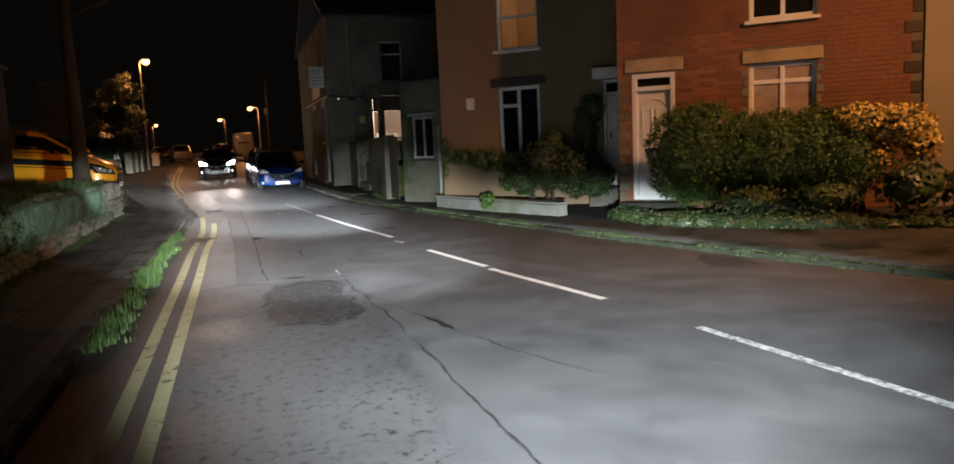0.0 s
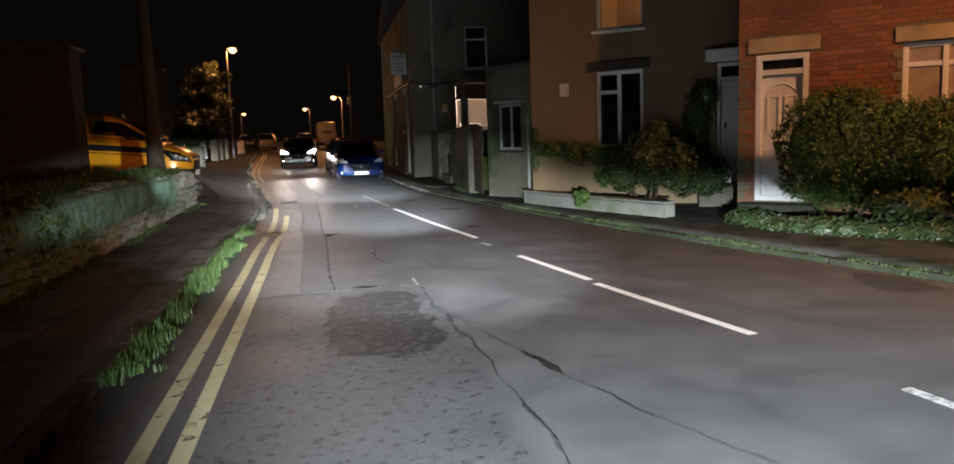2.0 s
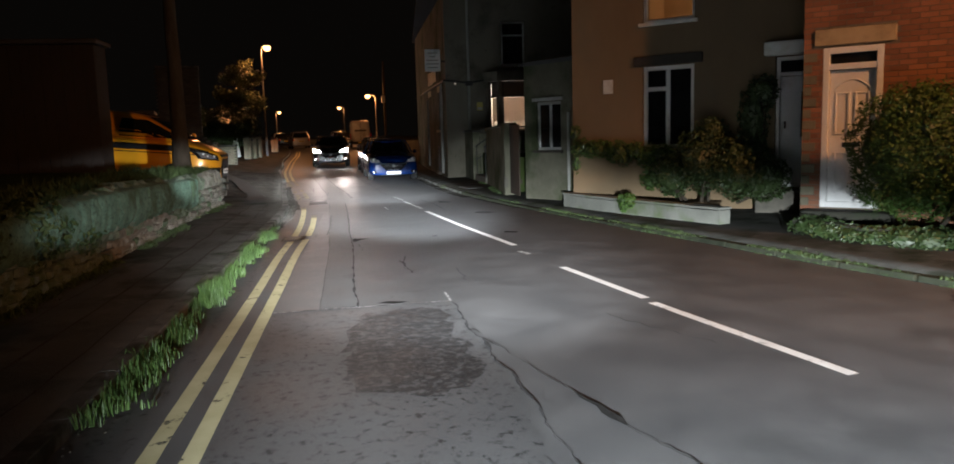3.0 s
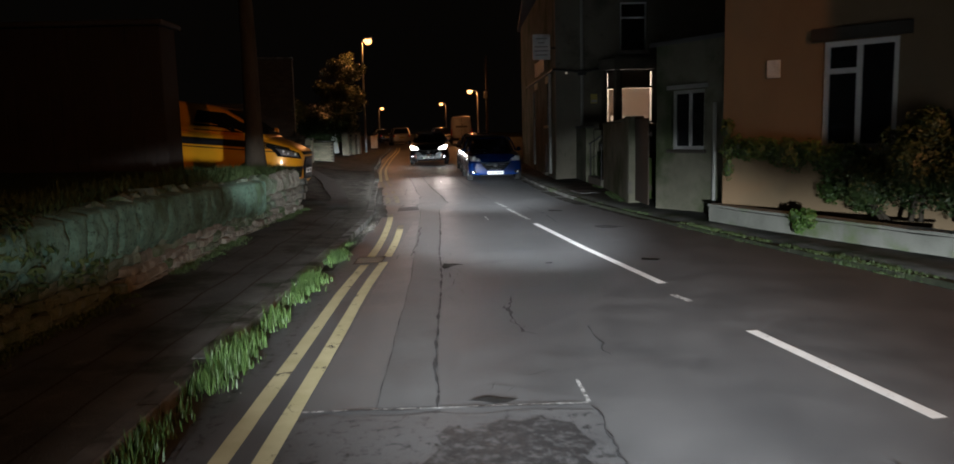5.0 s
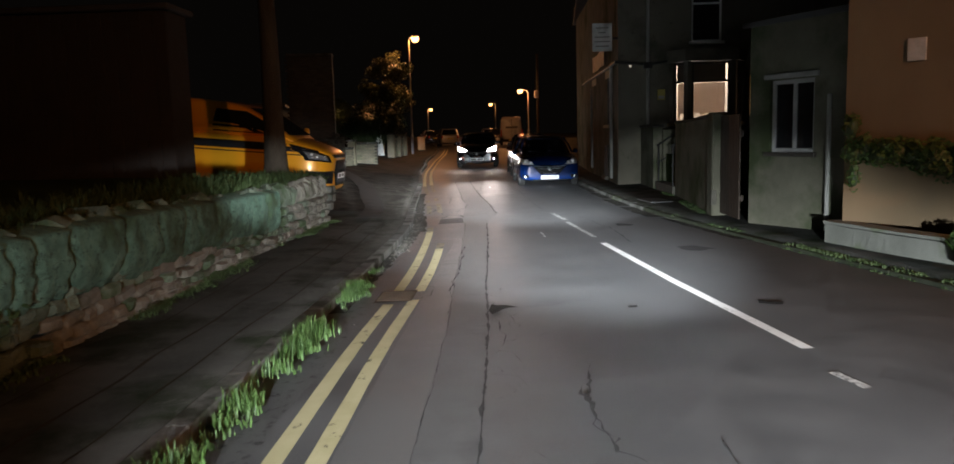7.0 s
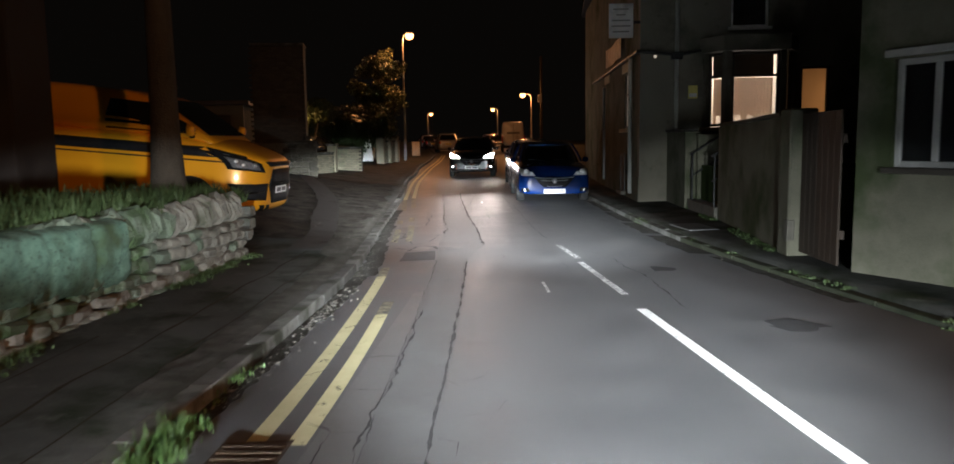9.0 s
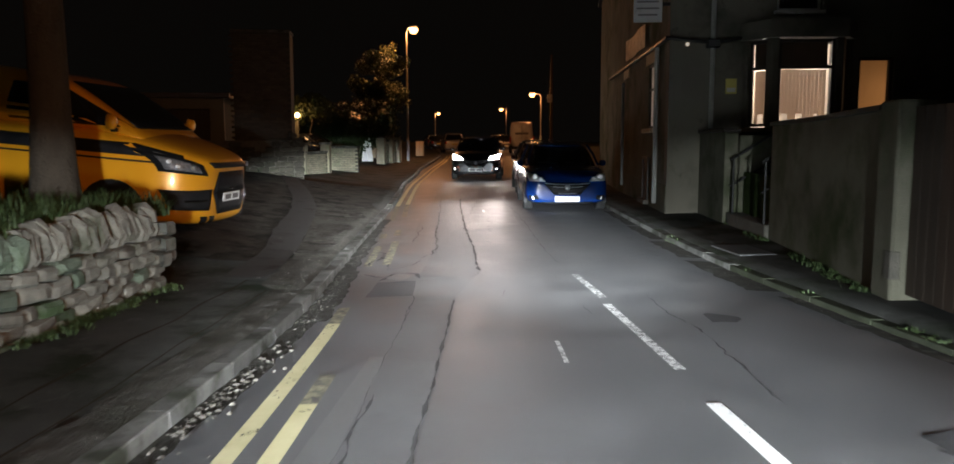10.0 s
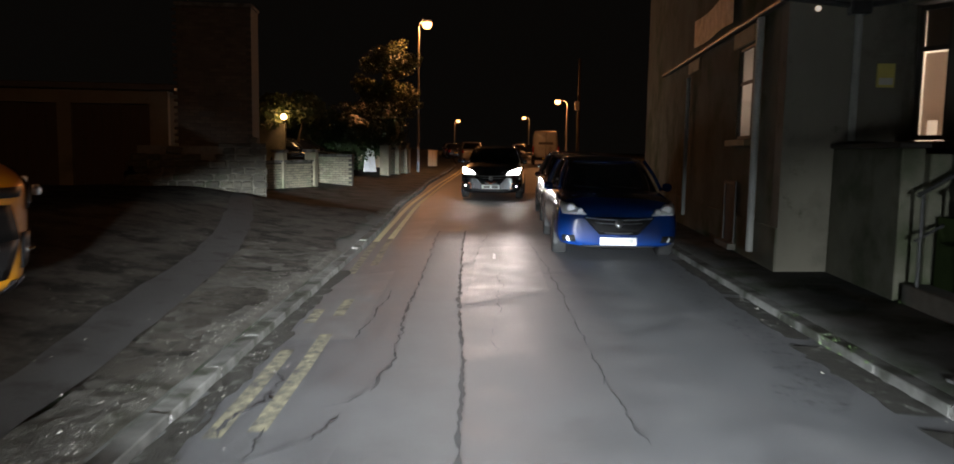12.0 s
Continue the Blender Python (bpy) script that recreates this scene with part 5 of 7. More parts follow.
for i, zz in enumerate(steps(0.36, 2.6, 0.16)[:-1]):
    part("quoin", box(0.004, 0.19 if i % 2 else 0.12, -0.016, 0.0, zz + 0.01, zz + 0.13, 0.005), BUFF_BRICK, house_b)

# cream house beyond the brick one
HC = pose(10.31 + 0.02, 9.54 - 0.02, 0, 0, 0, -45)
house_c = thing("cream_house", "cream rendered terraced house next to the brick one", "house", HC)
part("wall", wall_with_openings(0, 6.0, -0.2, 6.1, 0.3, [(2.0, 3.2, 1.2, 2.6), (2.0, 3.2, 3.4, 4.7)]), RENDER_CREAM, house_c)
shell(house_c, 0, 6.0, 8.2, -0.2, 6.1, RENDER_CREAM)
gable_roof(0, 6.0, 0, 8.2, 6.1, 2.4, SLATE, house_c)
window(house_c, 2.0, 3.2, 1.2, 2.6, WHITE_PVC, GLASS_DARK, uprights=(2.6,))
window(house_c, 2.0, 3.2, 3.4, 4.7, WHITE_PVC, GLASS_DARK, uprights=(2.6,))

# low side building with a small window, beside the rendered house
HX = pose(4.12, 19.5, 0, 0, 0, -60.6)
house_x = thing("side_extension", "single-storey grey rendered extension with a white window", "outbuilding", HX)
part("wall", wall_with_openings(0, 1.95, -0.2, 3.05, 0.25, [(0.38, 1.16, 1.16, 2.2)]), DARKENED_RENDER, house_x)
part("side_wall", box(0, 0.25, 0.25, 3.0, -0.2, 3.05), DARKENED_RENDER, house_x)
part("back_wall", box(0, 3.5, 3.0, 3.25, -0.2, 3.05), DARKENED_RENDER, house_x)
bm = loft([[(-0.08, -0.1, 3.0), (-0.08, 3.3, 3.5), (-0.08, 3.3, 3.58), (-0.08, -0.1, 3.08)], [(2.6, -0.1, 3.0), (2.6, 3.3, 3.5), (2.6, 3.3, 3.58), (2.6, -0.1, 3.08)]])
part("roof", bm, SLATE, house_x)
window(house_x, 0.38, 1.16, 1.16, 2.2, DIMMED_PVC, GLASS_DARK, uprights=(0.78,), bar=0.06, sill_mat=DARK_TIMBER)
part("window_head", box(0.3, 1.24, -0.05, 0.0, 2.22, 2.29, 0.006), DIMMED_PVC, house_x)
part("gate_post", tube([(1.5, -0.12, 0.1), (1.5, -0.12, 1.95)], 0.03, 8), GREY_PIPE, house_x)

# house with the bay window: front to the south, flank along the street
HD = pose(3.42, 28.75, 0, 0, 0, 0)
house_d = thing("bay_window_house", "two-storey grey rendered house with a lit bay window", "house", HD)
front_open = [(1.55, 3.05, 1.65, 3.28), (3.47, 4.12, 1.8, 3.0), (1.95, 2.75, 3.85, 5.3)]
part("wall", wall_with_openings(0, 6.5, -0.1, 6.3, 0.3, front_open), RENDER_GREY, house_d)
FLANK = pose(3.42, 41.5, 0, 0, 0, -90)   # along the street, far end first
side_open = [(10.42, 11.22, 1.74, 3.08)]
flank_wall = part("flank_wall", wall_with_openings(0, 12.44, -0.1, 6.3, 0.3, side_open), DARKENED_RENDER, house_d)
flank_wall.matrix_world = FLANK
part("flank_base", box(-0.025, 0.0, 0.0, 12.6, -0.1, 0.62, 0.01), DARKENED_RENDER, house_d)
part("back_wall", box(0, 6.5, 12.5, 12.8, -0.1, 6.3), RENDER_GREY, house_d)
part("side_wall", box(6.2, 6.5, 0.3, 12.5, -0.1, 6.3), RENDER_GREY, house_d)
gable_roof(0, 6.5, 0, 12.8, 6.3, 2.6, SLATE, house_d)
part("gutter", box(-0.09, 0.0, -0.09, 9.5, 3.35, 3.41, 0.012), BLACK_METAL, house_d)
part("gutter_front", tube([(-0.1, -0.08, 3.38), (0.8, -0.08, 3.28), (1.3, -0.08, 3.36)], 0.035, 8), BLACK_METAL, house_d)
part("downpipe", tube([(0.78, -0.07, 6.2), (0.78, -0.07, 1.7)], 0.045, 8), GREY_PIPE, house_d)
part("pipe_hopper", box(0.66, 0.9, -0.16, 0.0, 3.18, 3.34, 0.02), BLACK_METAL, house_d)
part("corner_pipe", tube([(-0.065, 1.0, 3.33), (-0.065, 1.0, 0.2)], 0.05, 10), GREY_PIPE, house_d)
part("flank_pipe", tube([(-0.09, 5.95, 3.0), (-0.09, 5.95, 0.3)], 0.04, 8), GREY_PIPE, house_d)
part("alarm_light", lathe([(0.0, -0.03), (0.035, -0.02), (0.035, 0.0)], 12, "y", (0.32, -0.02, 3.26)), ALARM_GLOW, house_d)
notice = part("notice", box(1.05, 1.25, -0.03, 0.0, 2.34, 2.62, 0.004), SIGN_YELLOW, house_d, "yellow notice plate")
part("notice_text", box(1.07, 1.23, -0.034, -0.03, 2.37, 2.45), SIGN_WHITE, notice)
for yy, w in ((1.5, 1.1), (5.35, 1.0)):
    part("lintel", box(-0.03, 0.0, yy - 0.05, yy + w, 3.1, 3.33, 0.01), SANDSTONE, house_d)
part("cellar_sill", box(-0.14, 0.0, 1.92, 2.8, 0.1, 0.19, 0.01), MORTAR, house_d)
part("sill", box(-0.1, 0.0, 1.45, 2.6, 1.64, 1.73, 0.01), SANDSTONE, house_d)
# street-side window and door in the flank (local x of the flank wall runs towards the camera)
win = part("flank_window", frame_bars(10.42, 11.22, 1.74, 3.08, 0.05, 0.015, 0.05, (), ((10.47, 11.17, 2.56),)), DARK_TIMBER, house_d)
win.matrix_world = FLANK
blind = part("flank_blind", box(10.45, 11.19, 0.06, 0.064, 1.76, 3.06), SHEER, house_d)
blind.matrix_world = FLANK
# dark panel on the wall face, coloured to look like a sunken doorway
d = part("cellar_door", box(-0.03, -0.026, 2.06, 2.68, 0.2, 1.06), DARK_TIMBER, house_d, "low dark cellar door")
for ya, yb, za, zb in ((2.0, 2.06, 0.19, 1.12), (2.68, 2.74, 0.19, 1.12), (2.06, 2.68, 1.06, 1.12)):
    part("door_frame", box(-0.05, -0.026, ya, yb, za, zb, 0.004), DARK_TIMBER, d)
for k in range(1, 4):
    part("board_joint", box(-0.032, -0.03, 2.06 + 0.155 * k - 0.006, 2.06 + 0.155 * k + 0.006, 0.2, 1.06), BLACK_METAL, d)
# bay: three stone-framed faces standing forward of the wall
BAY = [(1.35, 0.02), (1.72, -0.55), (2.98, -0.55), (3.35, 0.02)]
bay = part("bay", loft([[(x, y, z) for x, y in BAY] + [(3.35, 0.3, z), (1.35, 0.3, z)] for z in (-0.1, 1.62)]), RENDER_GREY, house_d)
part("bay_head", loft([[(x - 0.06 if i < 2 else x + 0.06, y - 0.05, z) for i, (x, y) in enumerate(BAY)] + [(3.41, 0.28, z), (1.29, 0.28, z)] for z in (3.3, 3.62)]), RENDER_GREY, bay)
part("bay_sill", loft([[(x - 0.05 if i < 2 else x + 0.05, y - 0.06, z) for i, (x, y) in enumerate(BAY)] + [(3.4, 0.2, z), (1.3, 0.2, z)] for z in (1.624, 1.70)]), SANDSTONE, bay)
for (xa, ya), (xb, yb) in zip(BAY, BAY[1:]):
    length, angle = math.hypot(xb - xa, yb - ya), math.degrees(math.atan2(yb - ya, xb - xa))
    m = pose(xa, ya, 0, 0, 0, angle)
    pil = 0.13
    for s0, s1 in ((0.0, pil), (length - pil, length)):
        part("mullion", box(s0, s1, 0.0, 0.16, 1.70, 3.3, 0.012, m=m), RENDER_GREY, bay)
    mids = (length / 2,) if length > 0.9 else ()
    bm = frame_bars(pil, length - pil, 1.72, 3.28, 0.055, 0.06, 0.12, (), ((pil + 0.05, length - pil - 0.05, 2.78),))
    bmesh.ops.transform(bm, matrix=m, verts=bm.verts[:])
    win = part("window_frame", bm, DARK_TIMBER, bay)
    for za, zb, mat in ((1.775, 2.75, PANE), (2.81, 3.225, PANE)):
        pane = part("pane", box(pil + 0.055, length - pil - 0.055, 0.085, 0.091, za, zb, m=m), mat, win)
        pane.visible_shadow = False
    # vertical blinds hang inside
    s = pil + 0.07
    while s < length - pil - 0.06:
        slat = box(-0.0345, 0.0345, -0.0015, 0.0015, 1.76 if round(s * 100) % 3 else 1.95, 2.74)
        bmesh.ops.transform(slat, matrix=m @ pose(s, 0.19, 0, 0, 0, 14), verts=slat.verts[:])
        part("blind_slat", slat, BLIND, win)
        s += 0.067
    s = pil + 0.07
    while s < length - pil - 0.06:   # upper slats in the darkened copy of the blind cloth, behind the top light
        slat = box(-0.037, 0.037, -0.0015, 0.0015, 2.77, 3.26)
        bmesh.ops.transform(slat, matrix=m @ pose(s, 0.17, 0, 0, 0, 14), verts=slat.verts[:])
        part("upper_slat", slat, DIM_BLIND, win)
        s += 0.067
# lit room behind the bay
part("room_back", box(0.9, 3.5, 3.2, 3.25, 1.0, 3.7), ROOM_WALL, house_d)
part("room_side", box(0.86, 0.9, 0.3, 3.25, 1.0, 3.7), ROOM_WALL, house_d)
part("room_side", box(3.46, 3.5, 0.3, 3.2, 1.0, 3.7), ROOM_WALL, house_d)
part("room_floor", box(0.9, 3.46, 0.3, 3.2, 1.0, 1.05), DARK_TIMBER, house_d)
part("room_ceiling", box(0.9, 3.46, 0.3, 3.2, 3.66, 3.7), ROOM_WALL, house_d)
point_lamp("sitting_room_lamp", (5.75, 30.9, 3.1), 92, (1.0, 0.83, 0.77), 0.04)
part("room_back", box(3.5, 5.2, 1.8, 1.85, 1.4, 3.4), CURTAIN, house_d)
point_lamp("hall_lamp", (8.25, 29.6, 2.35), 14, (1.0, 0.55, 0.28), 0.02)
win = window(house_d, 3.47, 4.12, 1.8, 3.0, DARK_TIMBER, PANE, bar=0.06)
win = window(house_d, 1.95, 2.75, 3.85, 5.3, WHITE_PVC, GLASS_DARK, rails=((2.0, 2.7, 4.85),), bar=0.05)

point_lamp("store_room_lamp", (4.02, 30.7, 2.4), 9, (1.0, 0.8, 0.66), 0.05)
part("store_wall", box(1.6, 1.65, 2.0, 4.0, 1.0, 3.4), ROOM_WALL, house_d)
# signs on the bay house
sign = thing("projecting_sign", "pale rectangular sign board with faded lines of writing", "sign", pose(3.0, 28.8, 3.68))
part("board", box(-0.26, 0.27, -0.015, 0.015, 0.0, 0.74, 0.004), SIGN_WHITE, sign)
part("bracket", box(0.27, 0.44, -0.012, 0.012, 0.3, 0.36), BLACK_METAL, sign)
for k, w in enumerate((0.34, 0.2, 0.4, 0.42, 0.36)):
    part("text_line", box(-w / 2, w / 2, -0.019, -0.015, 0.6 - 0.12 * k, 0.63 - 0.12 * k), GREY_INK, sign)
banner = thing("wall_banner", "weathered orange-lit vinyl banner above the gutter", "banner", pose(3.37, 31.3, 3.52))
bm = loft([[(-0.02 - 0.03 * math.sin(y * 2.3), y, z) for z in (0.0, 0.13, 0.26, 0.39, 0.5)] for y in steps(0, 3.0, 0.25)], closed=False)
bmesh.ops.solidify(bm, geom=bm.faces[:], thickness=0.006)
part("sheet", bm, BANNER, banner)

# garden wall, gate, steps and railing between the houses
gw = thing("garden_wall", "rendered garden wall with a dark coping", "wall", kind="structure")
bm = loft([[(x - 0.11, y, 0.0), (x - 0.11, y, h), (x + 0.11, y, h), (x + 0.11, y, 0.0)] for x, y, h in ((4.0, 21.0, 1.72), (4.12, 22.8, 1.68), (4.22, 24.75, 1.66))])
part("wall_run", bm, DARKENED_RENDER, gw)
bm = loft([[(x - 0.15, y, h), (x - 0.15, y, h + 0.05), (x + 0.15, y, h + 0.08), (x + 0.15, y, h)] for x, y, h in ((4.0, 21.0, 1.723), (4.12, 22.8, 1.683), (4.22, 24.75, 1.663))])
part("coping", bm, DARK_STONE, gw)
part("wall_run", box(4.02, 4.24, 26.9, 28.72, 0.0, 1.6, 0.01), DARKENED_RENDER, gw)
part("coping", box(3.98, 4.28, 26.88, 28.73, 1.603, 1.66, 0.01), DARK_TIMBER, gw)
part("return_wall", box(4.24, 8.0, 26.8, 27.0, 0.0, 1.55, 0.01), DARKENED_RENDER, gw)
part("pier", box(3.85, 4.17, 20.62, 20.98, 0.0, 1.8, 0.02), DARKENED_RENDER, gw)
part("bare_patch", box(3.842, 3.93, 20.612, 20.74, 0.25, 0.5, 0.01), MORTAR, gw)
gate = thing("wooden_gate", "closed brown boarded side gate", "gate")
for k in range(7):
    y0 = 19.55 + k * 0.152
    part("board", box(3.98, 4.005, y0, y0 + 0.145, 0.12, 1.74, 0.004), BROWN_TIMBER, gate)
for zz in (0.4, 1.4):
    part("rail", box(4.007, 4.05, 19.55, 20.61, zz, zz + 0.09), BROWN_TIMBER, gate)
st = thing("entrance_steps", "worn stone steps up to the raised garden", "steps", kind="structure")
for k in range(5):
    part("step", box(4.05 + 0.28 * k, 5.6, 24.76, 26.78, 0.0, 0.28 + 0.17 * k, 0.012), MORTAR, st)
rail = thing("handrail", "thin black iron handrail beside the steps", "handrail")
for yy in (24.95, 26.6):
    part("rail", tube([(4.05, yy, 1.15), (4.78, yy, 1.617)], 0.022, 8), BLACK_METAL, rail)
    part("lower_rail", tube([(4.05, yy, 0.72), (4.78, yy, 1.175)], 0.016, 8), BLACK_METAL, rail)
    for xx, zz in ((4.1, 0.28), (4.7, 0.62)):
        part("upright", tube([(xx, yy, zz), (xx, yy, 1.15 + (xx - 4.05) * 0.64)], 0.018, 8), BLACK_METAL, rail)
# raised garden earth behind the wall
tagged(link("raised_garden", box(4.3, 8.5, 21.2, 26.7, -0.1, 0.95), TURF), "dark raised front garden behind the wall", "garden", kind="structure")

# low front wall with plants, before the rendered house
lw = thing("low_front_wall", "low pale painted garden wall with moss", "wall", kind="structure")
pts = [(4.42, 17.35), (4.7, 16.35), (5.05, 15.35), (5.42, 14.3), (5.78, 13.35)]
fine_pts = [(float(np.interp(k, range(5), [p[0] for p in pts])), float(np.interp(k, range(5), [p[1] for p in pts]))) for k in steps(0, 4, 0.1)]
bm = loft([[(x + 0.012 * noise.noise((x * 3, y * 3, 1)), y, 0.0), (x + 0.012 * noise.noise((x * 3, y * 3, 4)), y, 0.29 + 0.012 * noise.noise((y * 2, 0, 3))), (x + 0.2, y + 0.06, 0.29 + 0.012 * noise.noise((y * 2, 0, 3))), (x + 0.2, y + 0.06, 0.0)] for x, y in fine_pts])
part("wall_run", bm, LOW_WALL_PAINT, lw)
bm = loft([[(x - 0.02, y, 0.303), (x - 0.022, y, 0.338 + 0.01 * noise.noise((y * 3, 5, 3))), (x + 0.22, y + 0.06, 0.34), (x + 0.22, y + 0.06, 0.303)] for x, y in fine_pts])
part("coping", bm, LOW_WALL_PAINT, lw)
bw = thing("hedge_wall", "low dark stone garden wall under the hedge", "wall", kind="structure")
pts = [(6.35, 12.3), (6.6, 11.0), (7.4, 9.9), (8.6, 8.7), (10.2, 7.2), (12.5, 5.2)]
bm = loft([[(x, y, 0.0), (x, y, 0.26), (x + 0.18, y + 0.16, 0.26), (x + 0.18, y + 0.16, 0.0)] for x, y in pts])
part("wall_run", bm, DARK_STONE, bw)

# ---------------------------------------------------------------- plants
def leaf_cloud(lumps, count, size, seed, narrow=0.5):
    """Leaves scattered over and just inside rounded lumps (x, y, z, rx, ry, rz), bent and turned at random."""
    r = random.Random(seed)
    verts, faces = [], []
    area = [l[3] * l[5] + l[4] * l[5] + l[3] * l[4] for l in lumps]
    for _ in range(count):
        x, y, z, rx, ry, rz = r.choices(lumps, area)[0]
        d = Vector((r.gauss(0, 1), r.gauss(0, 1), r.gauss(0, 1))).normalized()
        k = r.uniform(0.72, 1.0) ** 0.5 * (1 + 0.22 * noise.noise((d.x * 2.5 + x, d.y * 2.5 + y, d.z * 2.5 + z)) + 0.1 * noise.noise((d.x * 7, d.y * 7 + x, d.z * 7)))
        c = Vector((x + d.x * rx * k, y + d.y * ry * k, z + d.z * rz * k))
        if any(((c.x - l[0]) / l[3]) ** 2 + ((c.y - l[1]) / l[4]) ** 2 + ((c.z - l[2]) / l[5]) ** 2 < 0.42 for l in lumps):
            continue
        n = (d + 0.9 * Vector((r.uniform(-1, 1), r.uniform(-1, 1), r.uniform(-1, 1)))).normalized()
        t = n.cross(Vector((r.uniform(-1, 1), r.uniform(-1, 1), r.uniform(-1, 1)))).normalized()
        b = n.cross(t)
        s = size * r.uniform(0.6, 1.3)
        i = len(verts)
        verts += [c - t * s, c + b * s * narrow + n * s * 0.15, c + t * s, c - b * s * narrow + n * s * 0.15]
        faces.append((i, i + 1, i + 2, i + 3))
    return [v[:] for v in verts], faces


def shrub(name, label, category, base, lumps, count, size, material, seed, narrow=0.5, stems=5):
    top = thing(name, label, category, pose(*base))
    verts, faces = leaf_cloud(lumps, count, size, seed, narrow)
    me = bpy.data.meshes.new("leaves")
    me.from_pydata(verts, [], faces)
    me.materials.append(material)
    ob = new("leaves", me)
    ob.parent = top
    for x, y, z, rx, ry, rz in lumps:
        bm = bmesh.new()
        core = bmesh.ops.create_icosphere(bm, subdivisions=2, radius=1)["verts"]
        for v in core:
            k = 0.72 * (1 + 0.25 * noise.noise((v.co * 2.2 + Vector((x, y, z)))[:]))
            v.co = Vector((x + v.co.x * rx * k, y + v.co.y * ry * k, z + v.co.z * rz * k))
        part("inner_growth", bm, LEAF_DARK, top)
    r = random.Random(seed)
    for _ in range(stems):
        l = r.choice(lumps)
        part("stem", tube([(l[0] * 0.6 + r.uniform(-.1, .1), l[1] * 0.6 + r.uniform(-.1, .1), 0.0), (l[0], l[1], max(0.15, l[2] - 0.2)), (l[0] + r.uniform(-.3, .3) * l[3], l[1] + r.uniform(-.3, .3) * l[4], l[2] + 0.5 * l[5])],
             [0.03, 0.02, 0.008], 6), BARK, top)
    return top


# clipped hedge before the brick house: lumps run along the 45-degree front
s45 = Vector((0.7071, -0.7071))
lumps = []
for k, (u, h, w) in enumerate(((0.0, 1.05, 0.62), (0.35, 1.08, 0.6), (0.95, 0.98, 0.55), (1.45, 0.98, 0.6), (2.0, 1.0, 0.55), (2.45, 0.98, 0.5))):
    lumps.append((u * s45.x, u * s45.y, h - 0.1, w, w, 0.82 if k < 2 else 0.72))
shrub("hedge", "thick rounded evergreen hedge in front of the brick house", "hedge", (7.18, 11.25, 0.25), lumps, 52000, 0.025, LEAF, 5)
lumps = [(0, 0, 1.38, 0.4, 0.4, 0.26), (0.42, -0.38, 1.3, 0.42, 0.42, 0.3), (0.2, -0.15, 0.9, 0.26, 0.26, 0.32), (0.6, -0.55, 1.0, 0.25, 0.25, 0.3)]
shrub("variegated_shrub", "loose yellow-leaved shrub beside the hedge", "shrub", (8.95, 9.35, 0.25), lumps, 3600, 0.036, LEAF_GOLD, 6, 0.6)
lumps = [(0, 0, 0.4, 0.5, 0.5, 0.4), (0.6, -0.6, 0.35, 0.5, 0.5, 0.35), (-0.7, 0.8, 0.25, 0.6, 0.5, 0.25), (-1.5, 1.5, 0.2, 0.6, 0.5, 0.22)]
shrub("low_shrub", "low dark garden shrubs behind the wall", "shrub", (9.1, 8.55, 0.3), lumps, 1600, 0.05, LEAF_DARK, 8)
cover = [(6.5, 12.0), (6.62, 11.3), (6.85, 10.7), (7.2, 10.15), (7.65, 9.65), (8.15, 9.15), (8.7, 8.6), (9.3, 8.05), (9.9, 7.5), (10.6, 6.9)]
cover = cover + [((a + c) / 2, (b + d) / 2) for (a, b), (c, d) in zip(cover, cover[1:])]
lumps = [(x - 8.0, y - 9.3, 0.09 + 0.05 * noise.noise((x, y, 2)), 0.34, 0.34, 0.15 + 0.06 * noise.noise((x * 2, y, 5))) for x, y in cover]
shrub("ground_cover", "low dark ivy spilling over the hedge wall", "plant", (8.0, 9.3, 0.08), lumps, 9000, 0.026, LEAF_DARK, 18, stems=3)
# plants before the rendered house
lumps = [(0, 0, 0.72, 0.48, 0.45, 0.55), (0.4, -0.45, 0.6, 0.5, 0.48, 0.52), (0.7, -0.8, 0.42, 0.4, 0.4, 0.38), (-0.35, 0.4, 0.45, 0.35, 0.35, 0.38), (0.1, -0.1, 1.15, 0.28, 0.28, 0.3)]
shrub("garden_bush", "dark leafy bush under the white window", "bush", (6.15, 14.75, 0.3), lumps, 8000, 0.032, LEAF_DARK, 9)
ivy = random.Random(3)
lumps = []
for k in range(16):   # a straggling band along the foot of the house wall, thicker towards the bush
    u = k / 15
    lumps.append((-0.42 + 1.25 * u, 0.72 - 1.5 * u, 0.95 - 0.28 * u + ivy.uniform(-0.12, 0.12), ivy.uniform(0.1, 0.2), ivy.uniform(0.12, 0.24), ivy.uniform(0.08, 0.18) + 0.08 * u))
lumps += [(-0.45, 0.75, 1.2, 0.1, 0.12, 0.2), (-0.5, 0.55, 0.62, 0.08, 0.1, 0.2), (0.6, -0.55, 0.35, 0.2, 0.24, 0.22), (0.86, -0.88, 0.3, 0.24, 0.26, 0.25)]
shrub("trailing_plant", "green ivy straggling along the house wall", "plant", (5.08, 16.4, 0.3), lumps, 3800, 0.03, LEAF, 10, stems=0)
lumps = [(0, 0, 0.1, 0.1, 0.16, 0.08), (-0.06, -0.2, 0.04, 0.08, 0.14, 0.1), (-0.08, 0.2, 0.06, 0.07, 0.12, 0.09), (-0.12, -0.02, -0.06, 0.05, 0.12, 0.1)]
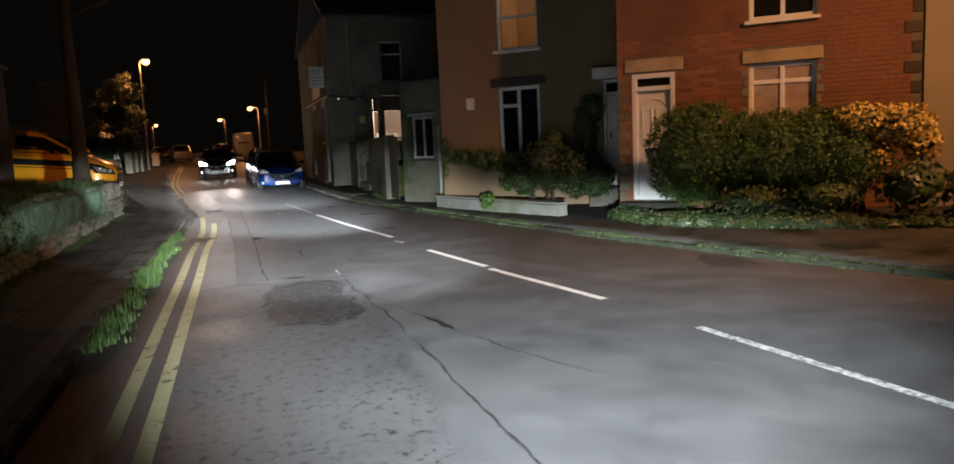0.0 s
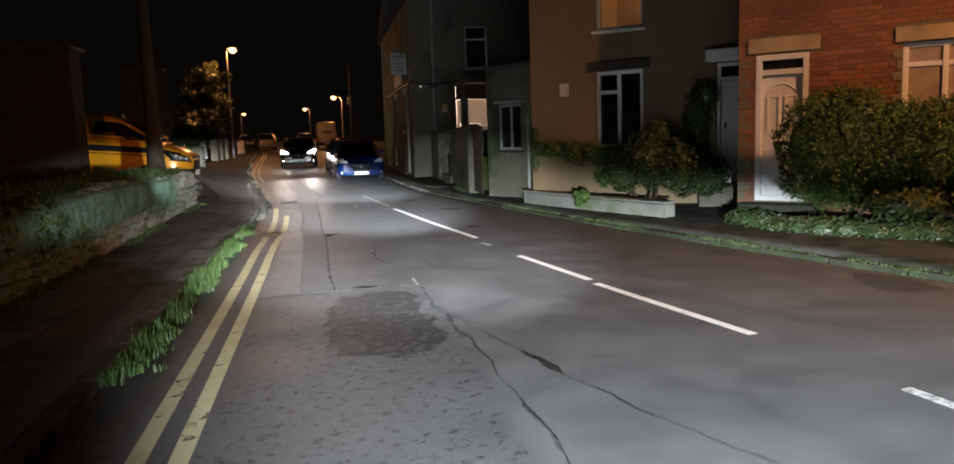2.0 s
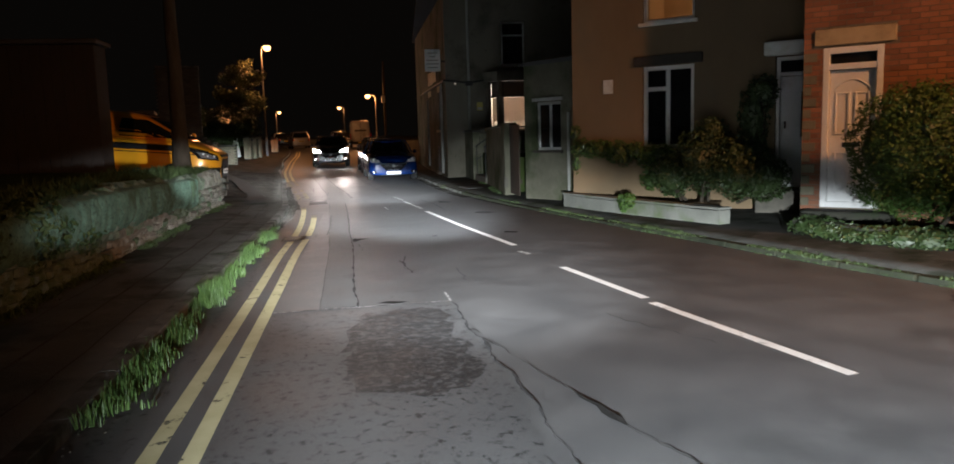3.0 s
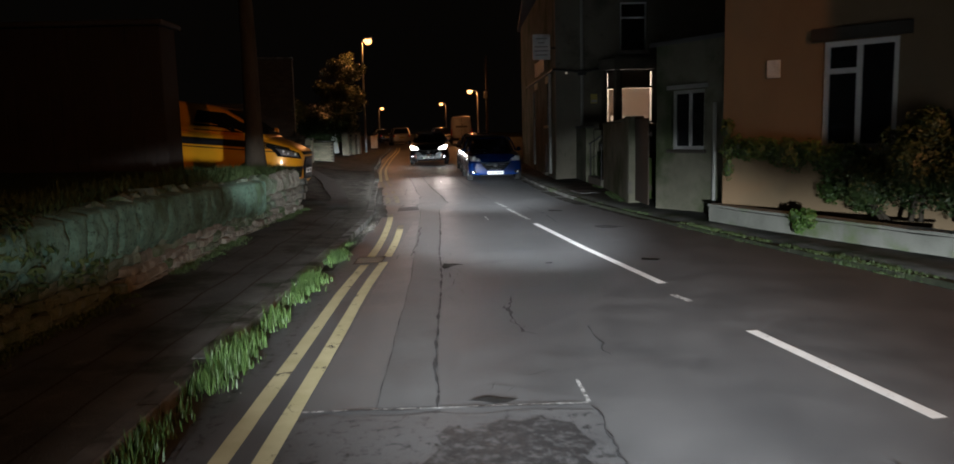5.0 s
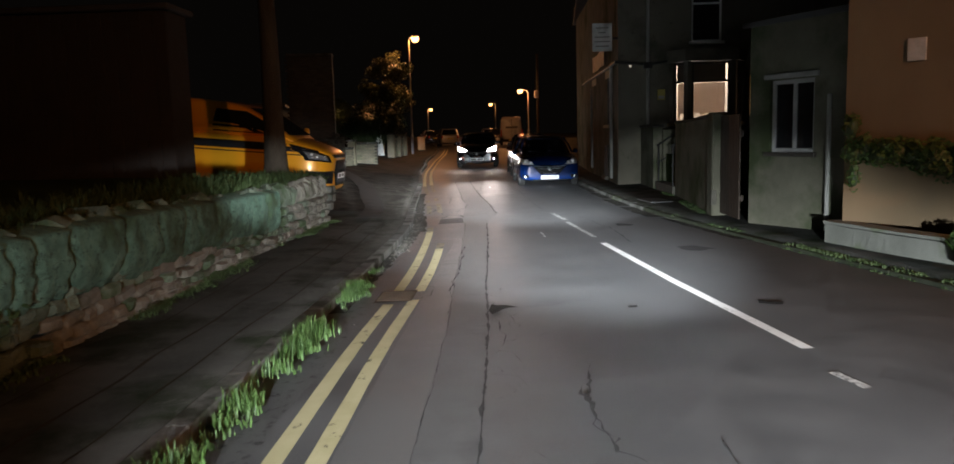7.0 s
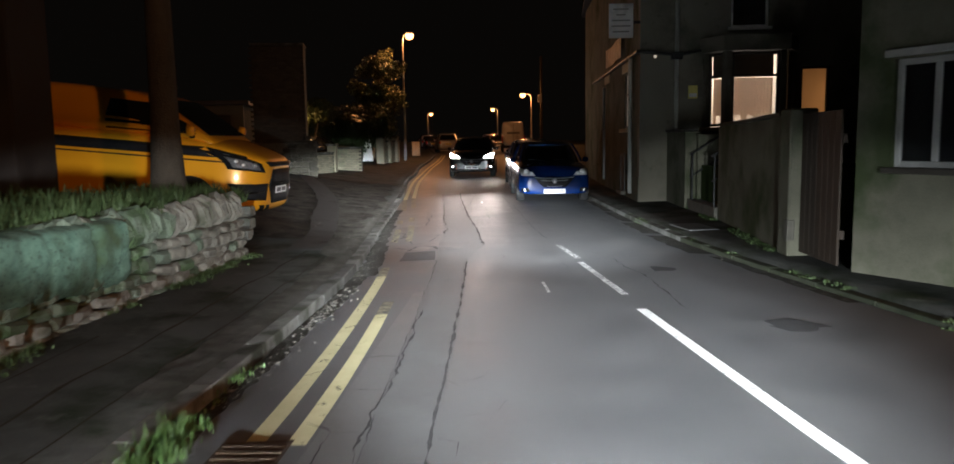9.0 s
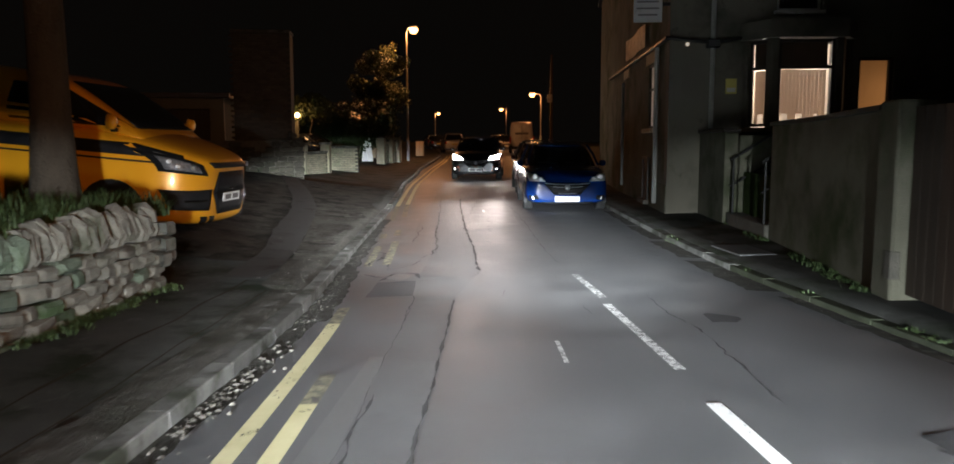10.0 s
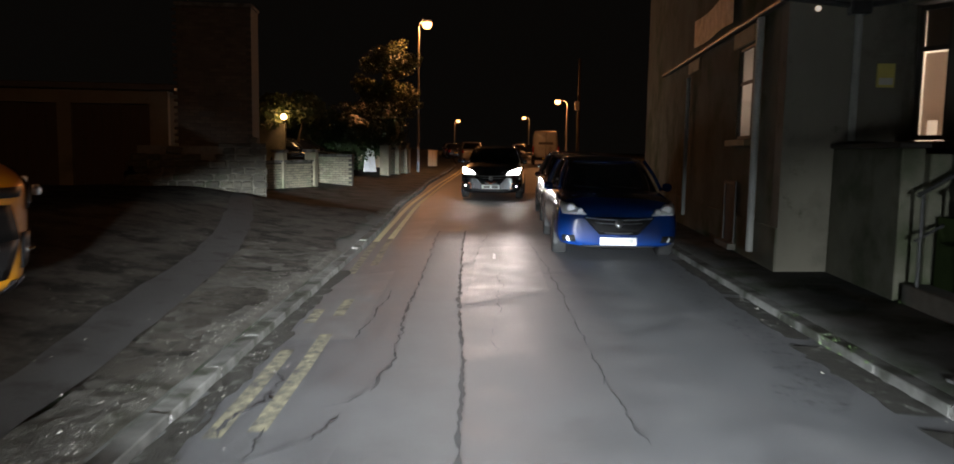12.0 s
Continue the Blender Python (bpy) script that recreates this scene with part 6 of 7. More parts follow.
shrub("trailing_plant", "small green plant hanging over the low wall", "plant", (5.0, 15.15, 0.28), lumps, 420, 0.03, LEAF, 11, stems=0)
shrub("climber", "dark climbing plant against the house wall", "plant", (6.95, 14.55, 0.4), [(0, 0, 1.2, 0.25, 0.2, 0.75), (0.15, -0.1, 1.7, 0.2, 0.2, 0.3)], 900, 0.045, LEAF_DARK, 12)
# overgrowth at the start of the rubble wall
lumps = [(0, 0, 0.5, 0.3, 0.9, 0.4), (-0.1, -1.4, 0.55, 0.35, 0.9, 0.4), (0.02, 1.2, 0.35, 0.22, 0.7, 0.32)]
shrub("wall_overgrowth", "mossy trailing growth hanging over the rubble wall", "plant", (-2.9, 10.6, 0.2), lumps, 3800, 0.04, BANK_BLADE, 14)


def limb(start, way, length, radius, r, bm, tips, depth=0):
    pts, p, d = [Vector(start)], Vector(start), Vector(way).normalized()
    for _ in range(5):
        d = (d + 0.22 * Vector((r.uniform(-1, 1), r.uniform(-1, 1), r.uniform(-0.4, 0.8)))).normalized()
        p = p + d * length / 5
        pts.append(p.copy())
    tube(pts, [radius * (1 - 0.75 * i / 5) for i in range(6)], 8, bm)
    if depth < 2:
        for i in (2, 3, 4, 5):
            a = r.uniform(0, 6.28)
            limb(pts[i], d + 0.9 * Vector((math.cos(a), math.sin(a), r.uniform(-0.1, 0.6))), length * 0.55, radius * 0.45, r, bm, tips, depth + 1)
    tips.append(pts[-1])


def tree(name, label, base, height, radius, clear, spread, seed, leaves, leaf_size, material):
    r = random.Random(seed)
    top = thing(name, label, "tree", pose(*base))
    bm = bmesh.new()
    pts = [Vector((0.05 * noise.noise((seed, z * 0.5, 0)) * z, 0.05 * noise.noise((0, z * 0.5, seed)) * z, z)) for z in steps(-0.3, height * 0.75, 0.5)]
    tube(pts, [radius * (1.35 if i == 0 else 1.12 if i == 1 else 1) * (1 - 0.6 * i / len(pts)) for i in range(len(pts))], 14, bm)
    tips = []
    for k in range(8):
        z = clear + (height * 0.75 - clear) * k / 8
        a = k * 2.4 + r.uniform(-0.4, 0.4)
        limb((0, 0, z), (math.cos(a), math.sin(a), r.uniform(0.15, 0.7)), spread * r.uniform(0.7, 1.1), radius * 0.38, r, bm, tips)
    part("trunk", bm, BARK, top, smooth=True)
    lumps = [(t.x, t.y, t.z, r.uniform(0.25, 0.55), r.uniform(0.25, 0.55), r.uniform(0.2, 0.4)) for t in tips]
    verts, faces = [], []
    for l in lumps:
        v, f = leaf_cloud([l], leaves // len(lumps) + 1, leaf_size, r.randint(0, 9999))
        n = len(verts)
        verts += v
        faces += [tuple(n + i for i in q) for q in f]
    me = bpy.data.meshes.new("crown")
    me.from_pydata(verts, [], faces)
    me.materials.append(material)
    ob = new("crown", me)
    ob.parent = top
    return top


tree("street_tree", "bare-stemmed tree rising from the grassy bank beside the van", (-3.53, 20.5, 0.95), 8.5, 0.185, 3.9, 2.6, 3, 9000, 0.06, LEAF_TREE)
tree("bank_tree", "dark tree standing behind the grassy bank", (-8.5, 17.5, 1.0), 9.0, 0.2, 3.0, 3.0, 4, 9000, 0.07, LEAF_TREE)
tree("garden_tree", "tree lit orange by the street lamp beside it", (-7.6, 58.0, 0.55), 6.9, 0.16, 1.9, 1.5, 11, 9000, 0.09, LEAF_TREE)
shrub("garden_bush", "large dark rounded bush behind the boundary wall", "bush", (-8.3, 53.5, 0.5), [(0, 0, 1.6, 1.6, 1.6, 1.5), (1.1, 1.5, 2.0, 1.3, 1.3, 1.3), (-1.8, -1.0, 1.4, 1.4, 1.4, 1.2)], 5000, 0.1, LEAF_DARK, 15)
shrub("garden_bush", "bush catching the light of a porch lamp", "bush", (-9.6, 47.0, 0.5), [(0, 0, 2.3, 1.0, 1.0, 0.7), (1.2, 0.3, 2.5, 0.8, 0.8, 0.6)], 2200, 0.09, LEAF_TREE, 16)


# ---------------------------------------------------------------- vehicles (front towards -y, wheels on z = 0)
def body_ring(y, hw, zb, zt, crown=0.03):
    h = zt - zb
    half = [(hw * 0.84, zb), (hw * 0.965, zb + 0.09), (hw, zb + 0.3 * h), (hw * 0.995, zb + 0.62 * h), (hw * 0.965, zb + 0.86 * h), (hw * 0.88, zt - 0.005), (hw * 0.5, zt + crown * 0.8)]
    return [(x, y, z) for x, z in half] + [(0, y, zt + crown)] + [(-x, y, z) for x, z in reversed(half)]


def cabin_ring(y, wb, zb, wt, zt):
    half = [(wb, zb), (wb * 0.45 + wt * 0.55, zb * 0.45 + zt * 0.55), (wt, zt - 0.05), (wt * 0.9, zt - 0.012), (wt * 0.5, zt)]
    return [(x, y, z) for x, z in half] + [(-x, y, z) for x, z in reversed(half)]


def wheel(owner, x, y, radius, side, rim_material, width=0.2):
    tyre = part("wheel", lathe([(radius * 0.62, -width / 2), (radius * 0.93, -width / 2), (radius, -width * 0.36), (radius, width * 0.36), (radius * 0.93, width / 2), (radius * 0.62, width / 2)], 28, "x", (x, y, radius)), TYRE, owner, smooth=True)
    o = side * (width / 2 - 0.03)
    bm = lathe([(radius * 0.63, o - 0.02 * side), (radius * 0.63, o + 0.02 * side), (radius * 0.57, o + 0.02 * side), (radius * 0.55, o - 0.02 * side)], 28, "x", (x, y, radius))
    for k in range(5):
        a = 2 * math.pi * k / 5 + 0.3
        m = pose(x + o, y, radius) @ Matrix.Rotation(a, 4, "X")
        for q in (-0.035, 0.035):
            box(-0.012, 0.012, q - 0.016, q + 0.016, radius * 0.06, radius * 0.6, 0, bm, m)
    lathe([(0.0, o - 0.02 * side), (radius * 0.16, o - 0.015 * side), (radius * 0.14, o + 0.022 * side), (0.0, o + 0.026 * side)], 16, "x", (x, y, radius), bm)
    part("rim", bm, rim_material, tyre)
    part("brake_disc", lathe([(0.0, o - 0.05 * side), (radius * 0.6, o - 0.05 * side), (radius * 0.6, o - 0.045 * side), (0.0, o - 0.045 * side)], 20, "x", (x, y, radius)), BLACK_METAL, tyre)
    return tyre


def arch(owner, x, y, radius, side):
    """A black plate on the flank, standing in for the arch's shaded hollow."""
    bm = bmesh.new()
    pts = [(math.cos(a), math.sin(a)) for a in (math.pi * (k / 16) for k in range(17))]
    rows = [[bm.verts.new((xx, y + c * radius, radius * 0.86 + s * radius)) for c, s in pts] + [bm.verts.new((xx, y - radius, 0.2)), bm.verts.new((xx, y + radius, 0.2))] for xx in (x - 0.05 * side, x + 0.008 * side)]
    n = len(rows[0])
    for i in range(n):
        bm.faces.new((rows[0][i], rows[0][(i + 1) % n], rows[1][(i + 1) % n], rows[1][i]))
    bm.faces.new(rows[0])
    bm.faces.new(rows[1])
    part("arch_plate", bm, BLACK_PLASTIC, owner)


def plate_on(owner, x, y, z, w, h, material, facing=-1, tilt=0):
    p = part("number_plate", box(x - w / 2, x + w / 2, min(y, y + facing * 0.012), max(y, y + facing * 0.012), z - h / 2, z + h / 2, 0.003), material, owner)
    for a, b in ((-0.4, -0.06), (0.06, 0.4)):
        yy = y + facing * 0.0155
        part("plate_bar", box(x + a * w, x + b * w, min(yy, yy - facing * 0.003), max(yy, yy - facing * 0.003), z - h * 0.27, z + h * 0.27), INK if material is PLATE_YELLOW else GREY_INK, p)
    return p


def smooth_mesh(ob, levels=2):
    mod = ob.modifiers.new("smooth", "SUBSURF")
    mod.levels = mod.render_levels = levels
    for p in ob.data.polygons:
        p.use_smooth = True
    return ob


def drape(name, owner, body, outline, axis, side, material, lift=0.006, nu=10, nv=4, thick=0.012):
    """A panel laid on a body: a grid between four corners (u, v) is cast along an axis on to the surface.
    axis 'y': u is x and v is z, seen from the front (side -1) or back; axis 'x': u is y and v is z, seen from the flank."""
    dg = bpy.context.evaluated_depsgraph_get()
    skin = body.evaluated_get(dg)
    a, b, c, d = [Vector((*p, 0)) for p in outline]
    bm = bmesh.new()
    rows, norms = [], []
    for j in range(nv + 1):
        row = []
        for i in range(nu + 1):
            p = a.lerp(b, i / nu).lerp(d.lerp(c, i / nu), j / nv)
            if axis == "y":
                start, way = Vector((p.x, side * 6.0, p.y)), Vector((0, -side, 0))
            else:
                start, way = Vector((side * 3.0, p.x, p.y)), Vector((-side, 0, 0))
            hit, q, n, _ = skin.ray_cast(start, way)
            if not hit:
                _, q, n, _ = skin.closest_point_on_mesh(start + way * (6.0 - 2.0 if axis == "y" else 2.1))
            row.append(bm.verts.new(q + n * lift))
        rows.append(row)
    for r, s in zip(rows, rows[1:]):
        for i in range(nu):
            bm.faces.new((r[i], r[i + 1], s[i + 1], s[i]))
    ob = part(name, bm, material, owner, smooth=True)
    mod = ob.modifiers.new("depth", "SOLIDIFY")
    mod.thickness, mod.offset = thick, -1 if (axis == "y") == (side > 0) else 1
    return ob


def hatchback(label, m, paint, kind="hatch", rims=ALLOY, lit=False, accent=None, group="", width=1.74, length=4.02, height=1.46, blank=False, simple=False):
    car = thing("parked_car" if not lit else "oncoming_car", label, "car", m, group)
    k, w = length / 4.02, width / 1.74
    low = 0.0 if kind != "suv" else 0.08
    rings = [body_ring(y * k, hw * w, zb, zt + low, c) for y, hw, zb, zt, c in (
        (-2.03, 0.62, 0.26, 0.60, 0.0), (-2.02, 0.66, 0.22, 0.67, 0.0), (-1.98, 0.80, 0.19, 0.75, 0.015), (-1.86, 0.865, 0.18, 0.83, 0.03), (-1.62, 0.885, 0.18, 0.90, 0.04), (-1.3, 0.885, 0.18, 0.93, 0.045), (-0.95, 0.885, 0.18, 0.98, 0.03),
        (-0.3, 0.885, 0.18, 0.97, 0.02), (0.6, 0.885, 0.18, 0.98, 0.02), (1.3, 0.88, 0.18, 1.0, 0.02), (1.75, 0.86, 0.2, 1.0, 0.02), (1.97, 0.80, 0.24, 0.97, 0.0), (2.03, 0.70, 0.3, 0.85, 0.0))]
    body = smooth_mesh(part("body", loft(rings), paint, car))
    H = height
    cab = [cabin_ring(y * k, wb * w, zb + low, wt * w, zt) for y, wb, zb, wt, zt in (
        (-1.12, 0.74, 0.88, 0.68, 0.93), (-1.0, 0.77, 0.92, 0.70, 1.0), (-0.35, 0.81, 0.94, 0.64, H - 0.05), (0.15, 0.82, 0.94, 0.63, H + 0.01), (0.9, 0.81, 0.95, 0.62, H), (1.35, 0.79, 0.96, 0.60, H - 0.05), (1.7, 0.76, 0.98, 0.58, 1.24), (1.92, 0.72, 0.96, 0.62, 1.0))]
    glass = smooth_mesh(part("cabin_glass", loft(cab), GLASS_DARK, car))
    roof = [cabin_ring(y * k, wt * w * 1.02, zt - 0.05, wt * w * 0.97, zt + 0.016) for y, wt, zt in ((-0.40, 0.63, H - 0.075), (0.15, 0.63, H), (0.9, 0.62, H - 0.005), (1.45, 0.595, H - 0.08))]
    smooth_mesh(part("roof", loft(roof), paint, car))
    bpy.context.view_layer.update()
    for s in (-1, 1):
        part("pillar", tube([(s * 0.775 * w, -1.02 * k, 0.99 + low), (s * 0.715 * w, -0.68 * k, 1.21), (s * 0.625 * w, -0.36 * k, H - 0.06)], 0.028, 6), paint, car)
        part("pillar", tube([(s * 0.81 * w, 0.28 * k, 0.97 + low), (s * 0.645 * w, 0.22 * k, H - 0.05)], 0.028, 6), BLACK_PLASTIC, car)
        part("pillar", tube([(s * 0.785 * w, 1.5 * k, 0.98 + low), (s * 0.6 * w, 1.35 * k, H - 0.07)], 0.055, 6), paint, car)
        mir = part("wing_mirror", lathe([(0.0, -0.08), (0.045, -0.075), (0.066, -0.035), (0.066, 0.03), (0.04, 0.06), (0.0, 0.065)], 12, "x", (s * 0.93 * w, -0.78 * k, 1.01 + low)), paint, car, smooth=True)
        part("mirror_arm", box(*sorted((s * 0.82 * w, s * 0.9 * w)), -0.8 * k, -0.74 * k, 0.96 + low, 1.0 + low), BLACK_PLASTIC, car)
        for y in (-1.26 * k, 1.24 * k):
            arch(car, s * 0.878 * w, y, 0.345, s)
            wheel(car, s * (0.79 * w), y, 0.31, s, rims)
        lamp = drape("headlamp", car, body, [(s * 0.45 * w, 0.66 + low), (s * 0.78 * w, 0.67 + low), (s * 0.835 * w, 0.84 + low), (s * 0.52 * w, 0.735 + low)], "y", -1, LAMP_GLASS if not lit else HEAD_GLOW, 0.008)
        if not lit and not simple:
            for u, zz, q in ((0.68, 0.755, 0.075), (0.55, 0.715, 0.05)):
                part("reflector", lathe([(0.0, -0.012), (q * 0.7, -0.012), (q, 0.01), (q * 0.9, 0.05), (0.0, 0.05)], 18, "y", (s * u * w, (-2.0 + (0.02 if u > 0.6 else -0.012)) * k, zz + low)), REFLECTOR, lamp)
        drape("tail_lamp", car, body, [(s * 0.6 * w, 0.68 + low), (s * 0.8 * w, 0.66 + low), (s * 0.82 * w, 0.9 + low), (s * 0.66 * w, 0.92 + low)], "y", 1, TAIL_RED, 0.008, 5, 3)
        if not simple:
            fog = drape("fog_recess", car, body, [(s * 0.60 * w, 0.285 + low), (s * 0.78 * w, 0.285 + low), (s * 0.79 * w, 0.375 + low), (s * 0.62 * w, 0.375 + low)], "y", -1, BLACK_PLASTIC, 0.004, 5, 2)
            part("fog_lamp", lathe([(0.0, -0.02), (0.045, -0.015), (0.05, 0.05), (0.0, 0.05)], 16, "y", (s * 0.69 * w, -2.0 * k, 0.33 + low)), REFLECTOR if not lit else HEAD_GLOW, fog)
            part("wiper", tube([(0.15 + s * 0.3, -1.08 * k, 1.0 + low), (0.15 + s * 0.3 - 0.4, -1.0 * k, 1.03 + low)], 0.007, 5), BLACK_PLASTIC, car)
    if simple:
        plate_on(car, 0, -2.03 * k, 0.30 + low, 0.52, 0.112, PLATE_WHITE)
        plate_on(car, 0, 2.03 * k, 0.62 + low, 0.52, 0.112, PLATE_YELLOW, 1)
        return car
    g = drape("grille", car, body, [(-0.27 * w, 0.39 + low), (0.27 * w, 0.39 + low), (0.50 * w, 0.635 + low), (-0.50 * w, 0.635 + low)], "y", -1, BLACK_PLASTIC, 0.006, 14, 4)
    for u, zz, r in ((0.47, 0.615, 0.011), (0.42, 0.555, 0.008), (0.3, 0.42, 0.006)):
        part("grille_bar", tube([(-u * w, -2.035 * k, zz + low + 0.012), (-u * 0.5 * w, -2.045 * k, zz + low - 0.008), (0, -2.05 * k, zz + low - 0.012), (u * 0.5 * w, -2.045 * k, zz + low - 0.008), (u * w, -2.035 * k, zz + low + 0.012)], r, 6), REFLECTOR, g)
    part("emblem", lathe([(0.0, -0.025), (0.05, -0.022), (0.062, -0.008), (0.06, 0.01), (0.0, 0.01)], 20, "y", (0, -2.06 * k, 0.545 + low)), REFLECTOR, g, smooth=True)
    drape("lower_grille", car, body, [(-0.5 * w, 0.195 + low), (0.5 * w, 0.195 + low), (0.54 * w, 0.235 + low), (-0.54 * w, 0.235 + low)], "y", -1, BLACK_PLASTIC, 0.006, 10, 2)
    p = plate_on(car, 0, -2.045 * k, 0.295 + low, 0.52, 0.112, PLATE_WHITE)
    # bars whitened, so the plate's headlight glare is put into their colour
    if blank:
        for bar in p.children:
            bar.data.materials[0] = SIGN_WHITE
    plate_on(car, 0, 2.03 * k, 0.62 + low, 0.52, 0.112, PLATE_YELLOW, 1)
    if accent:
        for s in (-1, 1):
            part("accent_trim", tube([(s * 0.80 * w, -1.93 * k, 0.27 + low), (s * 0.56 * w, -2.03 * k, 0.26 + low), (s * 0.60 * w, -2.03 * k, 0.4 + low), (s * 0.82 * w, -1.93 * k, 0.42 + low)], 0.014, 6), accent, car)
        part("accent_trim", tube([(-0.5 * w, -2.0 * k, 0.6 + low), (0, -2.05 * k, 0.40 + low), (0.5 * w, -2.0 * k, 0.6 + low)], 0.012, 6), accent, car)
    return car


hatchback("small dark blue hatchback parked facing down the street at the kerb", pose(1.5, 32.05, road_z(1.5, 32.05) - 0.02, 0.4, 0, 3.0), BLUE_BODY, group="cars parked on the street", blank=True)
hatchback("dark red hatchback parked close behind the blue car", pose(1.3, 37.1, road_z(1.3, 37.1), 0.4, 0, 3), RED_BODY, group="cars parked on the street")
hatchback("black hatchback parked further up the row", pose(1.35, 43.2, road_z(1.35, 43.2), 0.4, 0, 0), BLACK_BODY, group="cars parked on the street")
oncoming = hatchback("black crossover car with red trim driving with its headlamps lit", pose(-1.0, 43.5, road_z(-1.0, 43.5), 0.4, 0, 0), BLACK_BODY, "suv", ALLOY, True, ORANGE_TRIM, width=1.78, length=4.12, height=1.56)
for s in (-0.62, 0.62):
    e = oncoming.matrix_world @ Vector((s, -2.15, 0.78))
    a = oncoming.matrix_world @ Vector((s * 1.0, -24.0, -0.1))
    beam = spot_lamp("oncoming_headlamp", e, a, 1600, (1.0, 0.86, 0.80), 27, 1.0, 0.06)
    beam.matrix_world = look(e, a) @ Matrix.Diagonal((1.0, 0.26, 1.0, 1.0))   # flat dipped beam
# silver estate car far up on the other side, seen from behind
hatchback("silver estate car parked with its tail to us", pose(-5.5, 82.0, road_z(-5.5, 82) + 0.0, 0.5, 0, 190), SILVER_BODY, "suv", group="cars parked on the street", width=1.82, length=4.5, height=1.65, simple=True)
for x, y, paint, turn, what in ((-7.6, 90, BLACK_BODY, 190, "dark car parked far up the street"), (-8.8, 97, SILVER_BODY, 190, "grey car parked far up the street"), (-9.8, 104, BLACK_BODY, 190, "dark car parked far up the street"),
                                (-1.2, 98, BLACK_BODY, 8, "dark car parked beyond the white van"), (-2.2, 106, SILVER_BODY, 8, "pale car parked beyond the white van")):
    hatchback(what, pose(x, y, rise(y), 0.5, 0, turn), paint, group="cars parked on the street", simple=True)


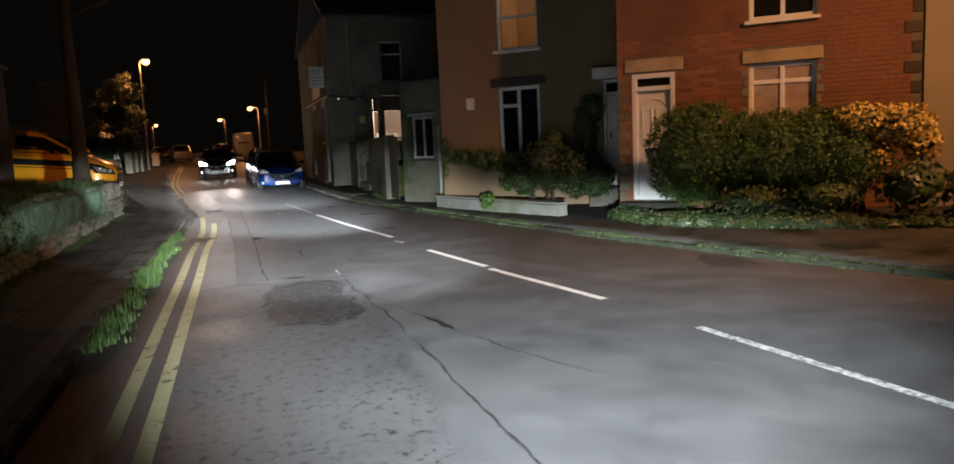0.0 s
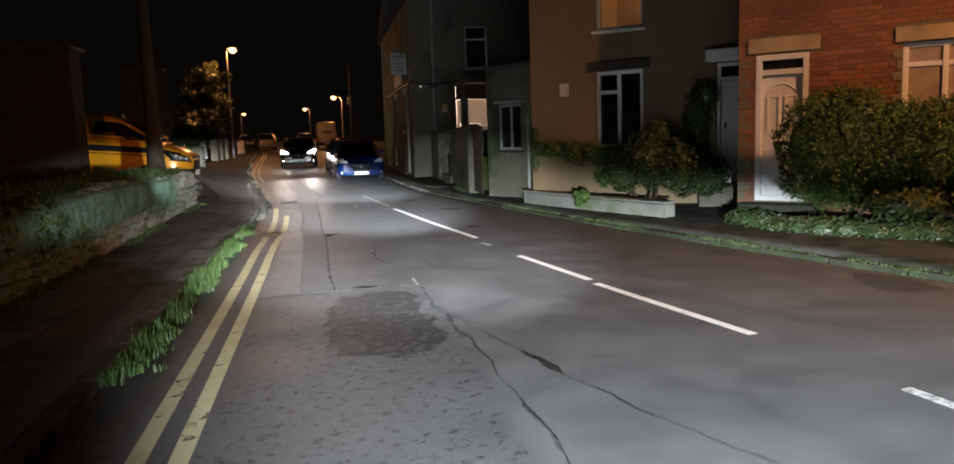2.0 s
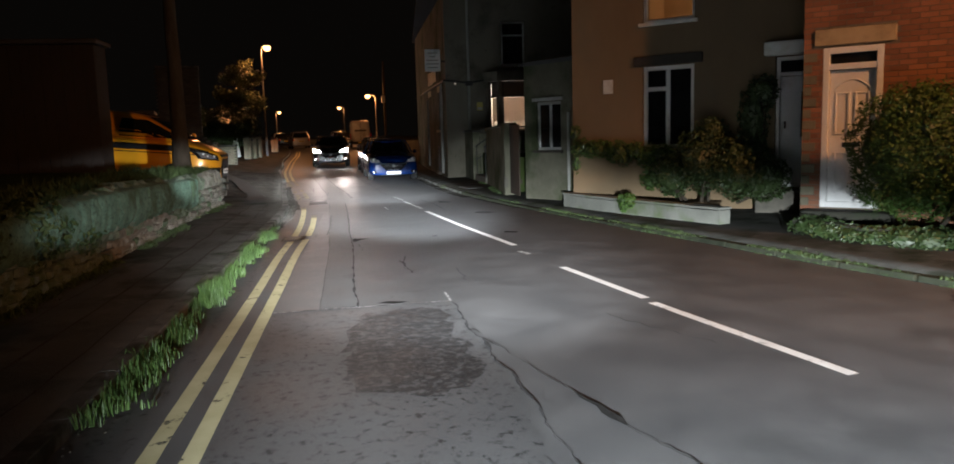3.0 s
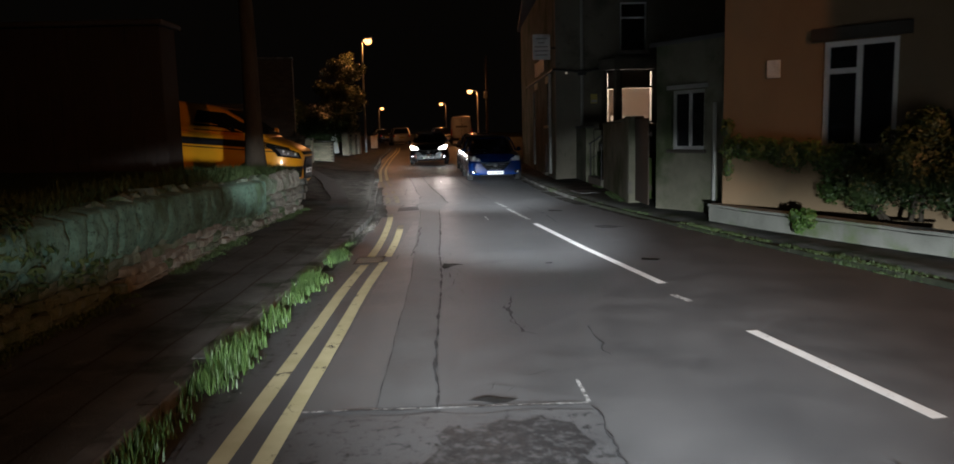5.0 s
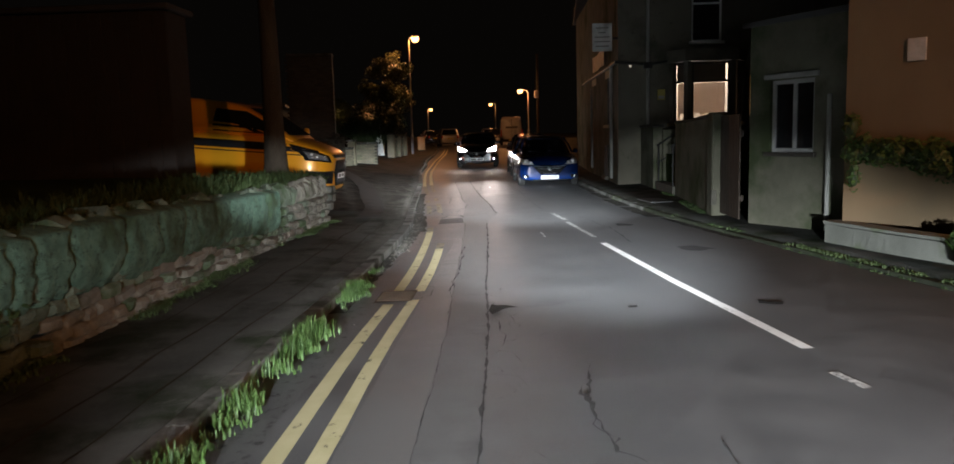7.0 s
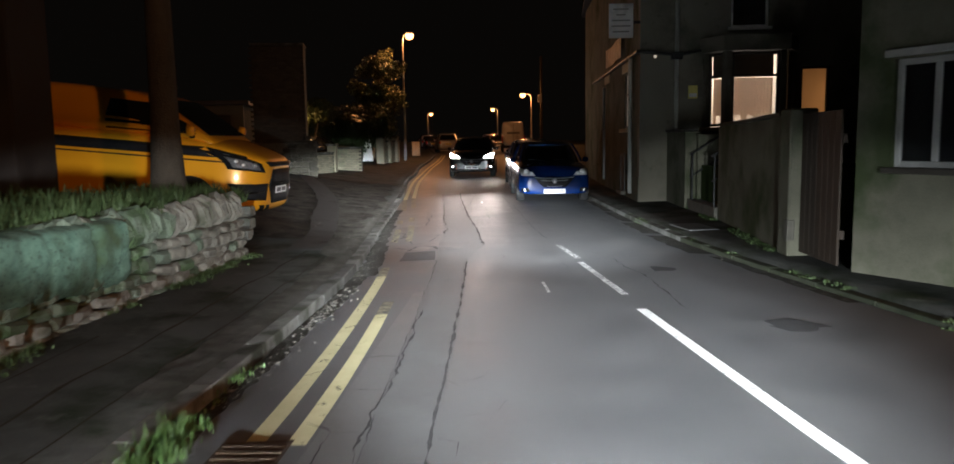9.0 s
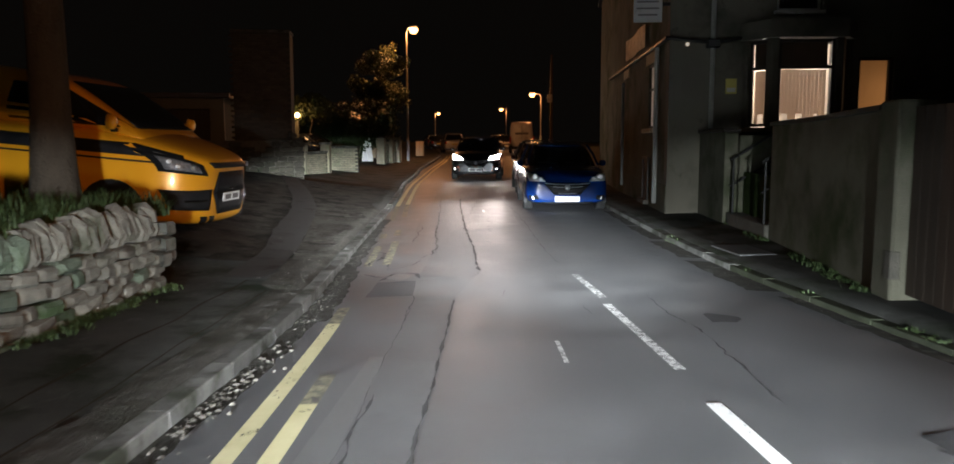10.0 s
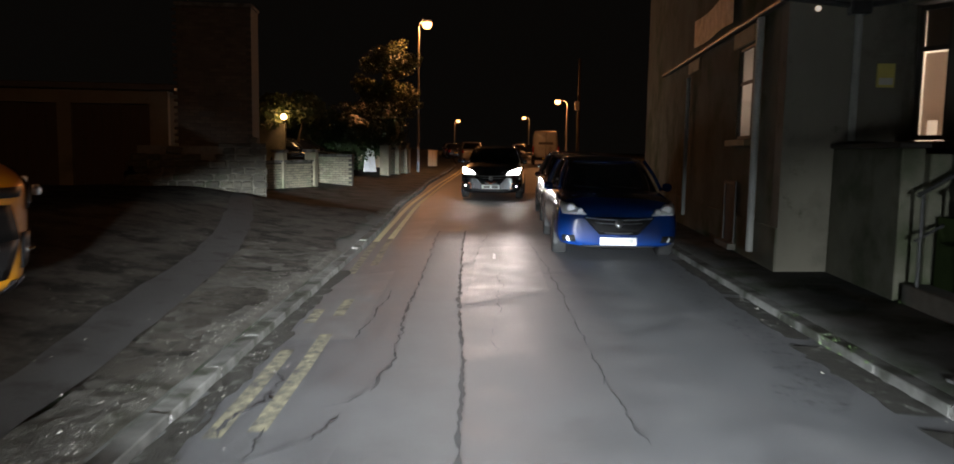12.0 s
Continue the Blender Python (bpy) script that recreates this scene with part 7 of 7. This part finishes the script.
def panel_van(label, m, paint, name="van"):
    van = thing(name, label, "van", m)
    rings = [body_ring(y, hw, zb, zt, c) for y, hw, zb, zt, c in (
        (-2.52, 0.40, 0.38, 0.98, 0.0), (-2.50, 0.54, 0.31, 1.04, 0.0), (-2.43, 0.72, 0.26, 1.08, 0.01), (-2.30, 0.87, 0.24, 1.13, 0.03), (-2.08, 0.97, 0.23, 1.19, 0.05), (-1.75, 1.0, 0.23, 1.27, 0.06), (-1.4, 1.0, 0.23, 1.33, 0.04),
        (-0.6, 1.0, 0.23, 1.32, 0.02), (0.6, 1.0, 0.23, 1.32, 0.02), (1.8, 1.0, 0.23, 1.32, 0.02), (2.38, 0.99, 0.25, 1.32, 0.02), (2.48, 0.96, 0.3, 1.32, 0.0))]
    body = smooth_mesh(part("body", loft(rings), paint, van))
    cab = [cabin_ring(y, wb, zb, wt, zt) for y, wb, zb, wt, zt in (
        (-1.86, 0.84, 1.18, 0.78, 1.24), (-1.7, 0.88, 1.2, 0.80, 1.36), (-0.86, 0.965, 1.22, 0.82, 1.86), (-0.5, 0.97, 1.22, 0.84, 1.96), (0.4, 0.98, 1.22, 0.86, 1.99), (2.2, 0.98, 1.22, 0.87, 1.99), (2.46, 0.96, 1.22, 0.85, 1.95))]
    upper = smooth_mesh(part("upper_body", loft(cab), paint, van))
    bpy.context.view_layer.update()
    drape("windscreen", van, upper, [(-0.74, 1.36), (0.74, 1.36), (0.70, 1.84), (-0.70, 1.84)], "y", -1, GLASS_DARK, 0.008, 12, 6)
    for s in (-1, 1):
        drape("cab_window", van, upper, [(-1.62, 1.37), (-0.10, 1.36), (-0.18, 1.80), (-0.78, 1.78)], "x", s, GLASS_DARK, 0.006, 10, 4)
        drape("side_stripe", van, body, [(-1.95, 1.06), (2.35, 1.02), (2.35, 1.19), (-1.72, 1.2)], "x", s, BLACK_PLASTIC, 0.004, 20, 2)
        drape("pin_stripe", van, body, [(-2.0, 0.99), (2.35, 0.965), (2.35, 0.985), (-2.0, 1.012)], "x", s, BLACK_PLASTIC, 0.004, 20, 1)
        for y in (-1.50, 1.46):
            arch(van, s * 0.992, y, 0.41, s)
            wheel(van, s * 0.89, y, 0.345, s, BLACK_METAL, 0.22)
        part("wing_mirror", loft([[(s * (0.99 + 0.1 * (0.5 + 0.5 * math.cos(q))), -1.48 + dy, zc + hz * math.sin(q)) for q in (k * math.pi / 5 for k in range(10))] for dy, zc, hz in ((-0.06, 1.43, 0.05), (-0.04, 1.425, 0.085), (0.04, 1.425, 0.095))]), paint, van, smooth=True)
        part("mirror_arm", box(*sorted((s * 0.92, s * 1.02)), -1.51, -1.46, 1.31, 1.36, 0.01), BLACK_PLASTIC, van)
        lamp = drape("headlamp", van, body, [(s * 0.60, 0.87), (s * 0.95, 0.90), (s * 0.95, 1.12), (s * 0.66, 1.0)], "y", -1, GLASS_DARK, 0.008, 12, 4)
        wrap = drape("headlamp_wrap", van, body, [(-2.36, 0.90), (-2.02, 0.97), (-1.70, 1.2), (-2.24, 1.1)], "x", s, GLASS_DARK, 0.008, 10, 4)
        drape("lamp_bowl", van, body, [(-2.30, 0.93), (-2.05, 0.99), (-1.93, 1.12), (-2.22, 1.075)], "x", s, SMOKED_LENS, 0.014, 8, 4)
        drape("lamp_divider", van, body, [(-2.18, 0.95), (-2.15, 0.955), (-2.10, 1.10), (-2.13, 1.095)], "x", s, GLASS_DARK, 0.018, 2, 4)
        drape("lamp_bowl", van, body, [(s * 0.68, 0.905), (s * 0.93, 0.93), (s * 0.93, 1.075), (s * 0.72, 0.985)], "y", -1, SMOKED_LENS, 0.014, 8, 4)
        part("reflector", lathe([(0.0, -0.02), (0.03, -0.015), (0.036, 0.02), (0.0, 0.03)], 18, "y", (s * 0.83, -2.40, 0.98)), REFLECTOR, lamp)
        part("reflector", lathe([(0.0, -0.02), (0.022, -0.015), (0.028, 0.02), (0.0, 0.03)], 18, "x", (s * 0.99, -2.16, 1.03)), LAMP_GLASS, lamp)
        part("reflector", lathe([(0.0, -0.02), (0.018, -0.015), (0.022, 0.02), (0.0, 0.03)], 18, "x", (s * 0.985, -2.27, 0.985)), LAMP_GLASS, lamp)
        f = drape("fog_recess", van, body, [(s * 0.56, 0.45), (s * 0.92, 0.46), (s * 0.96, 0.69), (s * 0.53, 0.71)], "y", -1, BLACK_PLASTIC, 0.006, 8, 4)
        drape("fog_side", van, body, [(-2.42, 0.47), (-2.22, 0.48), (-2.2, 0.66), (-2.42, 0.68)], "x", s, BLACK_PLASTIC, 0.006, 5, 3)
        part("light_bar", tube([(s * 0.62, -2.485, 0.575), (s * 0.76, -2.43, 0.57), (s * 0.88, -2.325, 0.565)], 0.016, 6), CHROME, f)
        for q in (0.40, 0.54):
            drape("bumper_vent", van, body, [(s * q, 0.30), (s * (q + 0.09), 0.30), (s * (q + 0.13), 0.38), (s * (q + 0.04), 0.38)], "y", -1, BLACK_PLASTIC, 0.006, 3, 2)
        part("tail_lamp", box(*sorted((s * 0.88, s * 0.97)), 2.43, 2.49, 0.8, 1.4, 0.01), TAIL_RED, van)
    drape("grille_lower", van, body, [(-0.38, 0.40), (0.38, 0.40), (0.50, 0.67), (-0.50, 0.67)], "y", -1, BLACK_PLASTIC, 0.006, 10, 3)
    drape("grille", van, body, [(-0.50, 0.67), (0.50, 0.67), (0.38, 0.92), (-0.38, 0.92)], "y", -1, BLACK_PLASTIC, 0.006, 10, 3)
    drape("badge_slot", van, body, [(-0.48, 0.965), (0.48, 0.965), (0.56, 1.03), (-0.56, 1.03)], "y", -1, BLACK_PLASTIC, 0.006, 10, 2)
    part("grille_bar", tube([(-0.44, -2.50, 0.70), (0, -2.535, 0.70), (0.44, -2.50, 0.70)], 0.012, 6), CHROME, van)
    plate_on(van, 0, -2.535, 0.60, 0.52, 0.112, PLATE_WHITE)
    plate_on(van, 0, 2.49, 0.8, 0.52, 0.112, PLATE_YELLOW, 1)
    return van


panel_van("bright orange panel van with black stripes parked across the driveway", pose(-5.69, 23.6, 0.43, 5.7, 0, 89.2), ORANGE_BODY)

# tall white van far up the road, seen from behind
tall = thing("box_van", "tall white high-roof van parked with its back to us", "van", pose(0.55, 80.8, rise(78), 0, 0, 2))
smooth_mesh(part("body", loft([cabin_ring(y, 1.0, 0.35, 0.88, z) for y, z in ((-2.9, 2.5), (-2.7, 2.62), (2.0, 2.62), (2.6, 1.9))]), WHITE_BODY, tall), 1)
part("door_seam", box(-0.01, 0.01, -2.915, -2.9, 0.6, 2.4), BLACK_PLASTIC, tall)
part("lettering_bar", box(-0.55, 0.55, -2.93, -2.9, 1.55, 1.72), GREY_INK, tall, "grey lettering reduced to a bar")
part("bumper", box(-0.9, 0.9, -3.0, -2.85, 0.35, 0.58, 0.02), BLACK_PLASTIC, tall)
part("number_plate", box(-0.26, 0.26, -3.015, -3.0, 0.44, 0.55), PLATE_YELLOW, tall)
for s in (-1, 1):
    part("tail_lamp", box(*sorted((s * 0.9, s * 0.99)), -2.93, -2.86, 0.8, 1.4, 0.01), TAIL_RED, tall)
    for y in (-1.9, 1.7):
        wheel(tall, s * 0.9, y, 0.34, s, ALLOY)


# ---------------------------------------------------------------- street lamps and poles
def street_lamp(label, m, height, arm, glow=SODIUM_GLOW):
    top = thing("street_lamp", label, "street lamp", m, "street lamps along the road")
    part("base", lathe([(0.09, 0.0), (0.09, 1.2), (0.06, 1.3), (0.0, 1.3)], 14, "z"), GALVANISED, top)
    part("pole", tube([(0, 0, 1.2), (0, 0, height - 0.3), (arm * 0.3, 0, height - 0.06), (arm, 0, height)], [0.055, 0.04, 0.035, 0.03], 10), GALVANISED, top)
    hx = arm + 0.22 * (1 if arm >= 0 else -1)
    part("lantern", box(hx - 0.24, hx + 0.24, -0.13, 0.13, height - 0.02, height + 0.1, 0.03), GALVANISED, top)
    lens = part("lens", lathe([(0.0, -0.34), (0.14, -0.31), (0.24, -0.2), (0.26, -0.07), (0.2, 0.0), (0.0, 0.0)], 20, "z", (hx, 0, height - 0.02)), glow, top)
    lens.visible_shadow = False
    return top


street_lamp("slim steel street lamp glowing orange beside the boundary wall", pose(-6.03, 58.9, rise(58.9) + 0.1), 7.65, 0.2)
street_lamp("street lamp glowing orange further up the road", pose(2.4, 86.0, rise(86) + 0.1), 5.2, -0.6)
street_lamp("distant street lamp glowing orange", pose(-1.6, 125.0, rise(125) + 0.1), 5.0, -0.5)
street_lamp("distant street lamp on the far side of the road", pose(-12.4, 130.0, rise(130) + 0.1), 4.6, 0.3)
street_lamp("street lamp glowing orange in front of the terrace", pose(10.8, 3.0, 0.15), 6.5, -0.2)
pole = thing("telegraph_pole", "tall dark wooden telegraph pole with a grey box", "pole", pose(3.3, 84.0, rise(84)))
part("pole", tube([(0, 0, 0), (0, 0, 8.6)], [0.14, 0.1], 10), BARK, pole)
part("box", box(-0.35, 0.05, -0.3, -0.1, 4.4, 5.1, 0.02), GALVANISED, pole)

# ---------------------------------------------------------------- far left side: walls, gate pillar, sheds
def brick_wall_run(name, label, a, b, h, thick, material):
    """A brick wall from a to b with a coping and real bricks on its street face."""
    top = thing(name, label, "wall", kind="structure")
    ax, ay, bx, by = *a, *b
    length, ang = math.hypot(bx - ax, by - ay), math.degrees(math.atan2(by - ay, bx - ax))
    m = pose(ax, ay, rise((ay + by) / 2) + 0.15, 0, 0, ang)
    part("core", box(0, length, -thick, -0.012, -0.3, h, m=m), WALL_MORTAR, top)
    part("coping", box(-0.03, length + 0.03, -thick - 0.03, 0.03, h + 0.002, h + 0.07, 0.01, m=m), KERB, top)
    mesh = None
    bl, bh = 0.225, 0.075
    for r in range(int(h / bh)):
        x = -0.11 * (r % 2)
        while x < length - 0.05:
            if x > -0.02:
                if mesh is None:
                    q = box(0, bl - 0.012, -0.02, 0.0, 0, bh - 0.012, 0.004)
                    bmesh.ops.recalc_face_normals(q, faces=q.faces[:])
                    mesh = bpy.data.meshes.new("brick")
                    q.to_mesh(mesh)
                    q.free()
                    mesh.materials.append(material)
                o = new("brick", mesh)
                o.parent = top
                o.matrix_world = m @ pose(x, 0, r * bh)
            x += bl
    return top


def post(name, label, x, y, w, h, material):
    top = thing(name, label, "pillar", pose(x, y, rise(y) + 0.1), kind="structure")
    part("shaft", box(-w / 2, w / 2, -w / 2, w / 2, -0.2, h, 0.015), material, top)
    part("cap", box(-w / 2 - 0.05, w / 2 + 0.05, -w / 2 - 0.05, w / 2 + 0.05, h + 0.002, h + 0.09, 0.02), KERB, top)
    return top


# tall brick gable stub and the rubble wall before it
stub = brick_wall_run("brick_gable", "tall dark brick gable end with blocked openings", (-5.93, 35.7), (-7.5, 35.42), 4.4, 0.8, DARK_BRICK)
# dark panels proud of the brick, in place of sunken openings
for zz in (1.72, 1.95):
    for q in (0.25, 0.8):
        part("dark_panel", box(q, q + 0.35, 0.0, 0.012, zz, zz + 0.12, m=pose(-5.93, 35.7, 0.45, 0, 0, 190.1)), DARK_TIMBER, stub)
rw = thing("yard_wall", "low rough stone yard wall with a broken top", "stone wall", kind="structure")
YARD = pose(-5.55, 35.5, 0.42, 0, 0, 205)   # runs back from the gable into the yard
part("core", box(0.0, 2.6, 0.04, 0.3, -0.1, 1.1, m=YARD @ Matrix.Diagonal((1, -1, 1, 1))), MORTAR, rw)
rnd = random.Random(8)
yard_stones = [stone_mesh("stone", 0.2, 1.0, 1.0, 40 + k, 0.34) for k in range(8)]
for me in yard_stones:
    me.materials.append(YARD_STONE)
z = -0.05
while z < 1.4:
    h = rnd.uniform(0.1, 0.17)
    x = 0.0
    while x < 2.6:
        l = rnd.uniform(0.16, 0.36)
        if z + h < 1.2 + 0.12 * math.sin(x * 4) + 0.08 * math.sin(x * 11) - 0.1 * x:
            ob = new("stone", rnd.choice(yard_stones))
            ob.parent = rw
            ob.matrix_world = YARD @ pose(x + l / 2, 0.0, z + h / 2, 0, rnd.uniform(-5, 5), 90 + rnd.uniform(-5, 5)) @ Matrix.Diagonal((1, l - 0.01, h - 0.008, 1))
        x += l
    z += h
shed = thing("yard_shed", "dark flat-roofed garage with timber doors", "garage", pose(-10.2, 35.6, 0.45, 0, 0, 12))
part("wall", wall_with_openings(-2.5, 2.2, -0.3, 2.3, 0.2, [(-2.0, -0.2, -0.1, 2.0), (0.1, 1.8, -0.1, 2.0)]), RENDER_GREY, shed)
part("roof", box(-2.7, 2.4, -0.2, 5.0, 2.303, 2.45, 0.02), SLATE, shed)
# this side is darkened in colour, in place of shade from the street lamp
part("side_wall", box(2.0, 2.2, 0.2, 4.9, -0.3, 2.3), DARK_STONE, shed)
part("side_wall", box(-2.5, -2.3, 0.2, 4.9, -0.3, 2.3), RENDER_GREY, shed)
part("back_wall", box(-2.5, 2.2, 4.7, 4.9, -0.3, 2.3), RENDER_GREY, shed)
for xa, xb in ((-1.98, -0.22), (0.12, 1.78)):
    d = part("door", box(xa, xb, 0.06, 0.11, -0.1, 1.98, 0.005), BROWN_TIMBER, shed)
    for k in range(1, 8):
        xx = xa + (xb - xa) * k / 8
        part("board_joint", box(xx - 0.008, xx + 0.008, 0.052, 0.06, -0.1, 1.98), DARK_TIMBER, d)
brick_wall_run("boundary_wall", "low buff brick boundary wall with pillars", (-6.75, 42.9), (-7.46, 39.8), 0.86, 0.22, BUFF_BRICK)
for x, y in ((-7.28, 41.3), (-6.85, 43.05)):
    post("wall_pillar", "buff brick wall pillar with a flat cap", x, y, 0.34, 1.2, BUFF_BRICK)
brick_wall_run("boundary_wall", "buff brick boundary wall beside the gateway", (-6.0, 44.85), (-7.2, 44.87), 1.0, 0.22, BUFF_BRICK)
brick_wall_run("boundary_wall", "buff brick boundary wall near the lamp", (-6.3, 56.4), (-6.5, 53.4), 1.15, 0.22, BUFF_BRICK)
for x, y in ((-6.58, 53.2), (-6.45, 54.9), (-6.35, 56.6)):
    post("wall_pillar", "buff brick gate pillar with a flat cap", x, y, 0.42, 1.38, BUFF_BRICK)
post("wall_pillar", "white rendered gate pillar by the lamp", -6.45, 57.4, 0.5, 1.15, RENDER_CREAM)
cabinet = thing("cable_cabinet", "small pale roadside cabinet beyond the lamp", "cabinet", pose(-6.1, 64.8, rise(64.8) + 0.2))
part("body", box(-0.26, 0.26, -0.2, 0.2, 0, 0.92, 0.015), RENDER_CREAM, cabinet)
part("lid", box(-0.29, 0.29, -0.23, 0.23, 0.922, 0.97, 0.01), RENDER_CREAM, cabinet)
part("door_joint", box(-0.006, 0.006, -0.204, -0.2, 0.06, 0.9), DARK_TIMBER, cabinet)
board = thing("a_board", "white folding pavement sign leaning in a gateway", "sign", pose(-7.35, 53.5, rise(53.5) + 0.27, 0, 0, 62))
part("front_leaf", box(-0.22, 0.22, -0.012, 0.012, 0, 1.2, 0.006, m=pose(0, -0.2, 0, -9)), WHITE_PVC, board)
part("back_leaf", box(-0.22, 0.22, -0.012, 0.012, 0, 1.2, 0.006, m=pose(0, 0.2, 0, 9)), WHITE_PVC, board)
# dark car on the forecourt behind the wall
hatchback("black car parked on a forecourt behind the brick wall", pose(-9.0, 47.5, rise(47.5) + 0.3, 0, 0, 80), BLACK_BODY, simple=True)
# low building with a sloping parapet, behind the gateway
low = thing("outbuilding", "low pale rendered building with a sloping roof line", "building", pose(-9.6, 59.5, rise(59) + 0.2, 0, 0, 8))
part("gable_wall", loft([[(-2.6, y, -0.3), (2.2, y, -0.3), (2.2, y, 0.95), (-0.4, y, 2.1), (-2.6, y, 2.35)] for y in (0.0, 0.25)]), RENDER_CREAM, low)
part("side_wall", box(1.95, 2.2, 0.252, 5.0, -0.3, 0.93), RENDER_CREAM, low)
part("back_wall", box(-2.6, 2.2, 5.0, 5.25, -0.3, 0.93), RENDER_CREAM, low)
part("roof", loft([[(-2.7, y, 2.36), (-0.4, y, 2.12), (2.35, y, 0.92), (2.35, y, 0.99), (-0.4, y, 2.2), (-2.7, y, 2.44)] for y in (-0.08, 5.3)]), SLATE, low)
lamp = thing("porch_lamp", "small warm porch lamp on a bracket", "lamp", pose(-8.9, 46.4, 2.62))
part("bracket", tube([(-0.5, 0.31, 0.1), (-0.3, 0.05, 0.12), (0, 0, 0.1)], 0.02, 6), BLACK_METAL, lamp)
part("wall_plate", box(-1.7, -0.05, 0.3, 0.42, -1.9, 0.25), RENDER_GREY, lamp)
globe = part("globe", lathe([(0.0, -0.1), (0.09, -0.06), (0.11, 0.02), (0.06, 0.1), (0.0, 0.11)], 14, "z"), PORCH_GLOW, lamp)
globe.visible_shadow = False
point_lamp("porch_light", (-8.9, 46.2, 2.6), 20, (1.0, 0.55, 0.22), 0.1)

# made-up black block on the bank, cutting the van off in the camera's view
bank_block = thing("board_block", "black boarded block on the grassy bank, standing in for an unknown object", "shed", pose(-5.0, 19.9, 0.95, 0, 0, 0))
for k in range(20):
    part("board", box(-4.2 + 0.21 * k, -4.2 + 0.21 * k + 0.205, 0.0, 0.03, -0.6, 2.7, 0.004), DARK_BOARD, bank_block)
part("side_wall", box(-0.03, 0.0, 0.032, 0.75, -0.6, 2.7), DARK_BOARD, bank_block)
part("back_wall", box(-4.2, 0.0, 0.752, 0.78, -0.6, 2.7), DARK_BOARD, bank_block)
part("roof", box(-4.3, 0.1, -0.12, 0.9, 2.703, 2.8, 0.02), SLATE, bank_block)


# ---------------------------------------------------------------- bricks of the brick house
def brick_face(owner, m, x0, x1, z0, z1, holes, near, material):
    """Bricks laid in stretcher bond, 4 mm proud of the mortar; those in the stretch near are objects of their own."""
    bl, bh = 0.225, 0.075
    q = box(0.005, bl - 0.005, -0.007, 0.002, 0.005, bh - 0.005, 0.002)
    bmesh.ops.recalc_face_normals(q, faces=q.faces[:])
    mesh = bpy.data.meshes.new("brick")
    q.to_mesh(mesh)
    q.free()
    mesh.materials.append(material)
    verts, faces, single = [], [], 0
    for r in range(int((z1 - z0) / bh)):
        z = z0 + r * bh
        x = x0 - 0.1125 * (r % 2)
        while x < x1:
            xa, xb = max(x, x0), min(x + bl, x1)
            for h in holes:
                if z + bh > h[2] + 0.01 and z < h[3] - 0.01:
                    if xa < h[1] and xb > h[0]:
                        if xa < h[0]:
                            xb = h[0]
                        elif xb > h[1]:
                            xa = h[1]
                        else:
                            xb = xa
            if xb - xa > 0.04:
                k = m @ pose(xa, 0, z) @ Matrix.Diagonal(((xb - xa) / bl, 1, 1, 1))
                if near[0] <= xa < near[1] and near[2] <= z < near[3]:
                    o = new("brick", mesh)
                    o.parent = owner
                    o.matrix_world = k
                    single += 1
                else:
                    n = len(verts)
                    verts.extend((k @ v.co)[:] for v in mesh.vertices)
                    faces.extend(tuple(n + i for i in p.vertices) for p in mesh.polygons)
            x += bl
    me = bpy.data.meshes.new("brickwork")
    me.from_pydata(verts, [], faces)
    me.materials.append(material)
    o = new("brickwork", me)
    o.parent = owner
    o.matrix_world = Matrix()
    tagged(o, "courses of red brick", kind="stuff")


bpy.context.view_layer.update()
holes = [(0.27, 1.05, 0.35, 2.63), (2.30, 3.36, 1.25, 2.65), (2.30, 3.36, 3.36, 4.75), (0.15, 1.2, 2.66, 2.89), (2.2, 3.46, 2.66, 2.87), (2.2, 3.46, 4.77, 4.97)]
brick_face(brick_front, HB, 0.0, 4.72, 0.0, 5.4, holes, (0.0, 2.2, 1.2, 3.2), BRICK)
